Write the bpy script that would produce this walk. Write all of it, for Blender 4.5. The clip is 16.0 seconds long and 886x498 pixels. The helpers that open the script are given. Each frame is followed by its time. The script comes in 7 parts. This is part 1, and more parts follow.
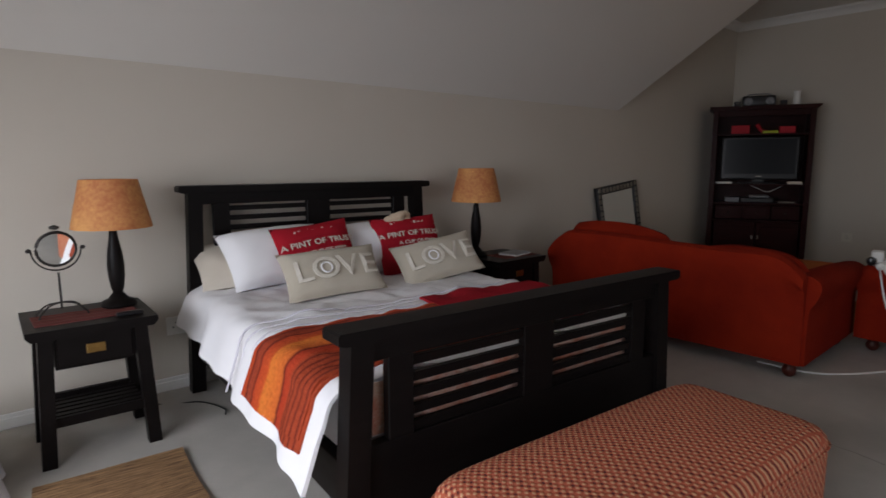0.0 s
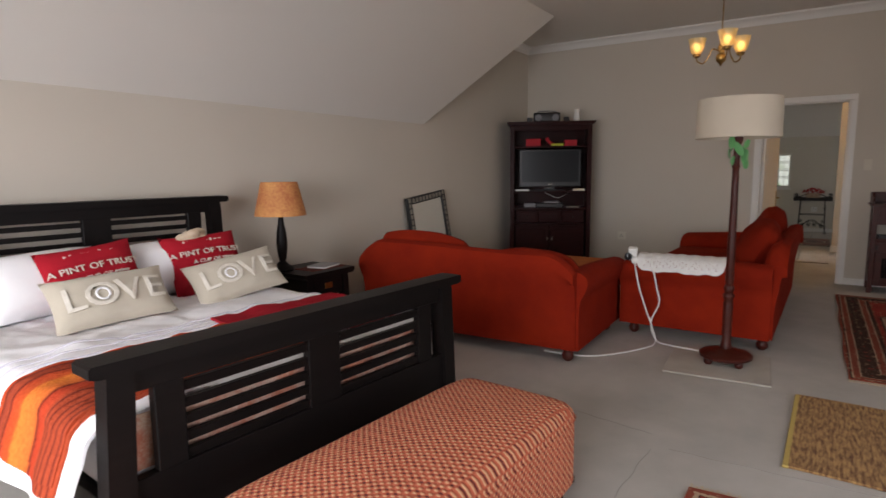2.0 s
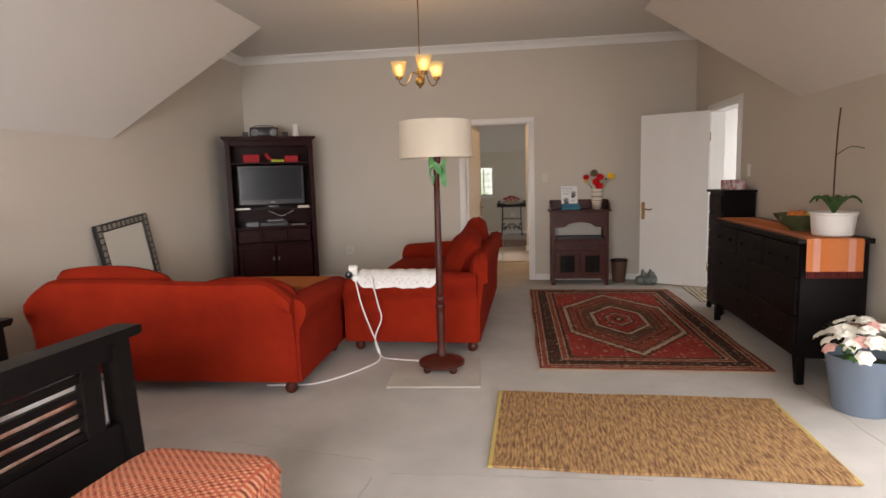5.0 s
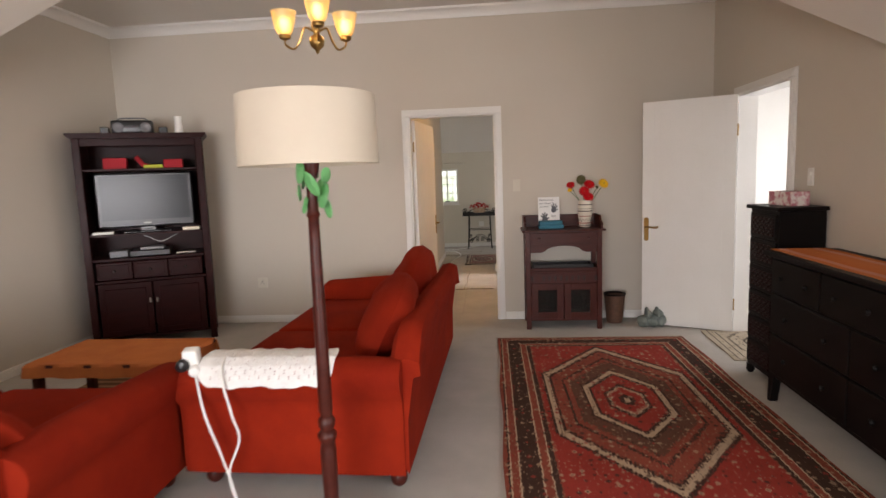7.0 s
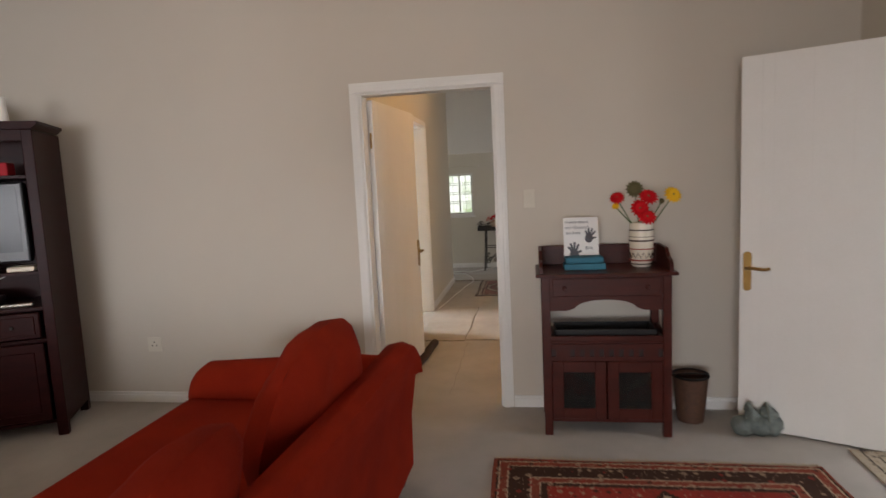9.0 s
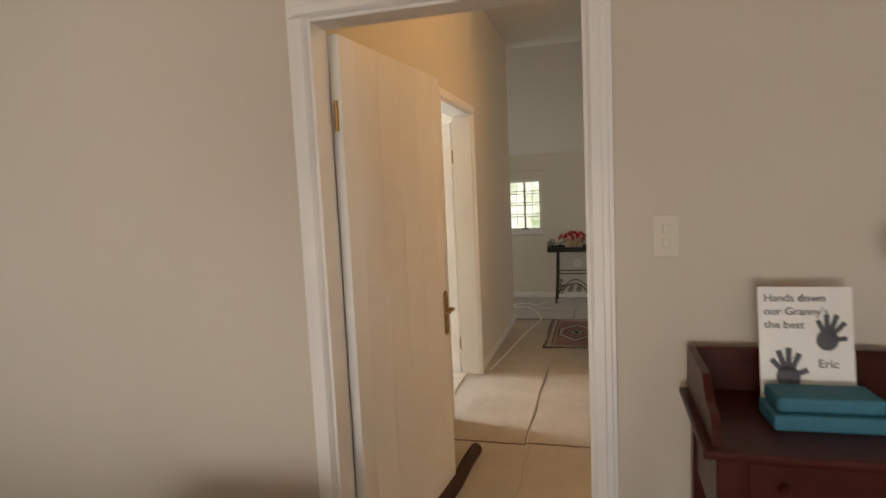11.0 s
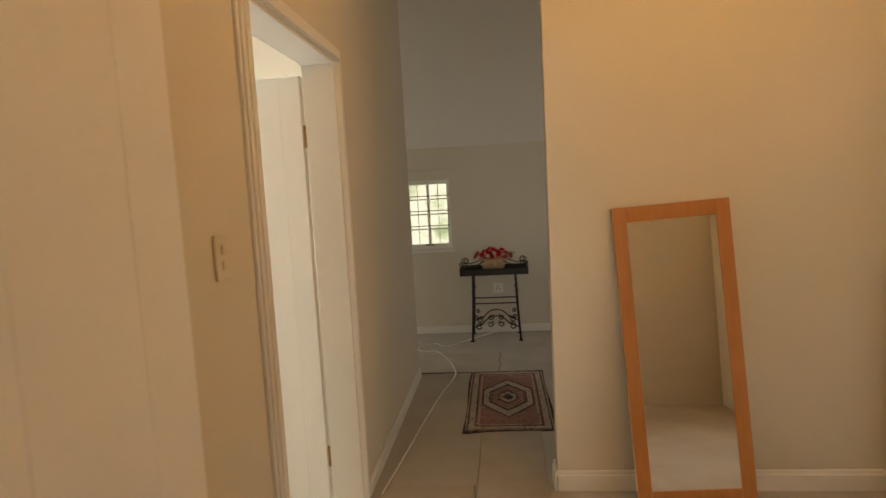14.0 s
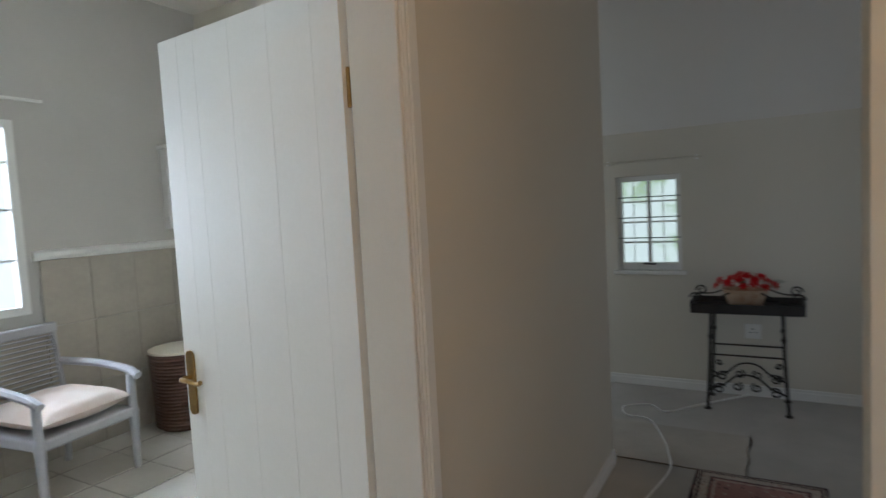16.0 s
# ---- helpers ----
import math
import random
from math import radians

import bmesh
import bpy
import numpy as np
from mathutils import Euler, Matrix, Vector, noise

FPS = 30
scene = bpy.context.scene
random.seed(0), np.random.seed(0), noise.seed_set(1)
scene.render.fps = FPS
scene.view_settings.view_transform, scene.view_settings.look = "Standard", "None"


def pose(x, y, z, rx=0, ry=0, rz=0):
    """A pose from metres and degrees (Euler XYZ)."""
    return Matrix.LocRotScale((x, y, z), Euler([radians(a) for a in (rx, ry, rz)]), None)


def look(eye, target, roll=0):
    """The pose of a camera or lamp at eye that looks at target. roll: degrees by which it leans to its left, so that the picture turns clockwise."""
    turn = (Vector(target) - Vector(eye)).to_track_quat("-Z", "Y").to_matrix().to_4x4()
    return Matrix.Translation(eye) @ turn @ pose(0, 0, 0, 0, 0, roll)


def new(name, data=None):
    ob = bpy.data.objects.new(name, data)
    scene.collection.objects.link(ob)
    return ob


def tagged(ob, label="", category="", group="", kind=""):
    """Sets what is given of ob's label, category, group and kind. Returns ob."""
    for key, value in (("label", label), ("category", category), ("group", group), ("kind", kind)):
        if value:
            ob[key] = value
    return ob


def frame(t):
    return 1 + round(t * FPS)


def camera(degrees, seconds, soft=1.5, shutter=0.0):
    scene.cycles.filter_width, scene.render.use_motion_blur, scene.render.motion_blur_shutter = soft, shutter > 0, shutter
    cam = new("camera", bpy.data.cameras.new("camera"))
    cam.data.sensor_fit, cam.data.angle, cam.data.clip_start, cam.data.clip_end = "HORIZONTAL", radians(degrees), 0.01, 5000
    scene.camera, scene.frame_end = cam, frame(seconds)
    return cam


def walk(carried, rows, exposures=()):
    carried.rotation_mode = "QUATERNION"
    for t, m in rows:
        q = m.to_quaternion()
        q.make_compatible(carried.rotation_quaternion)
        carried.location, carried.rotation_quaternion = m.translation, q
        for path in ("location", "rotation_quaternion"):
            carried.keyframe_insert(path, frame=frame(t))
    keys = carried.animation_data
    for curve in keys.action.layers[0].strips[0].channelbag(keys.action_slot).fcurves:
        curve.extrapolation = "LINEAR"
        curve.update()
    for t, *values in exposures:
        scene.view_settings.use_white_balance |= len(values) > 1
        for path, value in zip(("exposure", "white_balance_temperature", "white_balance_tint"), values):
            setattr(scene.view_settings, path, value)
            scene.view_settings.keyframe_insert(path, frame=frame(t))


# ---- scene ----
cam = camera(75.0, 16.0, shutter=0.4)
PATH = [
    (0, (0.122, 0.583, 1.29), (1.406, 2.088, 0.995), -0.1),
    (0.5, (0.139, 0.536, 1.301), (1.529, 1.945, 1.011), -0.2),
    (1, (0.163, 0.482, 1.304), (1.654, 1.786, 1.021), -0.4),
    (1.5, (0.186, 0.436, 1.314), (1.774, 1.62, 1.037), -0.4),
    (2, (0.199, 0.378, 1.32), (1.857, 1.462, 1.051), -0.6),
    (2.5, (0.201, 0.341, 1.329), (1.938, 1.297, 1.068), -0.6),
    (3, (0.207, 0.301, 1.338), (2.008, 1.131, 1.08), -0.8),
    (3.5, (0.217, 0.289, 1.34), (2.085, 0.956, 1.088), -0.9),
    (4, (0.241, 0.281, 1.34), (2.156, 0.803, 1.092), -1.0),
    (4.5, (0.269, 0.274, 1.353), (2.222, 0.629, 1.107), -1.2),
    (7, (2.32, 0.179, 1.448), (4.296, 0.364, 1.199), -2.1),
    (7.5, (2.9, 0.074, 1.426), (4.874, 0.286, 1.188), -2.1),
    (8, (3.395, 0.016, 1.434), (5.368, 0.246, 1.198), -2.2),
    (8.5, (3.954, -0.032, 1.444), (5.925, 0.215, 1.211), -2.4),
    (9, (4.432, -0.045, 1.457), (6.395, 0.263, 1.229), -2.7),
    (9.5, (4.981, -0.037, 1.449), (6.915, 0.426, 1.234), -2.6),
    (10, (5.436, -0.006, 1.493), (7.356, 0.513, 1.284), -2.6),
    (12.5, (7.563, 0.323, 1.458), (9.477, 0.867, 1.264), -2.7),
    (13, (7.802, 0.334, 1.455), (9.736, 0.808, 1.262), -2.6),
    (13.5, (8.022, 0.359, 1.458), (9.99, 0.655, 1.263), -2.9),
    (14, (8.249, 0.407, 1.469), (10.229, 0.614, 1.273), -3.1),
    (14.5, (8.593, 0.421, 1.464), (10.576, 0.595, 1.267), -3.4),
    (15, (8.95, 0.412, 1.463), (10.92, 0.695, 1.269), -3.6),
    (15.5, (9.291, 0.424, 1.464), (11.191, 1.023, 1.292), -3.0),
    (16, (9.636, 0.349, 1.434), (11.367, 1.341, 1.293), -3.1),
]
EXPOSE = [(0.0, -2.86, 6250, 15), (1.0, -2.36, 6400, 16), (2.0, -1.75, 6600, 17), (3.0, -1.25, 6800, 18), (4.5, -1.0, 6850, 18), (7.0, -0.58, 6800, 18), (8.0, -0.8, 6600, 17), (9.0, -0.85, 6550, 16), (10.2, -0.72, 6500, 14), (12.5, -1.28, 9200, 15), (14.0, -1.1, 8150, 14), (15.0, -1.08, 6500, 11), (16.0, -1.5, 5500, 9)]
walk(cam, [(t, look(eye, target, roll)) for t, eye, target, roll in PATH], EXPOSE)

# ---- world, sun, large lights ----
world = bpy.data.worlds.new("world")
scene.world = world
world.use_nodes = True
sky = world.node_tree.nodes.new("ShaderNodeTexSky")
sky.sky_type, sky.sun_disc = "NISHITA", False
sky.sun_elevation, sky.sun_rotation = radians(48), radians(200)
world.node_tree.links.new(sky.outputs[0], world.node_tree.nodes["Background"].inputs[0])
world.node_tree.nodes["Background"].inputs[1].default_value = 0.12
sun = new("sun", bpy.data.lights.new("sun", "SUN"))
sun.data.energy, sun.data.angle, sun.data.color = 1.2, radians(10), (1.0, 0.96, 0.9)
sun.matrix_world = look((0, 0, 20), (-4, 9, 9))


def area_lamp(name, eye, target, wide, high, watts, colour):
    ob = new(name, bpy.data.lights.new(name, "AREA"))
    ob.data.shape, ob.data.size, ob.data.size_y = "RECTANGLE", wide, high
    ob.data.energy, ob.data.color = watts, colour
    ob.matrix_world = look(eye, target)
    return ob


def bulb(name, place, watts, colour, radius=0.03):
    ob = new(name, bpy.data.lights.new(name, "POINT"))
    ob.data.energy, ob.data.color, ob.data.shadow_soft_size = watts, colour, radius
    ob.location = place
    return ob


DAY = (0.93, 0.97, 1.0)
area_lamp("daylight_garden_door", (2.0, -1.93, 0.98), (2.0, 0.6, -0.6), 2.9, 1.6, 150, DAY)
area_lamp("daylight_back_window", (-1.62, 1.5, 1.25), (0.9, 2.4, -0.2), 2.9, 1.4, 395, DAY).data.spread = radians(125)
area_lamp("daylight_side_room", (7.1, -3.35, 1.3), (7.1, 0.0, 1.2), 1.6, 1.6, 60, DAY)
# two fill lamps in unseen, added openings brighten the landing and hall wall
area_lamp("fill_landing_side", (13.4, 3.38, 1.3), (13.4, 0.0, 1.0), 1.0, 1.2, 22, DAY)
area_lamp("fill_landing_right", (13.0, -2.02, 1.45), (12.2, 1.1, 1.1), 0.9, 1.0, 14, DAY)
area_lamp("daylight_bathroom_window", (10.9, 4.6, 1.5), (11.1, 1.0, 1.0), 1.0, 1.2, 430, DAY)
bulb("hall_bulb", (9.75, -0.35, 2.62), 52, (1.0, 0.57, 0.21), 0.06)

# ---- materials ----


def link(nt, a, b):
    nt.links.new(a, b)


def node(nt, kind, **values):
    n = nt.nodes.new(kind)
    for key, value in values.items():
        n.inputs[key].default_value = value
    return n


def blank(name):
    m = bpy.data.materials.new(name)
    m.use_nodes = True
    return m, m.node_tree, m.node_tree.nodes["Principled BSDF"]


def paint(name, a, b=None, rough=0.7, scale=6.0, fine=120.0, bump=0.15, metal=0.0, stretch=(1, 1, 1), spread=0.6, sheen=0.0, coat=0.0, spec=0.5):
    """Two tones mixed by a broad and a fine noise, with a fine relief."""
    m, nt, out = blank(name)
    b = b or tuple(c * 0.86 for c in a)
    at = nt.nodes.new("ShaderNodeTexCoord")
    mp = node(nt, "ShaderNodeMapping", Scale=stretch)
    link(nt, at.outputs["Object"], mp.inputs[0])
    n1 = node(nt, "ShaderNodeTexNoise", Scale=scale, Detail=4.0, Roughness=0.6)
    n2 = node(nt, "ShaderNodeTexNoise", Scale=fine, Detail=2.0)
    link(nt, mp.outputs[0], n1.inputs["Vector"])
    link(nt, mp.outputs[0], n2.inputs["Vector"])
    add = nt.nodes.new("ShaderNodeMath")
    add.operation = "MULTIPLY_ADD"
    add.inputs[1].default_value = 0.45
    link(nt, n2.outputs[0], add.inputs[0])
    link(nt, n1.outputs[0], add.inputs[2])
    ramp = node(nt, "ShaderNodeMapRange")
    ramp.inputs[1].default_value, ramp.inputs[2].default_value = 0.72 - spread / 2, 0.72 + spread / 2
    link(nt, add.outputs[0], ramp.inputs[0])
    mix = nt.nodes.new("ShaderNodeMix")
    mix.data_type = "RGBA"
    mix.inputs[6].default_value, mix.inputs[7].default_value = (*b, 1), (*a, 1)
    link(nt, ramp.outputs[0], mix.inputs[0])
    link(nt, mix.outputs[2], out.inputs["Base Color"])
    rr = node(nt, "ShaderNodeMapRange")
    rr.inputs[3].default_value, rr.inputs[4].default_value = max(rough - 0.08, 0.03), min(rough + 0.08, 1)
    link(nt, n1.outputs[0], rr.inputs[0])
    link(nt, rr.outputs[0], out.inputs["Roughness"])
    out.inputs["Metallic"].default_value = metal
    out.inputs["Sheen Weight"].default_value = sheen
    out.inputs["Coat Weight"].default_value = coat
    out.inputs["Specular IOR Level"].default_value = spec
    if bump:
        bp = node(nt, "ShaderNodeBump", Strength=bump, Distance=0.004)
        link(nt, n2.outputs[0], bp.inputs["Height"])
        link(nt, bp.outputs[0], out.inputs["Normal"])
    return m


def plain(name, colour, rough=0.5, metal=0.0, transmission=0.0, emit=0.0, alpha=1.0, ior=1.45, spec=0.5):
    m, nt, out = blank(name)
    out.inputs["Base Color"].default_value = (*colour, 1)
    out.inputs["Roughness"].default_value = rough
    out.inputs["Metallic"].default_value = metal
    out.inputs["Transmission Weight"].default_value = transmission
    out.inputs["IOR"].default_value = ior
    out.inputs["Alpha"].default_value = alpha
    out.inputs["Specular IOR Level"].default_value = spec
    if emit:
        out.inputs["Emission Color"].default_value = (*colour, 1)
        out.inputs["Emission Strength"].default_value = emit
    return m


WALL = paint("greige_wall_paint", (0.60, 0.55, 0.475), (0.57, 0.52, 0.445), 0.85, 1.2, 260, 0.06)
HALLWALL = paint("cream_wall_paint", (0.66, 0.62, 0.53), (0.63, 0.59, 0.5), 0.82, 1.2, 260, 0.06)
CEIL = paint("ceiling_paint", (0.72, 0.69, 0.64), (0.70, 0.67, 0.62), 0.9, 1.0, 220, 0.05)
WHITE = paint("white_satin_paint", (0.80, 0.79, 0.76), (0.75, 0.74, 0.70), 0.52, 3.0, 90, 0.05)
CARPET = paint("grey_beige_carpet", (0.52, 0.49, 0.445), (0.38, 0.357, 0.32), 0.97, 2.3, 330, 0.6, spec=0.1)
OFFCUT = paint("pale_carpet_offcut", (0.49, 0.45, 0.39), (0.37, 0.335, 0.285), 0.97, 3.4, 330, 0.5, spec=0.1)
DARK = paint("ebony_stained_wood", (0.0075, 0.0055, 0.005), (0.004, 0.003, 0.003), 0.42, 3.0, 60, 0.12, stretch=(1, 1, 8), spec=0.12)
MAHOG = paint("mahogany", (0.076, 0.0135, 0.0078), (0.030, 0.0062, 0.0042), 0.35, 4.0, 70, 0.12, stretch=(1, 1, 6), spec=0.25)
CABWOOD = paint("dark_plum_wood", (0.034, 0.0080, 0.0075), (0.016, 0.0040, 0.0040), 0.33, 4.0, 70, 0.1, stretch=(1, 1, 6), spec=0.08)
RED = paint("red_velour", (0.28, 0.021, 0.006), (0.17, 0.010, 0.004), 0.95, 3.0, 240, 0.35, spec=0.08)
BRASS = paint("worn_brass", (0.42, 0.27, 0.09), (0.25, 0.15, 0.05), 0.32, 20, 120, 0.05, metal=1.0)
LINEN = paint("white_cotton", (0.86, 0.85, 0.86), (0.80, 0.79, 0.81), 0.9, 3.0, 400, 0.25, spec=0.1)

# ---- building blocks ----


def part(name, bm, material, parent=None, label="", smooth=False):
    bmesh.ops.recalc_face_normals(bm, faces=bm.faces)
    me = bpy.data.meshes.new(name)
    bm.to_mesh(me)
    bm.free()
    me.materials.append(material)
    if smooth:
        for p in me.polygons:
            p.use_smooth = True
        try:
            me.set_sharp_from_angle(angle=radians(40))
        except AttributeError:
            pass
    ob = new(name, me)
    if parent is not None:
        ob.parent = parent
    if label:
        ob["label"] = label
    return ob


def thing(name, m, label, category, group=""):
    ob = new(name)
    ob.empty_display_size = 0.1
    ob.matrix_world = m
    return tagged(ob, label, category, group)


def structure(ob, label, category):
    return tagged(ob, label, category, kind="structure")


def box(bm, x0, x1, y0, y1, z0, z1, bevel=0.0, seg=2, m=None):
    mat4 = Matrix.Translation(((x0 + x1) / 2, (y0 + y1) / 2, (z0 + z1) / 2)) @ Matrix.Diagonal((abs(x1 - x0), abs(y1 - y0), abs(z1 - z0), 1))
    vs = bmesh.ops.create_cube(bm, size=1, matrix=(m @ mat4) if m else mat4)["verts"]
    if bevel:
        es = list({e for v in vs for e in v.link_edges})
        bmesh.ops.bevel(bm, geom=es, offset=bevel, segments=seg, profile=0.5, affect="EDGES", clamp_overlap=True)
    return bm


def abox(*args, **kw):
    return box(bmesh.new(), *args, **kw)


def prism(bm, outline, axis, a, b):
    """Extrudes an outline of 2D points along an axis from a to b."""
    def at(p, d):
        return {"x": (d, p[0], p[1]), "y": (p[0], d, p[1]), "z": (p[0], p[1], d)}[axis]
    lo = [bm.verts.new(at(p, a)) for p in outline]
    hi = [bm.verts.new(at(p, b)) for p in outline]
    n = len(outline)
    bm.faces.new(lo)
    bm.faces.new(hi[::-1])
    for i in range(n):
        bm.faces.new((lo[i], lo[(i + 1) % n], hi[(i + 1) % n], hi[i]))
    return bm


def lathe(bm, profile, seg=24, centre=(0, 0, 0), m=None):
    """Turns a profile of (radius, height) round the upright axis."""
    m = m or Matrix.Translation(centre)
    rings = []
    for r, z in profile:
        if r < 1e-5:
            rings.append([bm.verts.new(m @ Vector((0, 0, z)))])
        else:
            rings.append([bm.verts.new(m @ Vector((r * math.cos(2 * math.pi * k / seg), r * math.sin(2 * math.pi * k / seg), z))) for k in range(seg)])
    for a, b in zip(rings, rings[1:]):
        for k in range(seg):
            j = (k + 1) % seg
            quad = [a[k % len(a)], a[j % len(a)], b[j % len(b)], b[k % len(b)]]
            quad = list(dict.fromkeys(quad))
            if len(quad) > 2:
                bm.faces.new(quad)
    for ring, flip in ((rings[0], True), (rings[-1], False)):
        if len(ring) > 2:
            bm.faces.new(ring[::-1] if flip else ring)
    return bm


def tube(bm, points, radius, seg=8, radii=None):
    """A round rod along a line of points."""
    pts = [Vector(p) for p in points]
    rings, up = [], Vector((0.03, 0.02, 1)).normalized()
    for i, p in enumerate(pts):
        way = (pts[min(i + 1, len(pts) - 1)] - pts[max(i - 1, 0)]).normalized()
        side = way.cross(up)
        if side.length < 0.05:
            side = way.cross(Vector((1, 0.1, 0)))
        side.normalize()
        top = side.cross(way).normalized()
        r = radii[i] if radii else radius
        rings.append([bm.verts.new(p + r * (math.cos(2 * math.pi * k / seg) * side + math.sin(2 * math.pi * k / seg) * top)) for k in range(seg)])
    for a, b in zip(rings, rings[1:]):
        for k in range(seg):
            bm.faces.new((a[k], a[(k + 1) % seg], b[(k + 1) % seg], b[k]))
    bm.faces.new(rings[0][::-1])
    bm.faces.new(rings[-1])
    return bm


def curve_points(points, n=10):
    """A smooth line through the points (Catmull-Rom)."""
    p = [Vector(q) for q in points]
    p = [2 * p[0] - p[1]] + p + [2 * p[-1] - p[-2]]
    out = []
    for i in range(1, len(p) - 2):
        for k in range(n):
            t = k / n
            out.append(0.5 * (2 * p[i] + (p[i + 1] - p[i - 1]) * t + (2 * p[i - 1] - 5 * p[i] + 4 * p[i + 1] - p[i + 2]) * t * t + (3 * p[i] - p[i - 1] - 3 * p[i + 1] + p[i + 2]) * t ** 3))
    return out + [p[-2]]


def pillow(bm, w, h, t, m, pinch=0.06, n=14, lumps=0.012, seed=0, rounded=0.0):
    """A stuffed cushion: thick in the middle, thin at the seam, corners drawn out. It lies in its own x-y plane."""
    grids = []
    for side in (1, -1):
        g = []
        for i in range(n + 1):
            row = []
            for j in range(n + 1):
                u, v = 2 * i / n - 1, 2 * j / n - 1
                fat = ((1 - u * u) * (1 - v * v)) ** 0.42
                pull = 1 - pinch * (1 - abs(u) ** 2.0) * abs(v) ** 2
                pull2 = 1 - pinch * (1 - abs(v) ** 2.0) * abs(u) ** 2
                ru, rv = math.sqrt(1 - rounded * v * v / 2), math.sqrt(1 - rounded * u * u / 2)
                q = Vector((u * ru * w / 2 * pull2, v * rv * h / 2 * pull, side * t / 2 * fat))
                q += Vector((0, 0, lumps * fat * noise.noise(Vector((u * 2.1 + seed, v * 2.1, side + seed)))))
                if side < 0 and (i in (0, n) or j in (0, n)):
                    row.append(grids[0][i][j])
                else:
                    row.append(bm.verts.new(m @ q))
            g.append(row)
        grids.append(g)
        for i in range(n):
            for j in range(n):
                bm.faces.new((g[i][j], g[i + 1][j], g[i + 1][j + 1], g[i][j + 1]))
    return bm


def writing(name, text, size, m, material, parent=None, depth=0.002, align="CENTER", hug=None):
    """Letters as a thin mesh; hug: the width, height and thickness of a cushion whose swell they follow."""
    cu = bpy.data.curves.new(name, "FONT")
    cu.body, cu.size, cu.extrude, cu.align_x, cu.resolution_u = text, size, depth, align, 3
    tmp = new(name, cu)
    me = bpy.data.meshes.new_from_object(tmp.evaluated_get(bpy.context.evaluated_depsgraph_get()))
    bpy.data.objects.remove(tmp)
    bpy.data.curves.remove(cu)
    me.transform(m)
    if hug:
        w, h, t = hug
        for v in me.vertices:
            u, q = min(abs(2 * v.co.x / w), 0.999), min(abs(2 * v.co.y / h), 0.999)
            v.co.z += t / 2 * ((1 - u * u) * (1 - q * q)) ** 0.42
    me.materials.clear()
    me.materials.append(material)
    ob = new(name, me)
    if parent is not None:
        ob.parent = parent
    return ob


# ---- the large structure ----
FAR, BEDW, RIGHT, BACK, TOP = 8.05, 4.02, -1.87, -1.6, 3.04
KNEE, RIDGE_L, RIDGE_R = 1.818, 3.04, -1.01


def wall(name, along, at, thick, u0, u1, z0, z1, holes, material, label):
    """A wall along x or y between u0 and u1, from 'at' outward by thick, with holes (u0, u1, z0, z1) cut through."""
    bm = bmesh.new()
    a, b = min(at, at + thick), max(at, at + thick)

    def add(p, q, r, s):
        if q - p > 1e-4 and s - r > 1e-4:
            box(bm, *((p, q, a, b) if along == "x" else (a, b, p, q)), r, s)
    u = u0
    for h in sorted(holes):
        add(u, h[0], z0, z1)
        add(h[0], h[1], z0, h[2])
        add(h[0], h[1], h[3], z1)
        u = h[1]
    add(u, u1, z0, z1)
    return structure(part(name, bm, material), label, "wall")


structure(part("floor", abox(BACK - 0.2, 16.0, -4.2, 4.9, -0.2, 0.0), CARPET), "grey-beige fitted carpet over the whole upper floor", "floor")
wall("wall_bed", "x", BEDW, 0.15, BACK, FAR + 0.10, 0, TOP, [], WALL, "greige painted wall behind the bed")
wall("wall_far", "y", FAR, 0.10, RIGHT, BEDW, 0, TOP, [(0.172, 1.008, 0, 2.035)], WALL, "greige painted end wall with a doorway")
wall("wall_right", "x", RIGHT, -0.15, BACK, FAR + 0.10, 0, TOP, [(0.5, 3.5, 0.05, 1.78), (6.58, 7.47, 0, 2.03)], WALL, "greige painted side wall with a doorway")
wall("wall_back", "y", BACK, -0.15, RIGHT - 0.15, BEDW + 0.15, 0, TOP, [(0.0, 3.0, 0.5, 1.98)], WALL, "greige painted wall with a wide window")
# flat ceiling over everything
structure(part("ceiling", abox(BACK - 0.15, 15.0, -4.2, 4.9, TOP, TOP + 0.1), CEIL), "flat painted plaster ceiling", "ceiling")


def slope(name, y0, y1, xk, xt, knee, label):
    """A sloped ceiling from the knee line at y0 to the flat ceiling at y1, ending in a diagonal edge."""
    bm = bmesh.new()
    th = 0.08
    low = [(BACK, y0, knee), (xk, y0, knee), (xt, y1, TOP), (BACK, y1, TOP)]
    s = 1 if y0 > y1 else -1
    high = [(x, y + s * 0.0, z + th) for x, y, z in low]
    v = [bm.verts.new(p) for p in low]
    w = [bm.verts.new(p) for p in high]
    bm.faces.new(v)
    bm.faces.new(w[::-1])
    for i in range(4):
        bm.faces.new((v[i], v[(i + 1) % 4], w[(i + 1) % 4], w[i]))
    # upright cheek that closes the roof space behind the edge
    c = [bm.verts.new(p) for p in (low[1], low[2], (low[1][0], low[1][1], TOP))]
    bm.faces.new(c)
    return structure(part(name, bm, CEIL), label, "ceiling")


slope("ceiling_slope_bed", BEDW - 0.002, RIDGE_L, 5.41, 6.63, KNEE, "sloping plaster ceiling above the bed")
slope("ceiling_slope_right", RIGHT + 0.002, RIDGE_R, 5.35, 6.90, 1.915, "sloping plaster ceiling above the chest")

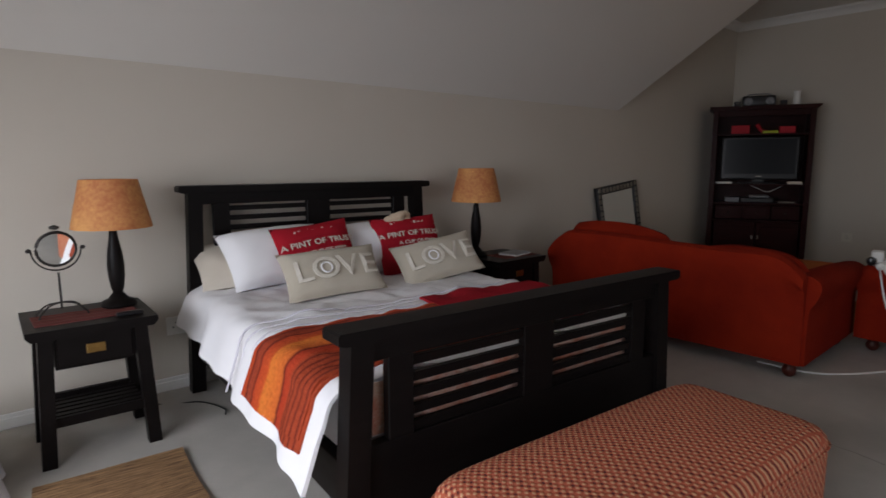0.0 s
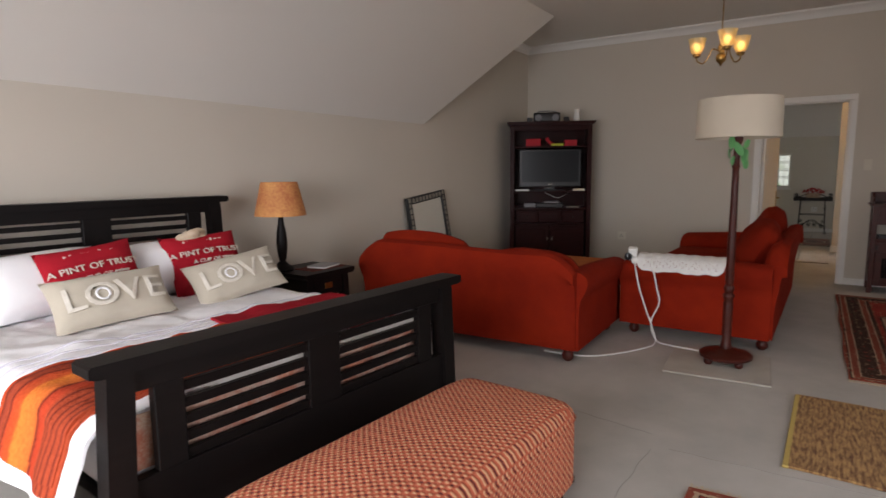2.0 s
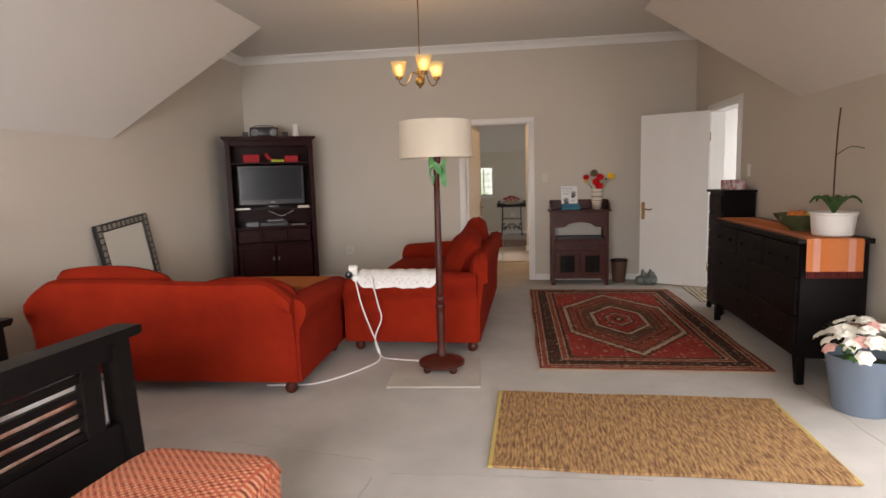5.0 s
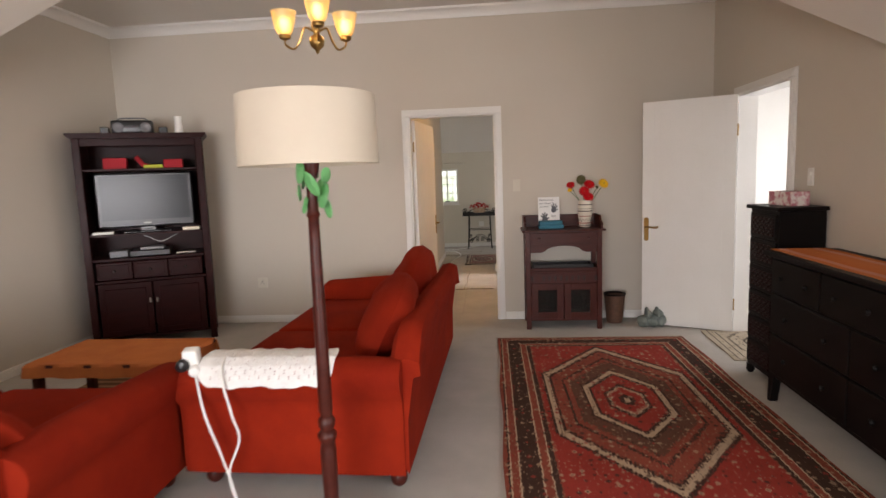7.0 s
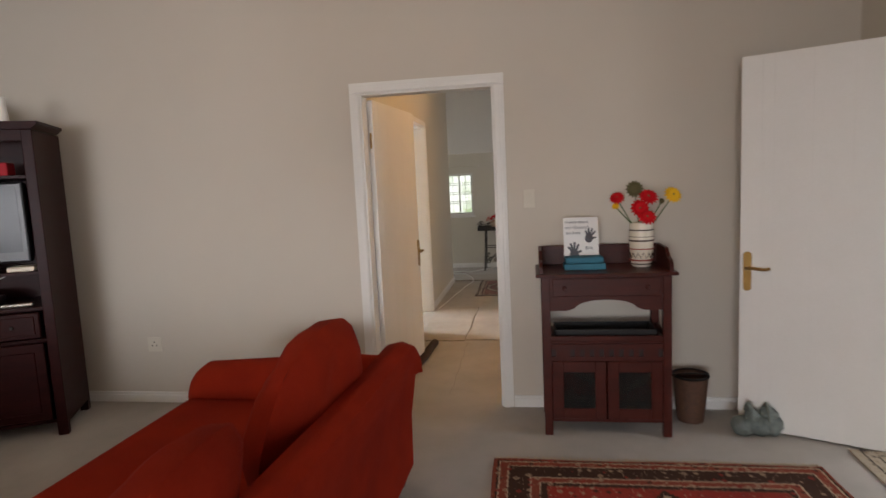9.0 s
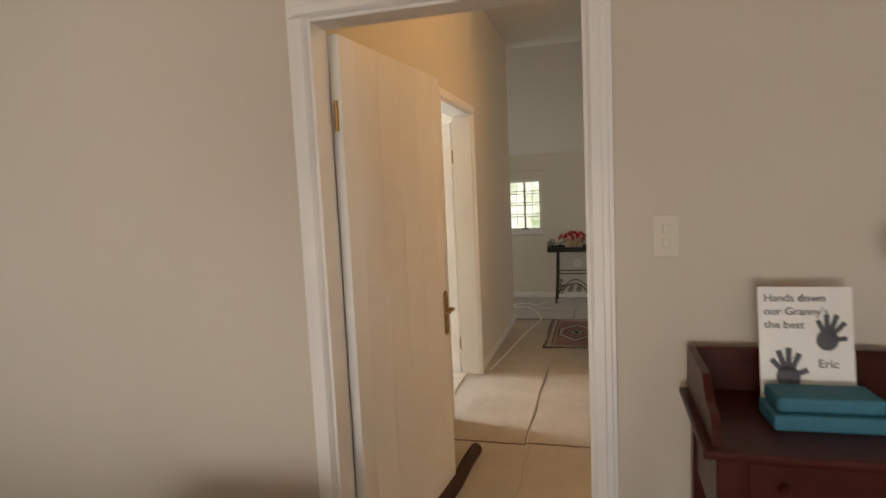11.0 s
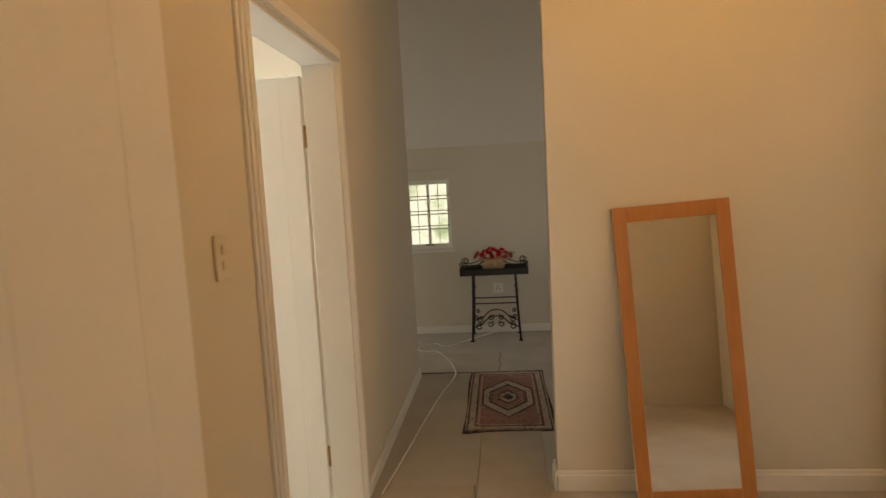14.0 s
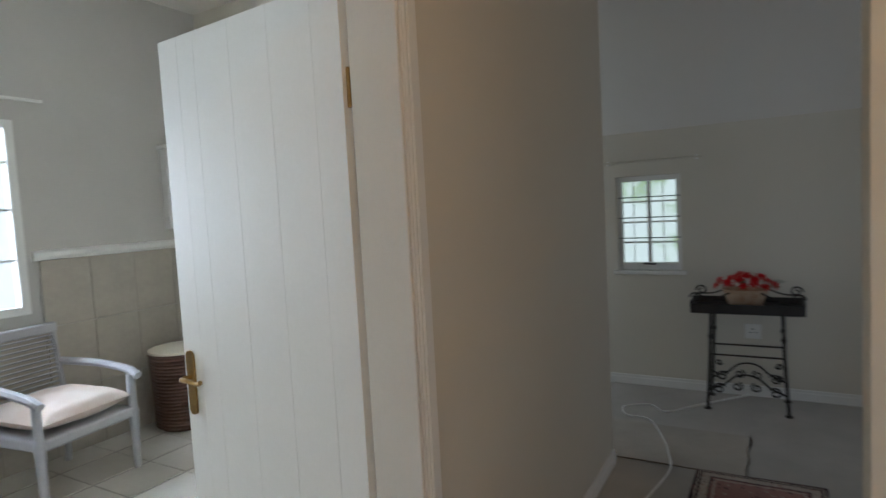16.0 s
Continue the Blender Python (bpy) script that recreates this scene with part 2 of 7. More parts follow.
# hall, landing, bathroom, side room
HL, HR, MIR, LAND, LEND = 1.12, 0.19, 10.965, 14.15, 12.73
wall("wall_hall_left", "x", HL, 0.14, FAR + 0.10, LEND, 0, TOP, [(9.90, 10.82, 0, 2.07)], HALLWALL, "cream painted hall wall with a bathroom doorway")
wall("wall_mirror", "y", MIR, 0.12, -2.2, HR, 0, TOP, [], HALLWALL, "cream painted wall that the mirror leans on")
wall("wall_hall_right", "x", -2.05, -0.15, FAR + 0.10, MIR, 0, TOP, [], HALLWALL, "cream painted hall side wall")
wall("wall_landing", "y", LAND, 0.16, -2.2, 3.6, 0, TOP, [(0.925, 1.385, 0.885, 1.595)], HALLWALL, "pale painted landing wall with a small cottage window")
# the openings in these two walls are unseen, cut for the fill lamps
wall("wall_landing_right", "x", -2.05, -0.15, MIR + 0.12, LAND, 0, TOP, [(12.5, 13.5, 0.9, 2.0)], HALLWALL, "cream painted landing side wall")
wall("wall_landing_left", "x", 3.3, 0.15, LEND + 0.14, LAND, 0, TOP, [(12.95, 13.9, 0.7, 1.9)], HALLWALL, "cream painted landing wall with an added opening")
wall("wall_bath_landing", "y", LEND, 0.14, HL + 0.14, 4.4, 0, TOP, [], HALLWALL, "painted wall between bathroom and landing")
wall("wall_bath_outer", "x", 4.25, 0.15, 9.0, LEND + 0.14, 0, TOP, [(10.35, 11.4, 0.93, 2.09)], paint("bathroom_grey_paint", (0.52, 0.50, 0.46), None, 0.8, 1.5, 200, 0.05), "grey painted bathroom wall above a tiled dado")
wall("wall_bath_near", "y", 9.0, -0.15, HL + 0.14, 4.4, 0, TOP, [], HALLWALL, "painted bathroom wall")
wall("wall_side_far", "x", -3.3, -0.15, 5.4, 8.6, 0, TOP, [(6.3, 7.9, 0.5, 2.1)], WHITE, "white painted side-room wall with a window")
wall("wall_side_left", "y", 8.2, 0.15, -3.3, RIGHT - 0.15, 0, TOP, [], WHITE, "white painted side-room wall")
wall("wall_side_right", "y", 5.6, -0.15, -3.3, RIGHT - 0.15, 0, TOP, [], WHITE, "white painted side-room wall")
bm = bmesh.new()
v = [bm.verts.new(p) for p in ((LAND, -2.05, 1.92), (LAND, 3.3, 1.92), (LAND - 1.15, 3.3, TOP), (LAND - 1.15, -2.05, TOP), (LAND, -2.05, 2.0), (LAND, 3.3, 2.0), (LAND - 1.07, 3.3, TOP), (LAND - 1.07, -2.05, TOP))]
for q in ((0, 1, 2, 3), (7, 6, 5, 4), (0, 4, 5, 1), (1, 5, 6, 2), (2, 6, 7, 3), (3, 7, 4, 0)):
    bm.faces.new([v[i] for i in q])
structure(part("ceiling_slope_landing", bm, CEIL), "sloping plaster ceiling above the landing window", "ceiling")

# ---- trim ----


def casing(name, plane, at, face, u0, u1, top, label, width=0.068):
    """A moulded architrave on one face of a wall round an opening."""
    ob = new(name)
    structure(ob, label, "door frame")
    for kind, (a, b, z0, z1) in (("side", (u0 - width, u0, 0, top)), ("side", (u1, u1 + width, 0, top)), ("head", (u0 - width, u1 + width, top, top + width))):
        bm = bmesh.new()
        for d, inset in ((0.012, 0.0), (0.02, 0.012), (0.026, 0.03)):
            i0 = inset if kind == "head" or a < u0 - 0.01 else inset * 0.25 + 0.001
            i1 = inset if kind == "head" or b > u1 + 0.01 else inset * 0.25 + 0.001
            zt = z1 - (inset if kind == "head" else 0)
            lo, hi = sorted((at, at + face * d))
            q = (a + i0, b - i1)
            box(bm, *((lo, hi, *q) if plane == "x" else (*q, lo, hi)), z0 + (inset * 0.25 + 0.001 if kind == "head" else 0.0), zt, 0.002, 1)
        part(kind, bm, WHITE, ob)
    return ob


def jamb(name, plane, a, b, u0, u1, top, label):
    ob = new(name)
    structure(ob, label, "door frame")
    t = 0.014
    for q, z in (((u0, u0 + t), (0, top - t)), ((u1 - t, u1), (0, top - t)), ((u0, u1), (top - t, top))):
        bm = abox(*((a, b, *q) if plane == "x" else (*q, a, b)), *z, bevel=0.002, seg=1)
        part("lining", bm, WHITE, ob)
    return ob


casing("door_frame_1", "x", FAR, -1, 0.172, 1.008, 2.035, "white moulded architrave round the hall doorway")
casing("door_frame_2", "x", FAR + 0.10, 1, 0.172, 1.008, 2.035, "white moulded architrave on the hall side")
jamb("door_lining_1", "x", FAR - 0.004, FAR + 0.104, 0.168, 1.012, 2.039, "white painted door lining")
casing("door_frame_3", "y", RIGHT, 1, 6.58, 7.47, 2.03, "white moulded architrave round the side doorway")
jamb("door_lining_2", "y", RIGHT - 0.154, RIGHT + 0.004, 6.576, 7.474, 2.034, "white painted door lining")
casing("door_frame_4", "y", HL, -1, 9.90, 10.82, 2.07, "cream lit architrave round the bathroom doorway")
jamb("door_lining_3", "y", HL - 0.004, HL + 0.144, 9.896, 10.824, 2.074, "white painted door lining")


def skirting(name, plane, at, face, u0, u1, high=0.075):
    bm = bmesh.new()
    for d, h in ((0.018, high - 0.02), (0.012, high)):
        lo, hi = sorted((at, at + face * d))
        box(bm, *((lo, hi, u0, u1) if plane == "x" else (u0, u1, lo, hi)), 0, h, 0.003, 1)
    return structure(part(name, bm, WHITE), "white painted skirting board", "baseboard")


skirting("baseboard_bed", "y", BEDW, -1, BACK, FAR)
skirting("baseboard_far_a", "x", FAR, -1, RIGHT, 0.10)
skirting("baseboard_far_b", "x", FAR, -1, 1.078, BEDW)
skirting("baseboard_right_a", "y", RIGHT, 1, 3.5, 6.51)
skirting("baseboard_right_b", "y", RIGHT, 1, 7.54, FAR)
skirting("baseboard_hall_a", "y", HL, -1, FAR + 0.10, 9.83)
skirting("baseboard_hall_b", "y", HL, -1, 10.89, LEND)
skirting("baseboard_mirror", "x", MIR, -1, -1.29, HR, 0.1)
skirting("baseboard_mirror_end", "y", HR, 1, MIR - 0.018, MIR + 0.12, 0.1)
skirting("baseboard_landing", "x", LAND, -1, -2.05, 3.3)


def cornice(name, plane, at, face, u0, u1):
    prof = [(0, 0), (0.0, -0.095), (0.012, -0.095), (0.016, -0.075), (0.03, -0.05), (0.055, -0.028), (0.075, -0.02), (0.08, 0.0)]
    out = [(at + face * a, TOP + b) for a, b in prof]
    bm = prism(bmesh.new(), out, "y" if plane == "x" else "x", u0, u1)
    return structure(part(name, bm, WHITE, smooth=True), "white moulded plaster cornice", "cornice")


cornice("cornice_far", "x", FAR, -1, RIGHT, BEDW)
cornice("cornice_bed", "y", BEDW, -1, 5.4, FAR)
cornice("cornice_right", "y", RIGHT, 1, 5.4, FAR)


def door_leaf(name, hinge, free, label, handle_side=1, high=2.015):
    """A flat boarded door with shallow upright grooves, its hinge edge at 'hinge' and its lock edge at 'free'."""
    h, q = Vector((*hinge, 0)), Vector((*free, 0))
    length, ang = (q - h).length, math.degrees(math.atan2(q.y - h.y, q.x - h.x))
    ob = new(name)
    ob.matrix_world = pose(h.x, h.y, 0, 0, 0, ang)
    structure(ob, label, "door")
    bm = bmesh.new()
    edges = [0.0, 0.1, 0.27, 0.44, 0.61, length - 0.1, length]
    for a, b in zip(edges, edges[1:]):
        box(bm, a + 0.0003, b - 0.0003, -0.019, 0.019, 0.012, high, 0.0008, 1)
    box(bm, 0.004, length - 0.004, -0.0182, 0.0182, 0.014, high - 0.002)
    part("leaf", bm, WHITE, ob)
    for s in (1, -1):
        bm = prism(bmesh.new(), [(length - 0.038 + 0.021 * math.cos(t) * 1.0, 0.90 + (0.088 if math.sin(t) >= 0 else -0.088) + 0.02 * math.sin(t)) for t in [k * math.pi / 8 for k in range(16)]], "y", s * 0.019, s * 0.026)
        plate = part("handle_plate", bm, BRASS, ob, "oval brass lock plate")
        lever = curve_points([(length - 0.038, s * 0.02, 0.92), (length - 0.039, s * 0.06, 0.92), (length - 0.075, s * 0.066, 0.922), (length - 0.12, s * 0.062, 0.916), (length - 0.15, s * 0.064, 0.924)], 5)
        part("lever", tube(bmesh.new(), lever, 0.008, 8), BRASS, plate, smooth=True)
    for z in (0.25, 1.75):
        part("hinge", lathe(bmesh.new(), [(0.007, z - 0.05), (0.007, z + 0.05)], 8, (-0.004, 0.0, 0)), BRASS, ob)
    return ob


door_leaf("door_1", (7.46, -1.86), (7.795, -1.172), "white boarded door standing open into the room", high=2.04)
door_leaf("door_2", (8.17, 0.985), (9.055, 0.893), "white boarded door standing open along the hall wall")
door_leaf("door_3", (10.815, 1.275), (10.875, 2.07), "white boarded bathroom door standing open")

# ---- more materials ----
ORANGE = paint("orange_woven_cotton", (0.55, 0.19, 0.06), (0.42, 0.13, 0.045), 0.9, 8, 300, 0.3, spec=0.1)
CREAM = paint("cream_linen_shade", (0.62, 0.55, 0.44), (0.57, 0.50, 0.39), 0.85, 4, 350, 0.2)
IRON = paint("dark_wrought_iron", (0.05, 0.045, 0.042), (0.025, 0.022, 0.02), 0.5, 20, 150, 0.2, metal=0.7)
BLACK = plain("black_plastic", (0.012, 0.012, 0.013), 0.3)
GLASS = plain("clear_glass", (0.95, 0.97, 0.96), 0.02, 0, 1.0)
MIRROR = plain("mirror_glass", (0.88, 0.9, 0.89), 0.02, 1.0)
WPLASTIC = plain("white_plastic", (0.78, 0.77, 0.73), 0.35)
PINE = paint("orange_pine", (0.50, 0.22, 0.07), (0.38, 0.15, 0.045), 0.45, 6, 60, 0.12, stretch=(1, 1, 0.1))
GREEN = plain("pale_green_plastic", (0.22, 0.62, 0.24), 0.3, transmission=0.45)
LEAF = paint("green_leaf", (0.06, 0.14, 0.03), (0.03, 0.08, 0.02), 0.5, 12, 80, 0.1)
CERAMIC = paint("cream_ceramic", (0.72, 0.66, 0.54), (0.64, 0.57, 0.45), 0.35, 10, 90, 0.05)
BEIGE = paint("beige_linen", (0.52, 0.47, 0.38), (0.45, 0.40, 0.32), 0.95, 6, 380, 0.35)
CRIMSON = paint("crimson_cotton", (0.38, 0.015, 0.025), (0.27, 0.010, 0.018), 0.92, 5, 320, 0.3, spec=0.08)
SILVER = paint("tarnished_silver", (0.5, 0.47, 0.4), (0.12, 0.11, 0.09), 0.4, 60, 200, 0.4, metal=0.8)
BLUE = paint("teal_cloth", (0.03, 0.17, 0.24), (0.02, 0.12, 0.18), 0.7, 10, 200, 0.2)
STONE = paint("green_grey_soapstone", (0.20, 0.23, 0.21), (0.09, 0.11, 0.10), 0.55, 22, 120, 0.4)
PAPER = plain("white_card", (0.82, 0.82, 0.80), 0.7)
INK = plain("grey_ink", (0.10, 0.105, 0.12), 0.8)
ROPE = paint("woven_wicker", (0.12, 0.055, 0.03), (0.05, 0.022, 0.013), 0.6, 40, 160, 0.5)


def striped(name, stops, axis, period, rough=0.95, fine=260.0, jitter=0.04, along=6.0, bump=0.5, offset=0.0):
    """Colour bands along one axis of the object, uneven as in hand-woven cloth."""
    m, nt, out = blank(name)
    at = nt.nodes.new("ShaderNodeTexCoord")
    sep = nt.nodes.new("ShaderNodeSeparateXYZ")
    link(nt, at.outputs["Object"], sep.inputs[0])
    nz = node(nt, "ShaderNodeTexNoise", Scale=along, Detail=3.0)
    link(nt, at.outputs["Object"], nz.inputs["Vector"])
    a = nt.nodes.new("ShaderNodeMath")
    a.operation = "MULTIPLY_ADD"
    a.inputs[1].default_value = jitter
    link(nt, nz.outputs[0], a.inputs[0])
    link(nt, sep.outputs["XYZ".index(axis)], a.inputs[2])
    d = nt.nodes.new("ShaderNodeMath")
    d.operation = "MULTIPLY_ADD"
    d.inputs[1].default_value, d.inputs[2].default_value = 1 / period, 50.0 + offset
    link(nt, a.outputs[0], d.inputs[0])
    fr = nt.nodes.new("ShaderNodeMath")
    fr.operation = "FRACT"
    link(nt, d.outputs[0], fr.inputs[0])
    ramp = nt.nodes.new("ShaderNodeValToRGB")
    ramp.color_ramp.interpolation = "LINEAR"
    el = ramp.color_ramp.elements
    while len(el) < len(stops):
        el.new(0.5)
    for e, (p, c) in zip(el, stops):
        e.position, e.color = p, (*c, 1)
    link(nt, fr.outputs[0], ramp.inputs[0])
    n2 = node(nt, "ShaderNodeTexNoise", Scale=fine, Detail=2.0)
    link(nt, at.outputs["Object"], n2.inputs["Vector"])
    mr = node(nt, "ShaderNodeMapRange")
    mr.inputs[3].default_value, mr.inputs[4].default_value = 0.65, 1.3
    link(nt, n2.outputs[0], mr.inputs[0])
    mul = nt.nodes.new("ShaderNodeMix")
    mul.data_type, mul.blend_type = "RGBA", "MULTIPLY"
    mul.inputs[0].default_value = 1.0
    link(nt, ramp.outputs[0], mul.inputs[6])
    link(nt, mr.outputs[0], mul.inputs[7])
    link(nt, mul.outputs[2], out.inputs["Base Color"])
    out.inputs["Roughness"].default_value = rough
    out.inputs["Specular IOR Level"].default_value = 0.1
    bp = node(nt, "ShaderNodeBump", Strength=bump, Distance=0.004)
    link(nt, n2.outputs[0], bp.inputs["Height"])
    link(nt, bp.outputs[0], out.inputs["Normal"])
    return m


def soft_grid(bm, nx, ny, place):
    """A sheet of nx by ny cells whose corners come from place(u, v), u and v from 0 to 1."""
    g = [[bm.verts.new(place(i / nx, j / ny)) for j in range(ny + 1)] for i in range(nx + 1)]
    for i in range(nx):
        for j in range(ny):
            bm.faces.new((g[i][j], g[i + 1][j], g[i + 1][j + 1], g[i][j + 1]))
    return bm


def thicken(bm, t):
    """Gives a sheet a thickness t, downward along its normals."""
    bmesh.ops.recalc_face_normals(bm, faces=bm.faces)
    bmesh.ops.solidify(bm, geom=bm.faces[:], thickness=t)
    return bm


# ---- bedroom: the bed ----
BEDM = pose(1.725, 1.93, 0, 0, 0, -4.4) @ Matrix.Diagonal((1.093, 0.975, 0.95, 1))
bed = thing("bed", BEDM, "ebony-stained slatted wooden double bed with wide capped ends", "bed")


def bed_end(name, y, top, zone, half, rail, slats):
    end = part(name, prism(bmesh.new(), [(-half, top - 0.035), (-half + 0.02, top - 0.042), (half - 0.02, top - 0.042), (half, top - 0.035), (half, top - 0.008), (half - 0.008, top), (-half + 0.008, top), (-half, top - 0.008)], "y", y - 0.06, y + 0.05), DARK, bed)
    z0, z1 = zone
    for s in (-1, 1):
        a, b = (half - 0.115, half - 0.045), (half - 0.075, half - 0.005)
        bm = bmesh.new()
        vs = [bm.verts.new((s * x, yy, z)) for z, (p, q) in ((top - 0.042, a), (0.0, b)) for x in (p, q) for yy in (y - 0.038, y + 0.038)]
        for f in ((0, 1, 3, 2), (4, 6, 7, 5), (0, 4, 5, 1), (2, 3, 7, 6), (0, 2, 6, 4), (1, 5, 7, 3)):
            bm.faces.new([vs[i] for i in f])
        part("leg", bm, DARK, end)
        bm = abox(min(s * (half - 0.25), s * (half - 0.165)), max(s * (half - 0.25), s * (half - 0.165)), y - 0.018, y + 0.018, rail[0], top - 0.1, 0.003, 1)
        part("stile", bm, DARK, end)
        for k in range(slats):
            z = z0 + (k + 0.5) * (z1 - z0) / slats
            x0, x1 = sorted((s * 0.07, s * (half - 0.25)))
            w = (z1 - z0) / slats
            bm = abox(x0, x1, -0.011, 0.011, -w * (0.29 if y < 1 else 0.25), w * (0.29 if y < 1 else 0.25), 0.002, 1, m=pose(0, y, z, 4 if y < 1 else 0))
            part("slat", bm, DARK, end)
    part("centre_stile", abox(-0.07, 0.07, y - 0.018, y + 0.018, rail[0], top - 0.1, 0.003, 1), DARK, end)
    part("top_rail", abox(-half + 0.09, half - 0.09, y - 0.02, y + 0.02, z1, top - 0.042, 0.003, 1), DARK, end)
    part("bottom_rail", abox(-half + 0.075, half - 0.075, y - 0.02, y + 0.02, rail[0], rail[1], 0.003, 1), DARK, end)
    return end


bed_end("footboard", 0.0, 0.865, (0.46, 0.745), 0.755, (0.20, 0.47), 5)
bed_end("headboard", 1.97, 1.23, (0.66, 1.12), 0.745, (0.40, 0.66), 8)
for s in (-1, 1):
    part("side_rail", abox(*sorted((s * 0.655, s * 0.69)), 0.02, 1.95, 0.2, 0.37, 0.006, 2), DARK, bed)
part("base", abox(-0.65, 0.65, 0.03, 1.94, 0.24, 0.36), DARK, bed)
mattress = tagged(part("mattress", abox(-0.67, 0.67, 0.04, 1.94, 0.362, 0.575, 0.05, 3), LINEN, smooth=True), "white mattress on the slatted wooden bed", "mattress")
mattress.matrix_world = BEDM


def fold(x, y, k=1.0):
    return k * (0.018 * noise.noise(Vector((x * 3.1, y * 3.3, 0.3))) + 0.011 * noise.noise(Vector((x * 9, y * 8, 2.1))) + 0.006 * noise.noise(Vector((x * 20 + y * 7, y * 15, 5.1))))


def drape(x, half, top, hang_out, low):
    """Height and side shift of cloth at an unrolled distance x from the bed's middle line."""
    a, s = abs(x), 1 if x >= 0 else -1
    r = 0.09
    if a < half - r:
        return s * a, top
    arc = r * math.pi / 2
    if a < half - r + arc:
        t = (a - half + r) / r
        return s * (half - r + r * math.sin(t)), top - r + r * math.cos(t)
    d = a - (half - r + arc)
    return s * (half + hang_out * d), top - r - d


def cover(y0, y1, w0, w1, half, top, lift, nx, ny, waves=1.0, seed=0.0, short=0.0, flare=0.16, hem=None):
    def at(u, v):
        y = y0 + (y1 - y0) * v
        x = (hem(v) if hem else w0 + short * max(0.0, v - 0.35) / 0.65) * (1 - u) + w1 * u
        px, pz = drape(x, half, top, flare, 0.1)
        hanging = max(0.0, min(1.0, (abs(x) - half + 0.08) / 0.2))
        px += (1 if x > 0 else -1) * hanging * waves * (0.022 * math.sin(y * 11 + seed) + 0.012 * math.sin(y * 23 + 1.3 + seed))
        pz += fold(px + seed, y, 1.3 * (1 - 0.5 * hanging)) + lift
        return (px, y, pz)
    return thicken(soft_grid(bmesh.new(), nx, ny, at), 0.012)


duvet = tagged(part("duvet", cover(0.06, 1.92, -1.02, 1.02, 0.745, 0.60, 0.05, 100, 90, 0.7, flare=0.3, hem=lambda v: -1.03 + 0.12 * v), LINEN, smooth=True), "rumpled white embroidered cotton duvet over the bed", "duvet")
duvet.matrix_world = BEDM
PALE = plain("pale_lilac_thread", (0.62, 0.60, 0.66), 0.8)
for k, y in enumerate((0.78, 0.86, 0.94)):
    bm = bmesh.new()
    pts = []
    for i in range(70):
        x = -0.98 + 1.96 * i / 69
        px, pz = drape(x, 0.745, 0.60, 0.3, 0.1)
        pts.append((px * 1.004, y, pz + fold(px, y, 1.3) + 0.0525))
    part("embroidered_band", tube(bm, pts, 0.0045, 5), PALE, duvet, "pale embroidered line")
RUST, ROW = (0.34, 0.055, 0.022), (0.13, 0.018, 0.012)
bands = [(0.0, RUST)]
for k in range(5):
    bands += [(0.045 + 0.062 * k, RUST), (0.062 + 0.062 * k, ROW), (0.078 + 0.062 * k, RUST)]
bands += [(0.36, (0.46, 0.055, 0.02)), (0.43, (0.40, 0.045, 0.018)), (0.45, ROW), (0.475, (0.58, 0.13, 0.028)), (0.61, (0.62, 0.17, 0.03)), (0.635, (0.50, 0.075, 0.02)), (0.72, (0.46, 0.06, 0.02)), (0.745, ROW), (0.77, RUST), (0.83, (0.30, 0.05, 0.025)), (0.85, ROW), (0.87, (0.46, 0.065, 0.02)), (1.0, (0.40, 0.05, 0.02))]
QUILT = striped("orange_striped_quilt", bands, "Y", 0.64, jitter=0.012, bump=1.0, fine=70, offset=-0.24)
straight = lambda v: -0.93 - 0.012 * math.sin(5 * v)
quilt = tagged(part("quilt", cover(0.165, 0.715, -0.80, 0.1, 0.75, 0.60, 0.072, 60, 46, 0.6, flare=0.3, hem=straight), QUILT, smooth=True), "folded orange and rust striped quilt over the duvet", "quilt")
quilt.matrix_world = BEDM
part("foot_drop", thicken(soft_grid(bmesh.new(), 30, 8, lambda u, v: (-0.66 + 1.32 * u, 0.052 + 0.004 * math.sin(31 * u), 0.645 - 0.35 * v)), 0.004), LINEN, duvet)
SALMON = paint("faded_salmon_print", (0.52, 0.20, 0.13), (0.62, 0.46, 0.36), 0.95, 16, 150, 0.3, spread=0.3, spec=0.1)
part("foot_fold", thicken(soft_grid(bmesh.new(), 30, 8, lambda u, v: (-0.64 + 1.28 * u, 0.040 + 0.003 * math.sin(27 * u), 0.65 - 0.18 * v)), 0.005), SALMON, quilt, "faded salmon printed underside")
part("lower_fold", cover(0.15, 0.735, -0.82, 0.1, 0.75, 0.60, 0.06, 40, 30, 0.6, flare=0.3, hem=lambda v: straight(v) - 0.025), QUILT, quilt, smooth=True)
blanket = tagged(part("blanket", cover(0.2, 0.83, 0.02, 0.96, 0.75, 0.60, 0.074, 36, 26, 0.7, flare=0.25), CRIMSON, smooth=True), "crimson blanket folded across the foot of the bed", "blanket")
blanket.matrix_world = BEDM


def bed_cushion(name, w, h, t, x, y, z, lean, turn, roll, material, label, category="pillow", seed=0):
    """A cushion leaning back against the head of the bed; x, y, z is its lower edge's middle."""
    m = BEDM @ pose(x, y, z, 0, 0, turn) @ pose(0, 0, 0, 90 - lean, 0, 0) @ pose(0, h / 2, 0, 0, 0, roll)
    ob = part(name, pillow(bmesh.new(), w, h, t, Matrix.Identity(4), seed=seed, n=16), material, smooth=True)
    ob.matrix_world = m
    return tagged(ob, label, category, "pillows on the bed")


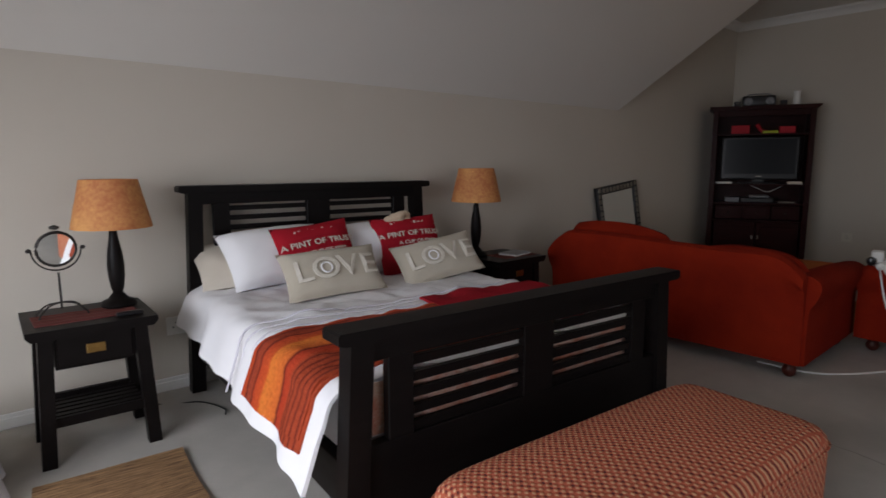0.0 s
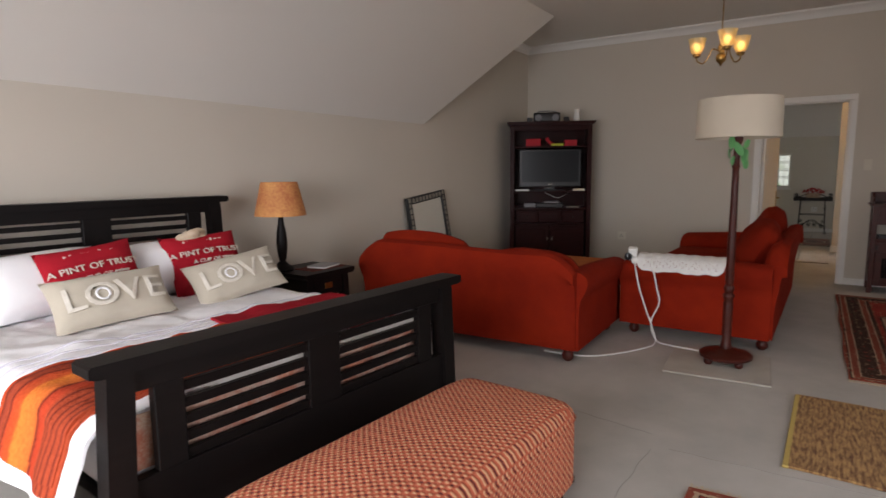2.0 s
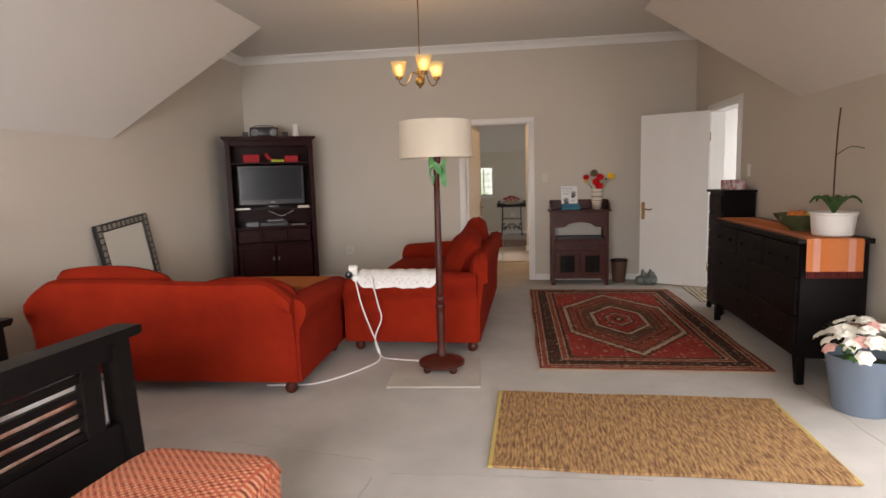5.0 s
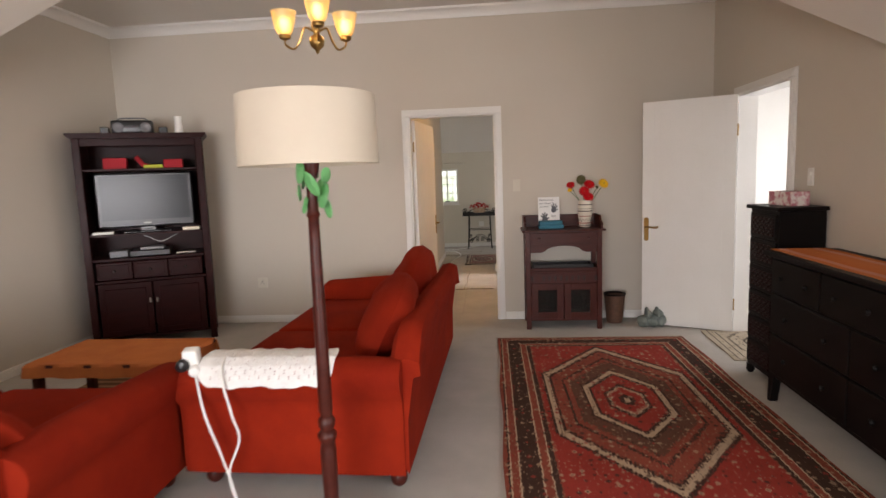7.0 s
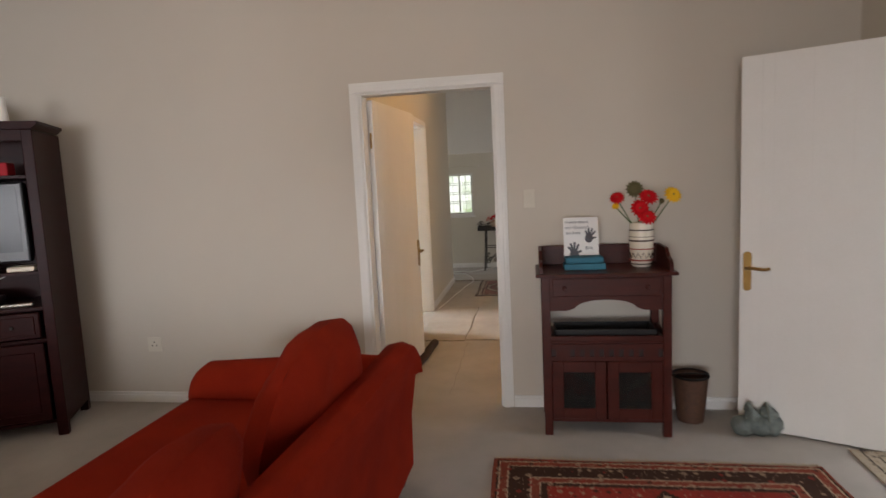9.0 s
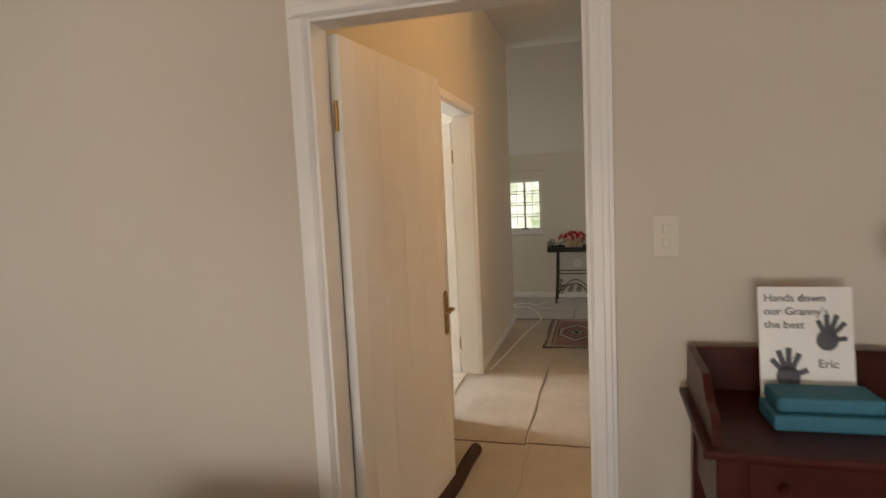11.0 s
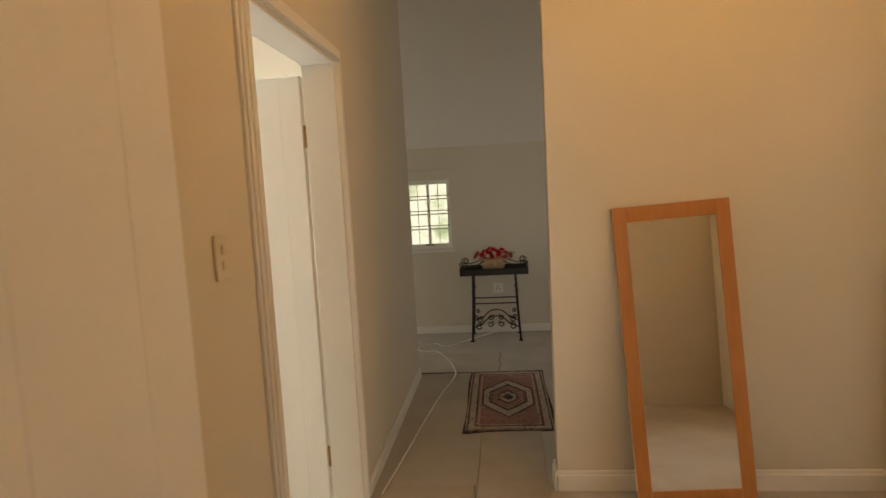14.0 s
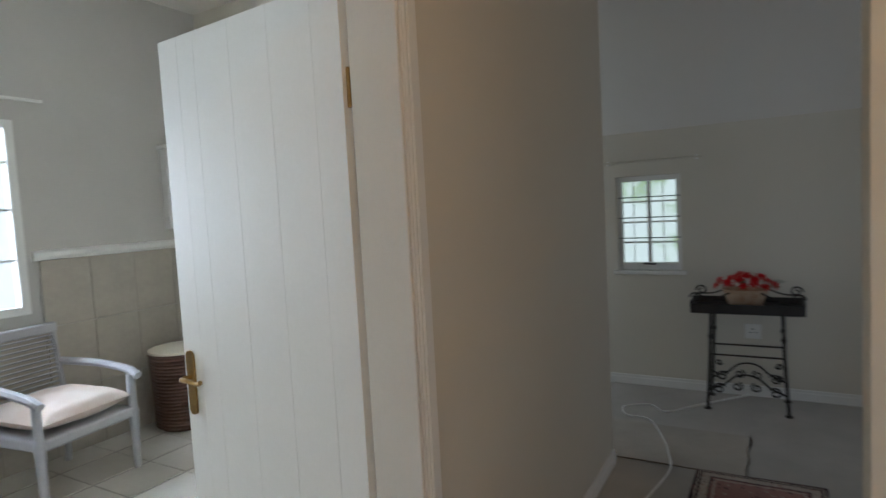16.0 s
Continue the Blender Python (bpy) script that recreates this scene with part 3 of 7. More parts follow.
CREAMP = paint("cream_cotton", (0.68, 0.62, 0.53), (0.60, 0.54, 0.45), 0.9, 5, 380, 0.25)
for x, y, s in ((-0.37, 1.80, 1), (0.40, 1.80, 2)):
    bed_cushion("pillow", 0.68, 0.42, 0.15, x, y - 0.12, 0.665, 62, 0, 0, CREAMP, "cream cotton pillow against the headboard", seed=s)
for x, y, s, tn in ((-0.31, 1.63, 3, 6), (0.30, 1.62, 4, -4)):
    bed_cushion("pillow", 0.57, 0.38, 0.25, x, y - 0.02, 0.670, 40, tn, 3, LINEN, "plump white cotton pillow on the bed", seed=s)
for x, y, tn, rl, s in ((-0.17, 1.47, -4, 6, 5), (0.40, 1.50, -6, 2, 6)):
    c = bed_cushion("scatter_cushion", 0.42, 0.40, 0.15, x, y, 0.655, 30, tn, rl, CRIMSON, "square crimson cushion with cream lettering", "cushion", s)
    up = 0.075
    writing("lettering", "A PINT OF TRUST", 0.05, Matrix.Translation((0, 0.03, 0.011)), CREAMP, c, 0.0025, hug=(0.42, 0.40, 0.15))
    writing("lettering", "A CUP OF *****", 0.034, Matrix.Translation((0.02, -0.025, 0.011)), CREAMP, c, 0.0025, hug=(0.42, 0.40, 0.15))
    bm = bmesh.new()
    for i in range(9):
        box(bm, -0.11 + 0.025 * i, -0.098 + 0.025 * i, 0.126 + 0.004 * math.sin(i), 0.137 + 0.005 * math.sin(2.3 * i), up - 0.032, up - 0.020)
    part("script_line", bm, CREAMP, c)
THREAD = paint("worn_cream_print", (0.72, 0.68, 0.60), (0.56, 0.51, 0.43), 0.9, 30, 200, 0.2)
for x, y, tn, rl, s in ((-0.20, 1.21, -3, 2, 7), (0.42, 1.24, -12, 10, 8)):
    c = bed_cushion("scatter_cushion", 0.50, 0.29, 0.14, x, y, 0.652, 38, tn, rl, BEIGE, "oblong beige linen cushion with the word love", "cushion", s)
    for ch, px in (("L", -0.165), ("O", -0.055), ("V", 0.06), ("E", 0.165)):
        writing("letter", ch, 0.178, Matrix.Translation((px, -0.062, 0.009)), THREAD, c, 0.003, hug=(0.50, 0.29, 0.14))
    ring = [(-0.05 + 0.026 * math.cos(t), 0.0 + 0.03 * math.sin(t), 0.071) for t in [k * math.pi / 10 for k in range(21)]]
    part("medallion", tube(bmesh.new(), ring, 0.005, 6), LINEN, c)
bm = bmesh.new()
for cx, cy, cz, r in ((0, 0, 0, 0.07), (0.08, 0.01, 0.03, 0.055), (-0.07, 0.0, -0.01, 0.05), (0.1, 0.0, -0.01, 0.04), (0.02, -0.03, 0.03, 0.05)):
    bmesh.ops.create_icosphere(bm, subdivisions=2, radius=r, matrix=pose(cx, cy, cz) @ Matrix.Diagonal((1.3, 0.9, 0.8, 1)))
toy = tagged(part("soft_toy", bm, paint("pale_plush", (0.50, 0.36, 0.24), (0.60, 0.50, 0.38), 0.95, 14, 200, 0.6), smooth=True), "small cream plush toy lying on the pillows", "soft toy")
toy.matrix_world = BEDM @ pose(0.36, 1.66, 1.0) @ Matrix.Scale(0.62, 4)

# ---- bedroom: ottoman ----


def dotted(name):
    """Rust cloth woven with pale diamonds and dark rows."""
    m, nt, out = blank(name)
    at = nt.nodes.new("ShaderNodeTexCoord")
    mp = node(nt, "ShaderNodeMapping", Scale=(1, 1, 1))
    link(nt, at.outputs["Object"], mp.inputs[0])
    sep = nt.nodes.new("ShaderNodeSeparateXYZ")
    link(nt, mp.outputs[0], sep.inputs[0])

    def calc(op, a, b=None):
        n = nt.nodes.new("ShaderNodeMath")
        n.operation = op
        for i, v in enumerate((a, b)):
            if v is None:
                continue
            if isinstance(v, float):
                n.inputs[i].default_value = v
            else:
                link(nt, v, n.inputs[i])
        return n.outputs[0]
    yz = calc("ADD", sep.outputs[1], calc("MULTIPLY", sep.outputs[2], -1.0))
    cx = calc("SINE", calc("MULTIPLY", sep.outputs[0], 2 * math.pi / 0.026))
    cy = calc("SINE", calc("MULTIPLY", yz, 2 * math.pi / 0.030))
    dot = calc("MULTIPLY", cx, cy)
    row = calc("SINE", calc("MULTIPLY", sep.outputs[0], 2 * math.pi / 0.052))
    pale = calc("GREATER_THAN", dot, 0.42)
    dark = calc("MULTIPLY", calc("LESS_THAN", dot, -0.45), calc("GREATER_THAN", row, -0.2))
    n2 = node(nt, "ShaderNodeTexNoise", Scale=300.0, Detail=2.0)
    link(nt, at.outputs["Object"], n2.inputs["Vector"])
    m1 = nt.nodes.new("ShaderNodeMix")
    m1.data_type = "RGBA"
    m1.inputs[6].default_value, m1.inputs[7].default_value = (0.47, 0.105, 0.05, 1), (0.66, 0.38, 0.21, 1)
    link(nt, pale, m1.inputs[0])
    m2 = nt.nodes.new("ShaderNodeMix")
    m2.data_type = "RGBA"
    m2.inputs[7].default_value = (0.14, 0.018, 0.014, 1)
    link(nt, m1.outputs[2], m2.inputs[6])
    link(nt, dark, m2.inputs[0])
    link(nt, m2.outputs[2], out.inputs["Base Color"])
    out.inputs["Roughness"].default_value = 0.9
    bp = node(nt, "ShaderNodeBump", Strength=0.5, Distance=0.004)
    link(nt, calc("ADD", n2.outputs[0], dot), bp.inputs["Height"])
    link(nt, bp.outputs[0], out.inputs["Normal"])
    return m


DOTS = dotted("rust_dotted_weave")
ott = thing("ottoman", pose(1.66, 1.425, 0, 0, 0, -4), "long padded ottoman in rust and cream dotted weave", "ottoman")


def padded(bm, hx, hy, z0, z1, r, dome, n=28):
    """A rounded upholstered block with a gently domed top."""
    def at(u, v):
        a, b = 2 * u - 1, 2 * v - 1
        q = max(abs(a), abs(b))
        ex = 11.0
        l = (abs(a) ** ex + abs(b) ** ex) ** (1 / ex) if q > 0 else 1
        x, y = (a / l * q if l else a), (b / l * q if l else b)
        if q <= 0.72:
            k = q / 0.72
            z = z1 + dome * (1 - k * k) - 0.0
            s = (1 - r * 1.4 / min(hx, hy)) * (q / 0.72) / q if q else 0
            sx, sy = (hx - r) / hx * (1 / 0.72), (hy - r) / hy * (1 / 0.72)
            return (x * hx * sx, y * hy * sy, z)
        if q <= 0.86:
            t = (q - 0.72) / 0.14 * math.pi / 2
            ox, oy = (hx - r + r * math.sin(t)) / hx, (hy - r + r * math.sin(t)) / hy
            return (x / q * hx * ox, y / q * hy * oy, z1 - r + r * math.cos(t))
        t = (q - 0.86) / 0.14
        return (x / q * hx, y / q * hy, z1 - r + (z0 - z1 + r) * t)
    soft_grid(bm, n * 2, n * 2, at)
    return bm


part("cushion_top", padded(bmesh.new(), 0.64, 0.285, 0.12, 0.435, 0.06, 0.018), DOTS, ott, smooth=True)
part("underside", abox(-0.62, 0.62, -0.265, 0.265, 0.10, 0.125), DARK, ott)
pip = [(0.642 * (abs(math.cos(t)) ** 0.18) * (1 if math.cos(t) > 0 else -1), 0.287 * (abs(math.sin(t)) ** 0.18) * (1 if math.sin(t) > 0 else -1), 0.375) for t in [k * math.pi / 40 for k in range(81)]]
part("piping", tube(bmesh.new(), pip, 0.004, 5), DOTS, ott)
for sx in (-1, 1):
    for sy in (-1, 1):
        part("foot", lathe(bmesh.new(), [(0.018, 0), (0.026, 0.02), (0.03, 0.07), (0.024, 0.1), (0.03, 0.102)], 12, (sx * 0.55, sy * 0.22, 0)), DARK, ott, smooth=True)

# ---- bedroom: bedside tables and lamps ----


def nightstand(m, label):
    ob = thing("bedside_table", m @ Matrix.Diagonal((0.92, 1.0, 1.062, 1)), label, "bedside table", "bedside tables")
    part("top", prism(bmesh.new(), [(-0.27, 0.555), (-0.25, 0.535), (0.25, 0.535), (0.27, 0.555), (0.27, 0.575), (-0.27, 0.575)], "y", -0.03, 0.41), DARK, ob)
    for sx in (-1, 1):
        for y0 in (0.0, 0.33):
            bm = bmesh.new()
            vs = [bm.verts.new((sx * x, y, z)) for z, p, q in ((0.535, 0.165, 0.225), (0.0, 0.195, 0.255)) for x in (p, q) for y in (y0, y0 + 0.055)]
            for f in ((0, 1, 3, 2), (4, 6, 7, 5), (0, 4, 5, 1), (2, 3, 7, 6), (0, 2, 6, 4), (1, 5, 7, 3)):
                bm.faces.new([vs[i] for i in f])
            part("leg", bm, DARK, ob)
    part("body", abox(-0.165, 0.165, 0.012, 0.375, 0.40, 0.535), DARK, ob)
    drawer = part("drawer", abox(-0.155, 0.155, 0.004, 0.02, 0.41, 0.53, 0.003, 1), DARK, ob)
    plate = part("handle_plate", abox(-0.04, 0.04, -0.002, 0.004, 0.452, 0.492, 0.006, 2), BRASS, drawer, "small brass handle")
    part("rail", abox(-0.2, 0.2, 0.015, 0.04, 0.16, 0.20, 0.002, 1), DARK, ob)
    part("rail", abox(-0.2, 0.2, 0.345, 0.37, 0.16, 0.20, 0.002, 1), DARK, ob)
    for k in range(6):
        y = 0.05 + k * 0.05
        part("shelf_slat", abox(-0.2, 0.2, y, y + 0.036, 0.168, 0.182, 0.002, 1), DARK, ob)
    return ob


def table_lamp(m, shade_mat, label, scale=1.0):
    ob = thing("table_lamp", m, label, "table lamp", "bedside lamps")
    k = scale
    part("base", lathe(bmesh.new(), [(a * k, b * k) for a, b in [(0.085, 0), (0.09, 0.012), (0.08, 0.03), (0.05, 0.042), (0.038, 0.06), (0.024, 0.075), (0.032, 0.10), (0.04, 0.16), (0.043, 0.22), (0.036, 0.30), (0.023, 0.37), (0.019, 0.42), (0.028, 0.435), (0.012, 0.445)]], 24), DARK, ob, smooth=True)
    part("shade", thicken(lathe_open([(0.195 * k, 0.43 * k), (0.192 * k, 0.45 * k), (0.138 * k, 0.685 * k)], 36), 0.003), shade_mat, ob, "tapered fabric lampshade", smooth=True)
    part("stem", lathe(bmesh.new(), [(0.006, 0.44 * k), (0.006, 0.58 * k)], 8), BRASS, ob)
    return ob


def lathe_open(profile, seg):
    bm = bmesh.new()
    rings = [[bm.verts.new((r * math.cos(2 * math.pi * k / seg), r * math.sin(2 * math.pi * k / seg), z)) for k in range(seg)] for r, z in profile]
    for a, b in zip(rings, rings[1:]):
        for k in range(seg):
            bm.faces.new((a[k], a[(k + 1) % seg], b[(k + 1) % seg], b[k]))
    return bm


SHADE = paint("rust_mottled_shade", (0.64, 0.31, 0.10), (0.44, 0.14, 0.05), 0.8, 5, 60, 0.1, spread=0.35)
nightstand(pose(0.545, 3.40, 0, 0, 0, -2), "ebony-stained bedside table with splayed legs beside the bed")
nightstand(pose(3.205, 3.34, 0, 0, 0, 0), "ebony-stained bedside table between bed and sofa")
table_lamp(pose(0.695, 3.66, 0.614), SHADE, "turned dark wood lamp with a mottled rust shade", 0.88)
table_lamp(pose(3.03, 3.62, 0.614), SHADE, "turned dark wood lamp with a rust shade", 0.93)
PLUM = striped("plum_runner_cloth", [(0.0, (0.12, 0.03, 0.03)), (0.3, (0.2, 0.06, 0.05)), (0.5, (0.10, 0.03, 0.03)), (0.8, (0.22, 0.09, 0.07)), (1.0, (0.12, 0.03, 0.03))], "Y", 0.06, fine=200)
for x, y, w in ((0.54, 3.54, 0.40), (3.27, 3.46, 0.34)):
    tagged(part("place_mat", thicken(soft_grid(bmesh.new(), 20, 10, lambda u, v: (x + w * (u - 0.5), y + 0.2 * (v - 0.4), 0.6145 + 0.001 * math.sin(u * 21))), 0.003), PLUM), "dull plum woven mat on the bedside table", "mat")
vm = thing("vanity_mirror", pose(0.46, 3.62, 0.6155, 0, 0, 3), "round swivel mirror on a black wire stand", "mirror")
ring = [(0.075 * math.cos(t), 0, 0.30 + 0.075 * math.sin(t)) for t in [k * math.pi / 16 for k in range(33)]]
head = part("mirror_rim", tube(bmesh.new(), ring, 0.007, 8), IRON, vm, smooth=True)
head.matrix_local = pose(0, 0, 0.30, 5) @ pose(0, 0, -0.30)
part("mirror_glass", prism(bmesh.new(), [(p[0] * 0.96, 0.30 + (p[2] - 0.30) * 0.96) for p in ring[:-1]], "y", -0.003, 0.003), MIRROR, head, "round mirror glass")
part("yoke", tube(bmesh.new(), [(0.095 * math.cos(t), 0, 0.30 + 0.095 * math.sin(t)) for t in [math.pi + k * math.pi / 16 for k in range(17)]], 0.004, 6), IRON, vm)
part("stem", tube(bmesh.new(), [(0, 0, 0.195), (0, 0, 0.03)], 0.005, 8), IRON, vm)
part("finial", lathe(bmesh.new(), [(0.004, 0.385), (0.02, 0.392), (0.02, 0.40), (0.004, 0.406)], 12), IRON, vm)
for s in (-1, 1):
    part("knob", lathe(bmesh.new(), [(0.0, -0.012), (0.009, -0.006), (0.009, 0.006), (0.0, 0.012)], 10, m=pose(s * 0.102, 0, 0.30, 0, 90, 0)), IRON, vm)
    for ty in (-1, 1):
        part("leg", tube(bmesh.new(), curve_points([(0, 0, 0.06), (s * 0.05, ty * 0.02, 0.05), (s * 0.085, ty * 0.035, 0.02), (s * 0.095, ty * 0.04, 0.0)], 6), 0.004, 6), IRON, vm)
tagged(part("pen_case", abox(0.64, 0.75, 3.43, 3.46, 0.611, 0.629, 0.006, 2), BLACK), "slim black case on the bedside table", "case")
mag = thing("magazine", pose(3.30, 3.48, 0.6155, 0, 0, 12), "thin pale magazine lying on the bedside table", "magazine")
part("pages", abox(-0.105, 0.105, -0.075, 0.075, 0.0, 0.012, 0.002, 1), PAPER, mag)
part("cover", abox(-0.107, 0.107, -0.077, 0.077, 0.012, 0.015), plain("grey_cover", (0.3, 0.31, 0.32), 0.4), mag)
tagged(part("lamp_flex", tube(bmesh.new(), curve_points([(0.80, 3.9, 0.25), (0.86, 3.85, 0.012), (1.05, 3.72, 0.006), (1.12, 3.55, 0.006), (1.10, 3.46, 0.01)], 8), 0.004, 6), BLACK, smooth=True), "black lamp flex lying loose on the carpet", "cable")
stool = thing("draped_stool", pose(-0.10, 3.42, 0), "low stool covered by a white cotton cloth", "stool")
part("seat", abox(-0.2, 0.2, -0.2, 0.2, 0.04, 0.30, 0.02, 2), DARK, stool)


def sheet(u, v):
    a, b = 2 * u - 1, 2 * v - 1
    q = max(abs(a), abs(b), 1e-4)
    if q < 0.55:
        return (a / 0.55 * 0.21, b / 0.55 * 0.21, 0.312)
    d = (q - 0.55) / 0.45
    out = 0.21 + 0.06 * d + 0.02 * d * math.sin(9 * math.atan2(b, a))
    return (a / q * out, b / q * out, 0.312 - 0.30 * d)


part("cloth", soft_grid(bmesh.new(), 36, 36, sheet), LINEN, stool, smooth=True)

# ---- sitting area: sofas ----


def sofa(m, length, label, cushions, dp=0.95):
    """A two-seater with scrolled arms, loose cushions and turned feet. Its back runs along x at y = 0, its seat faces +y."""
    ob = thing("sofa", m, label, "sofa", "red sofas")
    h = length / 2
    part("base", abox(-h + 0.1, h - 0.1, 0.06, dp - 0.06, 0.10, 0.34, 0.02, 2), RED, ob, smooth=True)

    def back(u, v):
        # u runs along the length, v round the section: outer foot, over the top, to the seat
        x = -h + 0.02 + (length - 0.04) * u
        e = min(u, 1 - u) * length
        drop = 0.13 * max(0.0, 1 - e / 0.22) ** 2
        wave = 0.012 * math.sin(2 * math.pi * u)
        top = 0.77 - drop + wave
        sec = [(0.035, 0.09), (0.03, 0.35), (0.0, 0.55), (-0.035, top - 0.08), (-0.03, top - 0.02), (0.02, top), (0.08, top - 0.015), (0.11, top - 0.07), (0.15, 0.5), (0.2, 0.3)]
        f = v * (len(sec) - 1)
        i = min(int(f), len(sec) - 2)
        t = f - i
        y = sec[i][0] * (1 - t) + sec[i + 1][0] * t
        z = sec[i][1] * (1 - t) + sec[i + 1][1] * t
        return (x, y, z)
    bm = soft_grid(bmesh.new(), 48, 27, back)
    for x in (-h + 0.02, h - 0.02):
        vs = sorted((v for v in bm.verts if abs(v.co.x - x) < 1e-4), key=lambda v: v.index)
        if len(vs) > 2:
            bm.faces.new(vs)
    part("backrest", bm, RED, ob, smooth=True)
    for s in (-1, 1):
        sec = [(0.0, 0.09), (0.0, 0.40), (-0.03, 0.48), (-0.055, 0.55), (-0.04, 0.605), (0.02, 0.635), (0.09, 0.625), (0.15, 0.585), (0.175, 0.52), (0.165, 0.44), (0.16, 0.34), (0.16, 0.09)]
        out = curve_points([(0, a, b) for a, b in sec], 3)
        bm = bmesh.new()
        stations = [(0.05, 0.0, 0.0), (0.3, 0.0, 0.012), (0.6, 0.0, 0.0), (dp - 0.05, 0.0, -0.03), (dp - 0.012, 0.012, -0.045), (dp, 0.03, -0.06)]
        rings = []
        for y, inset, dz in stations:
            ring_ = []
            for p in out:
                cx, cz = 0.07, 0.4
                k = 1 - inset * 4
                xx, zz = cx + (p.y - cx) * k, p.z if p.z < 0.1 else cz + (p.z - cz) * k + dz * max(0, (p.z - 0.35) / 0.3)
                ring_.append(bm.verts.new((s * (h - xx), y, zz)))
            rings.append(ring_)
        n = len(out)
        for a, b in zip(rings, rings[1:]):
            for i in range(n - 1):
                bm.faces.new((a[i], a[i + 1], b[i + 1], b[i]))
        bm.faces.new(rings[0])
        bm.faces.new(rings[-1])
        part("arm", bm, RED, ob, smooth=True)
        for y in (0.1, dp - 0.1):
            part("foot", lathe(bmesh.new(), [(0.02, 0), (0.036, 0.015), (0.042, 0.04), (0.032, 0.065), (0.026, 0.075), (0.045, 0.085), (0.045, 0.1)], 16, (s * (h - 0.09), y, 0)), MAHOG, ob, smooth=True)
    w = (length - 0.34) / 2
    for s in (-1, 1):
        part("seat_cushion", abox(min(0.004 * s, s * w), max(0.004 * s, s * w), 0.2, dp + 0.0, 0.34, 0.475, 0.045, 4), RED, ob, smooth=True)
    for k, (x, z, lean, turn, ww, hh, tilt) in enumerate(cushions):
        mm = pose(x, 0.235, z, 0, 0, turn) @ pose(0, 0, 0, 90 + lean, 0, 0) @ pose(0, 0, 0, 0, 0, tilt)
        part("back_cushion", pillow(bmesh.new(), ww, hh, 0.27, mm, 0.0, 18, 0.035, k + 0.4, rounded=0.75), RED, ob, smooth=True)
    return ob


# the first stands with its back to the bed, the second with its back to the walkway
sofa(pose(3.80, 2.615, 0, 0, 0, -88.5), 1.85, "red velour sofa whose back faces the bed", [(-0.42, 0.605, 16, 3, 0.9, 0.50, -4), (0.5, 0.53, 20, -3, 0.82, 0.48, 0)], 1.12)
sofa(pose(5.94, 0.55, 0, 0, 0, -1), 2.30, "red velour sofa with plump loose cushions beside the walkway", [(-0.52, 0.67, 26, 8, 0.86, 0.54, 0), (0.42, 0.70, 15, 5, 0.90, 0.54, 0)], 1.12)

ct = thing("coffee_table", pose(5.72, 2.57, 0), "low coffee table under an orange cloth", "coffee table")
part("tabletop", abox(-0.27, 0.27, -0.47, 0.47, 0.385, 0.41, 0.004, 1), MAHOG, ct)
for sx in (-1, 1):
    for sy in (-1, 1):
        part("leg", abox(*sorted((sx * 0.2, sx * 0.25)), *sorted((sy * 0.4, sy * 0.45)), 0, 0.386, 0.004, 1), MAHOG, ct)


def cloth(u, v):
    a, b = 2 * u - 1, 2 * v - 1
    ex, ey = abs(a) * 0.36 - 0.275, abs(b) * 0.55 - 0.475
    d = max(ex, ey, 0)
    x = max(-0.278, min(0.278, a * 0.36)) + (0.01 * math.sin(b * 14) if ex > 0 else 0)
    y = max(-0.478, min(0.478, b * 0.55)) + (0.01 * math.sin(a * 11) if ey > 0 else 0)
    return (5.72 + x, 2.57 + y, 0.4145 - d + 0.001 * math.sin(9 * a + 7 * b))


tagged(part("tablecloth", thicken(soft_grid(bmesh.new(), 40, 50, cloth), 0.002), ORANGE, smooth=True), "plain orange cotton cloth over the coffee table", "tablecloth")

# standing lamp on its carpet offcut
offcut = tagged(part("carpet_offcut", abox(-0.31, 0.31, -0.31, 0.31, 0.0, 0.012, 0.003, 1, m=pose(4.35, 0.885, 0.002, 0, 0, 4)), OFFCUT), "pale square carpet offcut under the floor lamp", "carpet offcut")
fl = thing("floor_lamp", pose(4.40, 0.85, 0.014), "tall turned mahogany floor lamp with a cream drum shade", "floor lamp")
part("base", lathe(bmesh.new(), [(0.15, 0.035), (0.165, 0.045), (0.165, 0.06), (0.15, 0.072), (0.10, 0.08), (0.06, 0.095), (0.04, 0.10)], 36), MAHOG, fl, smooth=True)
for k in range(4):
    a = math.pi / 4 + k * math.pi / 2
    part("foot", lathe(bmesh.new(), [(0.02, 0.0), (0.028, 0.012), (0.028, 0.03), (0.02, 0.04)], 12, (0.13 * math.cos(a), 0.13 * math.sin(a), 0)), MAHOG, fl, smooth=True)
part("pole", lathe(bmesh.new(), [(0.036, 0.09), (0.034, 0.13), (0.028, 0.15), (0.030, 0.30), (0.031, 0.40), (0.026, 0.43), (0.036, 0.45), (0.036, 0.465), (0.024, 0.48), (0.032, 0.50), (0.032, 0.52), (0.022, 0.535), (0.027, 0.56), (0.025, 0.8), (0.021, 1.2), (0.020, 1.30), (0.026, 1.31), (0.020, 1.325), (0.019, 1.44), (0.03, 1.47), (0.034, 1.50), (0.01, 1.505)], 20), MAHOG, fl, smooth=True)
part("shade", thicken(lathe_open([(0.254, 1.494), (0.252, 1.499), (0.246, 1.733), (0.246, 1.738)], 48), 0.004), CREAM, fl, "cream linen drum shade", smooth=True)
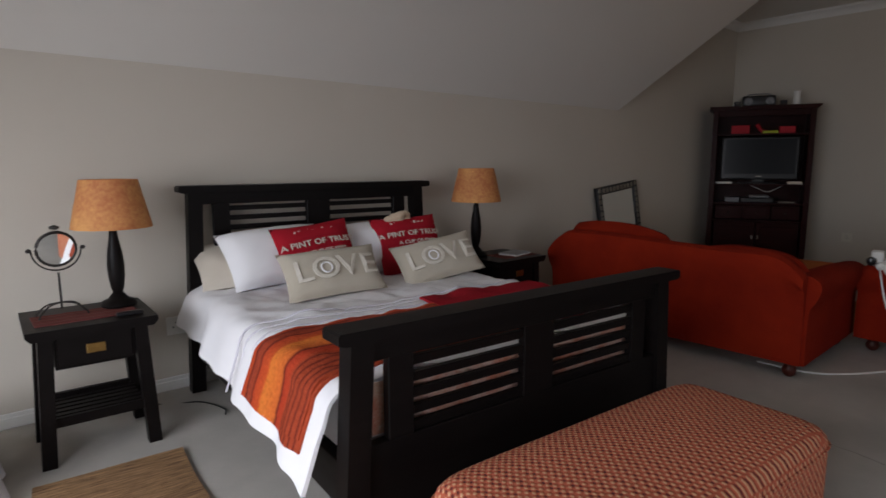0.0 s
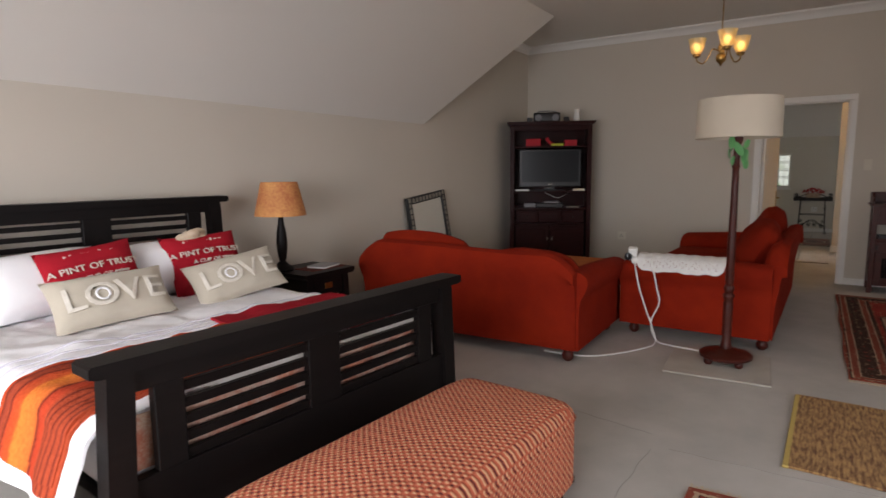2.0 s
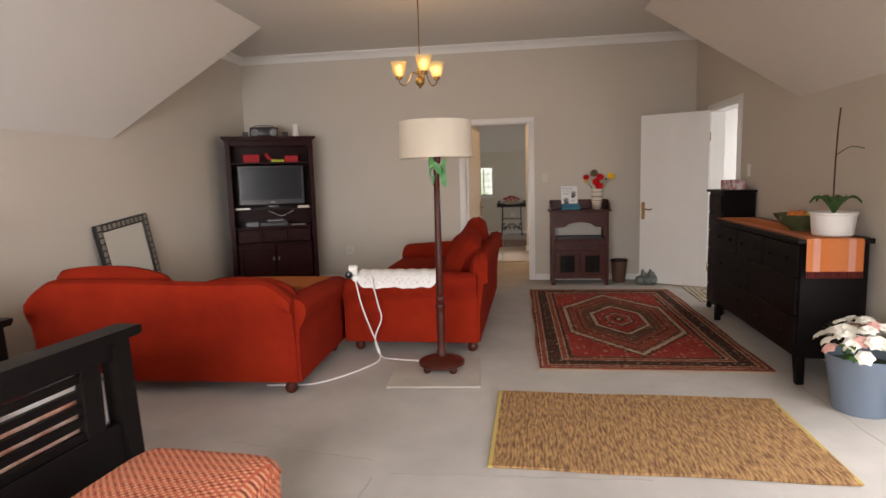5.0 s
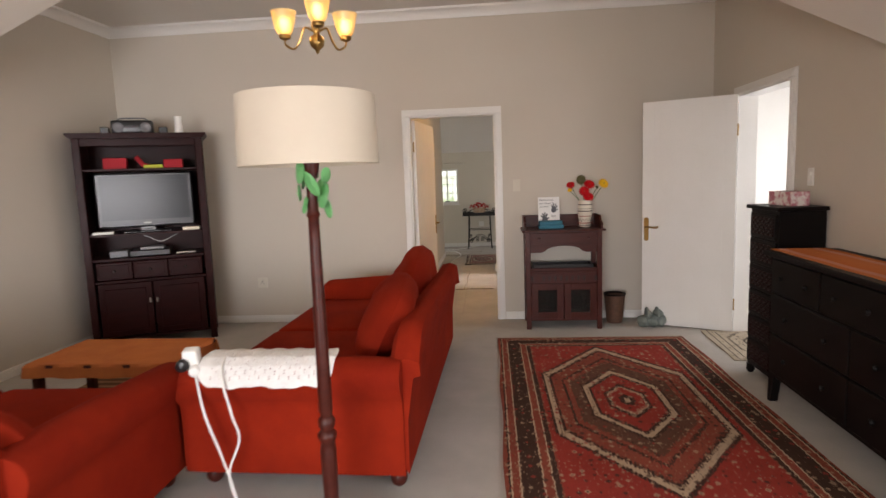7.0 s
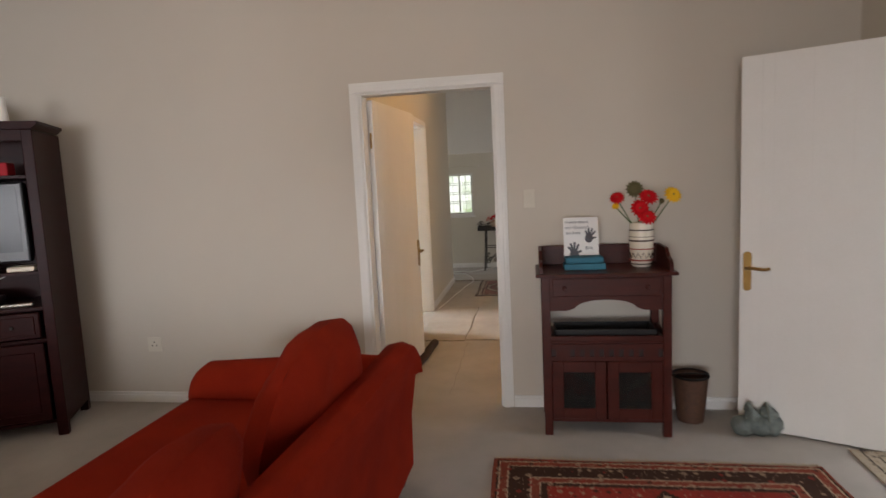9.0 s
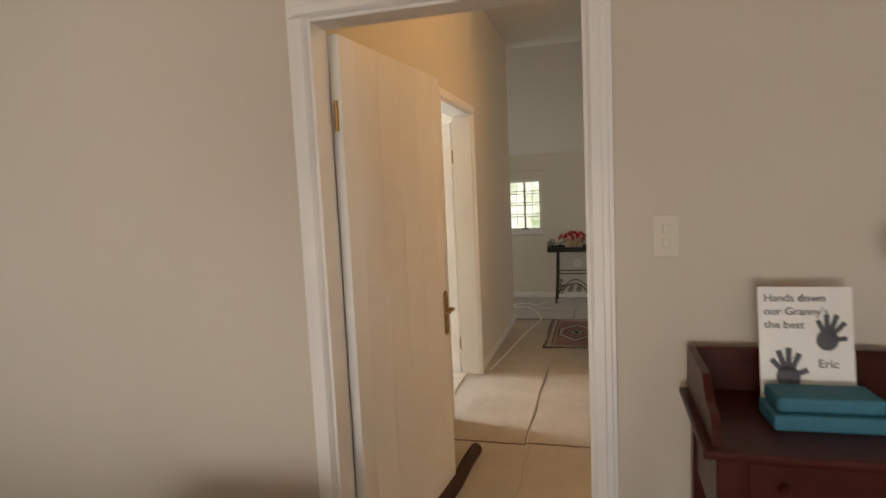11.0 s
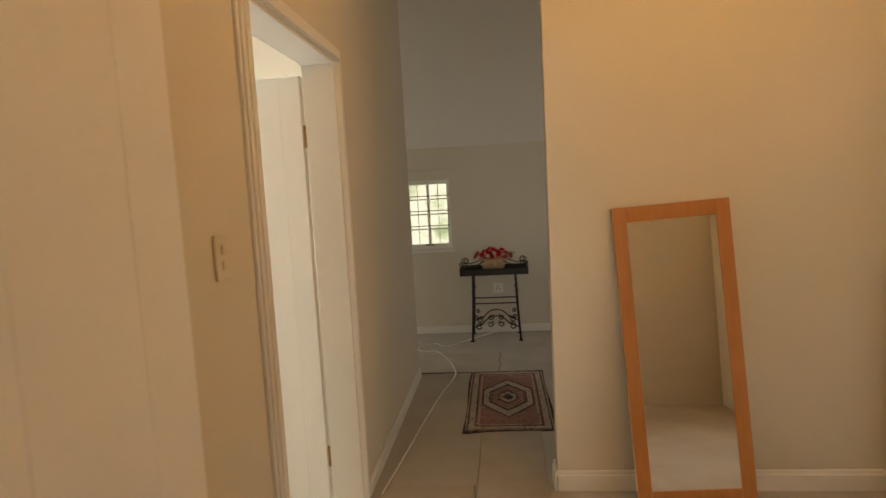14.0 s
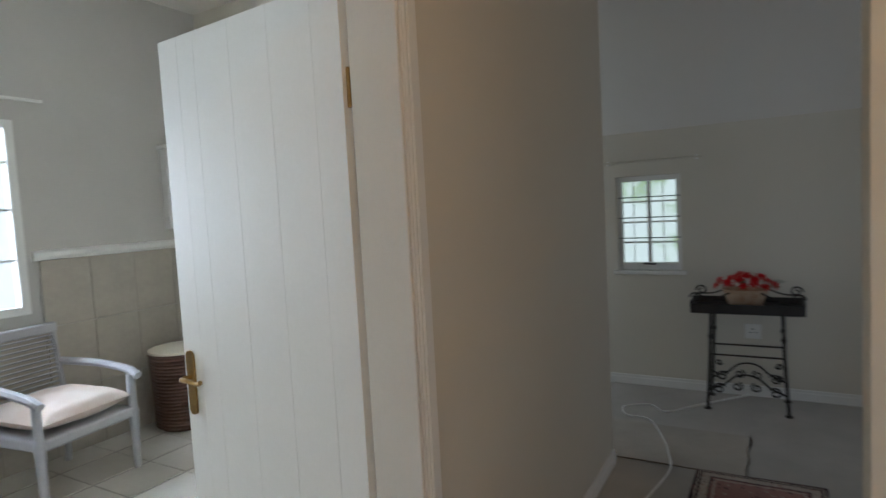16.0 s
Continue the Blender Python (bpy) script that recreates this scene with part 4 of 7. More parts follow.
part("shade_ring", tube(bmesh.new(), [(0.24 * math.cos(t), 0.24 * math.sin(t), 1.712) for t in [k * math.pi / 16 for k in range(33)]], 0.003, 5), IRON, fl)
for k in range(3):
    a = k * 2 * math.pi / 3
    part("spoke", tube(bmesh.new(), [(0, 0, 1.702), (0.24 * math.cos(a), 0.24 * math.sin(a), 1.712)], 0.003, 5), IRON, fl)
part("lamp_holder", lathe(bmesh.new(), [(0.012, 1.5), (0.016, 1.52), (0.016, 1.6), (0.004, 1.605), (0.004, 1.702)], 10), BRASS, fl)
garland = thing("plastic_garland", pose(4.40, 0.85, 0.014), "shiny green plastic leaves hung under the lamp shade", "garland")
for k in range(11):
    a, z, r = k * 2.4, 1.485 - 0.015 * k, 0.04 + 0.008 * math.sin(k * 1.9)
    part("leaf", pillow(bmesh.new(), r * 1.1, r * 2.1, 0.010, pose(0.045 * math.cos(a), 0.05 * math.sin(a) - 0.005, z, 80 + 35 * math.sin(k * 2.1), 25 * math.sin(k * 1.3), 60 * k), 0.0, 8, 0.006, k, rounded=0.95), GREEN, garland, smooth=True)

# cloth and plugs on the sofa's arm, with their cable
CROCHET = paint("white_crochet", (0.84, 0.83, 0.80), (0.70, 0.68, 0.65), 0.95, 30, 260, 0.8, spec=0.1)


def doily(u, v):
    y = 0.92 + 0.63 * u
    end = min(u, 1 - u)
    rnd = math.sqrt(max(0.0, 1 - (1 - min(end / 0.1, 1)) ** 2))
    line = [(4.96, 0.648), (4.89, 0.660), (4.81, 0.655), (4.76, 0.628), (4.73, 0.585), (4.722, 0.535)]
    q = (0.5 + (v - 0.5) * (0.3 + 0.7 * rnd)) * (1 - 0.05 * (1 + math.sin(y * 26)) * max(0, v - 0.6)) * 5
    i = min(int(q), 4)
    t = q - i
    return (line[i][0] * (1 - t) + line[i + 1][0] * t, y, line[i][1] * (1 - t) + line[i + 1][1] * t + 0.003 * math.sin(40 * u))


lace = soft_grid(bmesh.new(), 110, 40, doily)
lace.faces.ensure_lookup_table()
holes = [lace.faces[i * 40 + j] for i in range(8, 102) for j in range(5, 34) if (i + 2 * abs(j % 8 - 4)) % 8 == 0 and j % 2]
bmesh.ops.delete(lace, geom=holes, context="FACES_ONLY")
tagged(part("doily", thicken(lace, 0.005), CROCHET, smooth=True), "white crocheted cloth laid over the sofa arm", "cloth")
plug = thing("plug_adaptor", pose(4.79, 1.59, 0.61, 0, -12, 10), "white multi-plug adaptor hanging over the sofa arm", "adaptor")
part("body", abox(-0.03, 0.03, -0.035, 0.035, 0.0, 0.10, 0.012, 3), WPLASTIC, plug, smooth=True)
part("plug", lathe(bmesh.new(), [(0.0, -0.03), (0.026, -0.02), (0.03, 0.0), (0.02, 0.03), (0.0, 0.035)], 14, m=pose(-0.04, 0.03, 0.04, 0, 90, 0)), BLACK, plug, "black plug")
part("plug", lathe(bmesh.new(), [(0.0, -0.03), (0.024, -0.02), (0.028, 0.0), (0.02, 0.03), (0.0, 0.035)], 14, m=pose(-0.04, -0.02, 0.01, 0, 90, 0)), WPLASTIC, plug)
cab_pts = [(4.76, 1.57, 0.61), (4.72, 1.52, 0.42), (4.71, 1.46, 0.25), (4.67, 1.39, 0.10), (4.62, 1.36, 0.012)]
tagged(part("extension_cable", tube(bmesh.new(), curve_points(cab_pts + [(4.45, 1.40, 0.008), (4.20, 1.55, 0.008), (4.05, 1.72, 0.008), (4.02, 2.0, 0.008)], 10), 0.006, 6), WPLASTIC, smooth=True), "white extension cable trailing over the carpet", "cable")
tagged(part("extension_cable", tube(bmesh.new(), curve_points([(4.80, 1.44, 0.655), (4.71, 1.42, 0.60), (4.70, 1.38, 0.42), (4.71, 1.36, 0.3), (4.69, 1.41, 0.15), (4.66, 1.36, 0.02), (4.58, 1.22, 0.02), (4.55, 1.03, 0.02), (4.50, 0.95, 0.02)], 10), 0.006, 6), WPLASTIC, smooth=True), "white cable running to the floor lamp", "cable")

# chandelier
AMBER = plain("frosted_amber_glass", (1.0, 0.80, 0.42), 0.3, 0, 0.7)
LIT = plain("lit_bulb", (1.0, 0.78, 0.36), 0.5, emit=9.0)
ch = thing("chandelier", pose(5.55, 1.137, -0.04), "small brass chandelier with three lit frosted glass shades", "chandelier")
part("body", lathe(bmesh.new(), [(0.0, 2.185), (0.008, 2.19), (0.012, 2.205), (0.035, 2.225), (0.042, 2.25), (0.035, 2.275), (0.015, 2.29), (0.02, 2.31), (0.028, 2.33), (0.02, 2.36), (0.01, 2.38), (0.008, 2.42)], 24), BRASS, ch, smooth=True)
part("rod", tube(bmesh.new(), [(0, 0, 2.40), (0, 0, TOP + 0.01)], 0.005, 8), BRASS, ch)
part("ceiling_rose", lathe(bmesh.new(), [(0.05, TOP + 0.04), (0.05, TOP + 0.028), (0.02, TOP + 0.005)], 20), BRASS, ch)
for k in range(3):
    a = radians(200 + 120 * k)
    c, s = math.cos(a), math.sin(a)
    arm = part("arm", tube(bmesh.new(), curve_points([(0.02 * c, 0.02 * s, 2.31), (0.07 * c, 0.07 * s, 2.33), (0.10 * c, 0.10 * s, 2.27), (0.14 * c, 0.14 * s, 2.225), (0.19 * c, 0.19 * s, 2.25), (0.195 * c, 0.195 * s, 2.29)], 7), 0.006, 8), BRASS, ch, smooth=True)
    part("cup", lathe(bmesh.new(), [(0.01, 2.275), (0.03, 2.285), (0.033, 2.3), (0.028, 2.31)], 16, (0.195 * c, 0.195 * s, 0)), BRASS, arm, smooth=True)
    sh = lathe_open([(0.03, 2.305), (0.045, 2.33), (0.056, 2.37), (0.066, 2.42), (0.07, 2.43)], 24)
    bmesh.ops.translate(sh, verts=sh.verts, vec=(0.195 * c, 0.195 * s, 0))
    g = part("glass_shade", thicken(sh, 0.002), AMBER, arm, "frosted amber glass shade", smooth=True)
    g.visible_shadow = False
    b = part("bulb", lathe(bmesh.new(), [(0.0, 2.315), (0.014, 2.33), (0.026, 2.36), (0.022, 2.385), (0.0, 2.398)], 14, (0.195 * c, 0.195 * s, 0)), LIT, arm, "lit warm bulb", smooth=True)
    b.visible_shadow = False
    bulb("chandelier_bulb", (5.55 + 0.195 * c, 1.137 + 0.195 * s, 2.32), 7.0, (1.0, 0.66, 0.32), 0.03)

# ---- sitting area: television cabinet in the corner ----
CM = pose(7.285, 3.335, 0, 0, 0, -64.5)
cab = thing("tv_cabinet", CM, "tall dark plum wooden television cabinet across the corner", "cabinet")
W, D = 0.515, 0.47
part("crown", prism(bmesh.new(), [(-W - 0.045, 1.93), (-W - 0.045, 1.915), (-W - 0.01, 1.885), (W + 0.01, 1.885), (W + 0.045, 1.915), (W + 0.045, 1.93)], "y", -0.04, D - 0.07), CABWOOD, cab)
for s in (-1, 1):
    part("side_panel", abox(*sorted((s * (W - 0.03), s * W)), 0.02, D, 0.07, 1.885, 0.002, 1), CABWOOD, cab)
    part("front_post", abox(*sorted((s * (W - 0.055), s * (W + 0.004))), -0.012, 0.03, 0.0, 1.885, 0.004, 1), CABWOOD, cab)
    part("back_leg", abox(*sorted((s * (W - 0.05), s * W)), D - 0.05, D, 0.0, 0.07), CABWOOD, cab)
part("back_panel", abox(-W + 0.03, W - 0.03, D - 0.015, D, 0.08, 1.885), CABWOOD, cab)
part("top_rail", abox(-W + 0.055, W - 0.055, 0.0, 0.025, 1.82, 1.885, 0.002, 1), CABWOOD, cab)
for z in (0.08, 0.60, 0.80, 1.02, 1.60):
    part("shelf", abox(-W + 0.03, W - 0.03, 0.012 if z != 0.8 else 0.0, D - 0.015, z, z + 0.02, 0.002, 1), CABWOOD, cab)
for k in range(3):
    x0, x1 = -0.435 + k * 0.293, -0.435 + k * 0.293 + 0.284
    dr = part("drawer", abox(x0, x1, -0.012, 0.02, 0.632, 0.79, 0.006, 2), CABWOOD, cab)
    part("drawer_panel", abox(x0 + 0.025, x1 - 0.025, -0.018, -0.01, 0.655, 0.768, 0.004, 1), CABWOOD, dr)
    part("knob", lathe(bmesh.new(), [(0.006, 0), (0.013, 0.012), (0.008, 0.02)], 12, m=pose((x0 + x1) / 2, -0.016, 0.71, 90)), IRON, dr)
for x0, x1, kx in ((-0.44, -0.006, -0.03), (0.006, 0.44, 0.03)):
    d = part("door", abox(x0, x1, -0.010, 0.02, 0.11, 0.595, 0.005, 2), CABWOOD, cab)
    part("door_panel", abox(x0 + 0.05, x1 - 0.05, -0.018, -0.008, 0.16, 0.545, 0.008, 2), CABWOOD, d)
    part("handle", abox(kx - 0.009, kx + 0.009, -0.022, -0.008, 0.40, 0.445, 0.004, 1), SILVER, d)
tv = thing("television", CM @ pose(0.0, 0.09, 1.042), "flat black television inside the open cabinet", "television")
SCREEN = plain("dark_grey_screen", (0.015, 0.017, 0.02), 0.22, spec=0.24)
part("casing", abox(-0.40, 0.40, 0.0, 0.06, 0.05, 0.54, 0.012, 2), BLACK, tv)
part("screen", abox(-0.365, 0.365, -0.004, 0.004, 0.115, 0.515), SCREEN, tv, "dark grey glossy screen")
part("badge", abox(-0.03, 0.03, -0.003, 0.002, 0.082, 0.09), SILVER, tv)
part("neck", abox(-0.06, 0.06, 0.02, 0.05, 0.01, 0.06), BLACK, tv)
part("stand_foot", abox(-0.2, 0.2, -0.05, 0.12, 0.0, 0.014, 0.005, 1), BLACK, tv)


def gadget(name, x, y, z, w, d, h, material, label, category, turn=0):
    ob = part(name, abox(-w / 2, w / 2, -d / 2, d / 2, 0, h, min(0.008, h / 3), 2), material)
    ob.matrix_world = CM @ pose(x, y, z, 0, 0, turn)
    return tagged(ob, label, category)


GREY = plain("grey_plastic", (0.16, 0.16, 0.17), 0.4)
BRED = plain("bright_red_cloth", (0.42, 0.01, 0.02), 0.7)
LIME = plain("lime_plastic", (0.45, 0.5, 0.02), 0.5)
gadget("game_box", -0.22, 0.14, 1.62, 0.19, 0.1, 0.10, BRED, "bright red box on the cabinet's top shelf", "box")
gadget("red_cap", 0.26, 0.14, 1.62, 0.16, 0.12, 0.08, BRED, "bright red cap on the cabinet's top shelf", "cap")
gadget("lime_case", 0.09, 0.12, 1.62, 0.16, 0.08, 0.035, LIME, "lime yellow case lying on the shelf", "case")
rr = part("rolled_cloth", tube(bmesh.new(), curve_points([(-0.05, 0.14, 0.13), (0.0, 0.14, 0.06), (0.05, 0.12, 0.04)], 6), 0.022, 8), BRED, smooth=True)
rr.matrix_world = CM @ pose(0, 0, 1.60)
tagged(rr, "red rolled cloth hanging over the shelf", "cloth")
gadget("book", -0.36, 0.06, 1.042, 0.17, 0.12, 0.022, PAPER, "small pale book beside the television", "book", 6)
gadget("book", 0.37, 0.06, 1.042, 0.15, 0.11, 0.03, CERAMIC, "small tan book beside the television", "book", -5)
gadget("dvd_player", 0.0, 0.17, 0.822, 0.34, 0.24, 0.055, BLACK, "black disc player under the television", "player")
gadget("set_top_box", 0.02, 0.12, 0.878, 0.20, 0.13, 0.03, GREY, "grey decoder on the disc player", "decoder")
gadget("game_console", -0.26, 0.16, 0.822, 0.15, 0.16, 0.06, GREY, "grey console in the cabinet", "console")
gadget("remote_control", 0.30, 0.08, 0.822, 0.17, 0.05, 0.02, SILVER, "pale remote control lying on the shelf", "remote", 5)
tagged(part("cabinet_cable", tube(bmesh.new(), [CM @ Vector(p) for p in curve_points([(-0.1, 0.2, 1.03), (0.0, 0.1, 0.99), (0.1, 0.07, 0.95), (0.2, 0.08, 0.99), (0.26, 0.15, 1.02)], 8)], 0.003, 5), WPLASTIC), "thin pale cable hanging behind the shelf", "cable")
boom = thing("portable_stereo", CM @ pose(-0.05, 0.16, 1.932), "black portable stereo on top of the cabinet", "stereo")
part("body", abox(-0.17, 0.17, -0.08, 0.08, 0.0, 0.12, 0.02, 3), BLACK, boom, smooth=True)
part("handle", tube(bmesh.new(), curve_points([(-0.13, 0, 0.115), (-0.09, 0, 0.14), (0.09, 0, 0.14), (0.13, 0, 0.115)], 6), 0.007, 6), GREY, boom)
for s in (-1, 1):
    part("speaker", lathe(bmesh.new(), [(0.045, 0), (0.045, 0.006), (0.03, 0.009), (0.0, 0.004)], 20, m=pose(s * 0.11, -0.078, 0.055, 90)), GREY, boom)
for x in (-0.27, 0.20):
    gadget("speaker_box", x, 0.12, 1.932, 0.07, 0.08, 0.06, BLACK, "small black loudspeaker on top of the cabinet", "loudspeaker")
jug = part("white_jug", lathe(bmesh.new(), [(0.035, 0), (0.04, 0.01), (0.034, 0.07), (0.03, 0.12), (0.036, 0.155), (0.03, 0.15), (0.024, 0.12), (0.0, 0.05)], 20), WPLASTIC, smooth=True)
jug.matrix_world = CM @ pose(0.33, 0.12, 1.932)
tagged(jug, "slim white jug on top of the cabinet", "jug")

# gilt and black framed mirror behind the sofa
fm = thing("framed_mirror", pose(5.47, 3.85, 0.04, -6.0, -6, 0) @ Matrix.Diagonal((1, 1, 0.95, 1)), "mirror in a silver and black studded frame leaning on the wall", "mirror")
for x0, x1, z0, z1, nm in ((-0.36, -0.28, 0.0, 1.10, "frame_side"), (0.28, 0.36, 0.0, 1.10, "frame_side"), (-0.28, 0.28, 1.02, 1.10, "frame_top"), (-0.28, 0.28, 0.0, 0.08, "frame_bottom")):
    piece = part(nm, abox(x0, x1, 0.0, 0.04, z0, z1, 0.008, 2), BLACK, fm)
    n = int(max(x1 - x0, z1 - z0) / 0.06)
    for k in range(n):
        px = x0 + (x1 - x0) * ((k + 0.5) / n if x1 - x0 > 0.2 else 0.5)
        pz = z0 + (z1 - z0) * ((k + 0.5) / n if z1 - z0 > 0.2 else 0.5)
        part("inlay", abox(px - 0.021, px + 0.021, -0.004, 0.004, pz - 0.024, pz + 0.024, 0.003, 1), SILVER, piece)
part("glass", abox(-0.28, 0.28, 0.012, 0.02, 0.08, 1.02), MIRROR, fm)

# ---- sitting area: wash stand by the doorway ----
ws = thing("wash_stand", pose(7.625, -0.43, 0, 0, 0, -90), "carved mahogany stand with glazed doors and an open shelf", "stand")
HW, DD = 0.345, 0.37
for s in (-1, 1):
    for y in (0.0, DD - 0.045):
        part("post", abox(*sorted((s * (HW - 0.045), s * HW)), y, y + 0.045, 0.0, 0.915, 0.003, 1), MAHOG, ws)
    part("gallery_side", prism(bmesh.new(), [(0.0, 0.93), (0.0, 0.965), (0.02, 0.99), (0.07, 1.0), (0.10, 1.02), (0.13, 1.045), (DD, 1.045), (DD, 0.93)], "x", s * HW - 0.009, s * HW + 0.009), MAHOG, ws)
    part("side_panel", abox(*sorted((s * (HW - 0.02), s * (HW - 0.008))), 0.045, DD - 0.045, 0.09, 0.57), MAHOG, ws)
    part("side_apron", abox(*sorted((s * (HW - 0.02), s * (HW - 0.008))), 0.045, DD - 0.045, 0.72, 0.915), MAHOG, ws)
part("top_board", abox(-HW - 0.03, HW + 0.03, -0.03, DD, 0.912, 0.93, 0.005, 2), MAHOG, ws)
part("gallery_back", abox(-HW + 0.01, HW - 0.01, DD - 0.02, DD, 0.93, 1.045, 0.003, 1), MAHOG, ws)
arch = [(-HW + 0.045, 0.912), (-HW + 0.045, 0.72), (-0.21, 0.72), (-0.19, 0.725), (-0.165, 0.735)] + [(0.16 * math.cos(math.pi - k * math.pi / 12), 0.735 + 0.045 * math.sin(k * math.pi / 12)) for k in range(1, 12)] + [(0.165, 0.735), (0.19, 0.725), (0.21, 0.72), (HW - 0.045, 0.72), (HW - 0.045, 0.912)]
part("apron", prism(bmesh.new(), arch, "y", 0.008, 0.026), MAHOG, ws)
part("drawer", abox(-HW + 0.06, HW - 0.06, 0.002, 0.01, 0.80, 0.90, 0.003, 1), MAHOG, ws)
for s in (-1, 1):
    part("knob", lathe(bmesh.new(), [(0.006, 0), (0.013, 0.012), (0.008, 0.02)], 12, m=pose(s * 0.22, 0.0, 0.85, 90)), MAHOG, ws)
part("shelf", abox(-HW + 0.02, HW - 0.02, 0.01, DD - 0.01, 0.53, 0.548, 0.003, 1), MAHOG, ws)
part("shelf_rail", abox(-HW + 0.045, HW - 0.045, 0.006, 0.024, 0.548, 0.575, 0.003, 1), MAHOG, ws)
# near-black backing board: the shade inside the slots is put into its colour
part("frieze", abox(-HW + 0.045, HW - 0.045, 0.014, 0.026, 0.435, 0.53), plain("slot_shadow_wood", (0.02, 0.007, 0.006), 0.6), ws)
part("frieze_rail", abox(-HW + 0.045, HW - 0.045, 0.004, 0.016, 0.502, 0.53), MAHOG, ws)
part("frieze_rail", abox(-HW + 0.045, HW - 0.045, 0.004, 0.016, 0.435, 0.458), MAHOG, ws)
for k in range(9):
    x = -0.21 + k * 0.0525
    part("frieze_slat", abox(x - 0.014 - (0.05 if k == 0 else 0), x + 0.014 + (0.05 if k == 8 else 0), 0.004, 0.016, 0.458, 0.502), MAHOG, ws)
part("back_panel", abox(-HW + 0.03, HW - 0.03, DD - 0.02, DD - 0.008, 0.09, 0.53), MAHOG, ws)
part("bottom", abox(-HW + 0.02, HW - 0.02, 0.01, DD - 0.01, 0.08, 0.098), MAHOG, ws)
# the dark tint stands in for the shade inside the cupboard
SHADED_GLASS = plain("shade_tinted_door_glass", (0.22, 0.24, 0.23), 0.05, 0, 0.95)
for s in (-1, 1):
    x0, x1 = sorted((s * 0.004, s * (HW - 0.048)))
    d = part("door", abox(x0, x0 + 0.06, 0.0, 0.02, 0.10, 0.432, 0.003, 1), MAHOG, ws)
    part("door_stile", abox(x1 - 0.06, x1, 0.0, 0.02, 0.10, 0.432, 0.003, 1), MAHOG, d)
    part("door_rail", abox(x0 + 0.06, x1 - 0.06, 0.0, 0.02, 0.37, 0.432, 0.003, 1), MAHOG, d)
    part("door_rail", abox(x0 + 0.06, x1 - 0.06, 0.0, 0.02, 0.10, 0.16, 0.003, 1), MAHOG, d)
    part("pane", abox(x0 + 0.06, x1 - 0.06, 0.008, 0.012, 0.16, 0.37), SHADED_GLASS, d)
    for k in range(3):
        b = part("bottle", lathe(bmesh.new(), [(0.024, 0), (0.026, 0.01), (0.026, 0.12), (0.01, 0.15), (0.01, 0.19), (0.0, 0.19)], 12), GLASS, smooth=True)
        b.matrix_world = pose(7.625, -0.43, 0, 0, 0, -90) @ pose(s * 0.17 + (k - 1) * 0.06, 0.14 + 0.03 * (k % 2), 0.1)
        tagged(b, "clear glass bottle behind the glazed door", "bottle", "bottles in the stand")
WSM = pose(7.625, -0.43, 0, 0, 0, -90)


def on_stand(ob, x, y, z, turn=0, tilt=0):
    ob.matrix_world = WSM @ pose(x, y, z, tilt, 0, turn)
    return ob


tray = on_stand(thing("dark_tray", Matrix.Identity(4), "black tray on the stand's open shelf", "tray"), 0, 0.15, 0.549)
part("tray_floor", abox(-0.28, 0.28, -0.1, 0.1, 0, 0.006), BLACK, tray)
for s in (-1, 1):
    part("tray_side", abox(*sorted((s * 0.27, s * 0.28)), -0.1, 0.1, 0.006, 0.05), BLACK, tray)
    part("tray_end", abox(-0.28, 0.28, *sorted((s * 0.09, s * 0.1)), 0.006, 0.05), BLACK, tray)
bb = on_stand(thing("teal_box", Matrix.Identity(4), "two stacked teal boxes on the stand", "box"), -0.10, 0.16, 0.931, 2)
part("lower_box", abox(-0.115, 0.115, -0.06, 0.06, 0, 0.035, 0.006, 2), BLUE, bb)
part("upper_box", abox(-0.105, 0.105, -0.045, 0.06, 0.036, 0.07, 0.008, 2), BLUE, bb)
card = on_stand(thing("handprint_card", Matrix.Identity(4), "white card with two grey painted handprints and lettering", "card"), -0.105, 0.235, 0.931, 0, -10)
part("panel", abox(-0.10, 0.10, 0.0, 0.006, 0.0, 0.29), PAPER, card)
flat = pose(0, -0.0015, 0, 90)
for k, t in enumerate(("Hands down", "our Granny's", "the best")):
    writing("lettering", t, 0.026, flat @ Matrix.Translation((-0.088, 0.255 - 0.032 * k, 0)), INK, card, 0.0008, "LEFT")
writing("lettering", "Eric", 0.028, flat @ Matrix.Translation((0.045, 0.10, 0)), INK, card, 0.0008, "CENTER")
for hx, hz, sc, tn in ((-0.04, 0.075, 1.0, 4), (0.045, 0.165, 0.9, -14)):
    bm = bmesh.new()
    m = pose(hx, -0.001, hz, 0, -tn, 0)
    outl = [(0.026 * math.cos(t) * sc, 0.028 * math.sin(t) * sc) for t in [k * math.pi / 8 for k in range(16)]]
    prism(bm, outl, "y", -0.001, 0.0005)
    for k, (ang, ln) in enumerate(((70, 0.045), (28, 0.062), (6, 0.07), (-14, 0.066), (-36, 0.055))):
        box(bm, -0.006 * sc, 0.006 * sc, -0.001, 0.0005, 0.015 * sc, ln * sc, m=pose(0, 0, 0, 0, ang, 0))
    bm.transform(m)
    part("handprint", bm, INK, card)
vase = on_stand(thing("vase", Matrix.Identity(4), "tall cream banded pottery vase on the stand", "vase"), 0.225, 0.205, 0.931)
part("body", lathe(bmesh.new(), [(0.045, 0), (0.055, 0.01), (0.064, 0.08), (0.066, 0.16), (0.062, 0.22), (0.06, 0.25), (0.052, 0.25), (0.052, 0.2), (0.0, 0.19)], 28), CERAMIC, vase, smooth=True)
BROWN = plain("brown_slip", (0.05, 0.025, 0.015), 0.5)
REDD = plain("rust_slip", (0.30, 0.05, 0.03), 0.5)
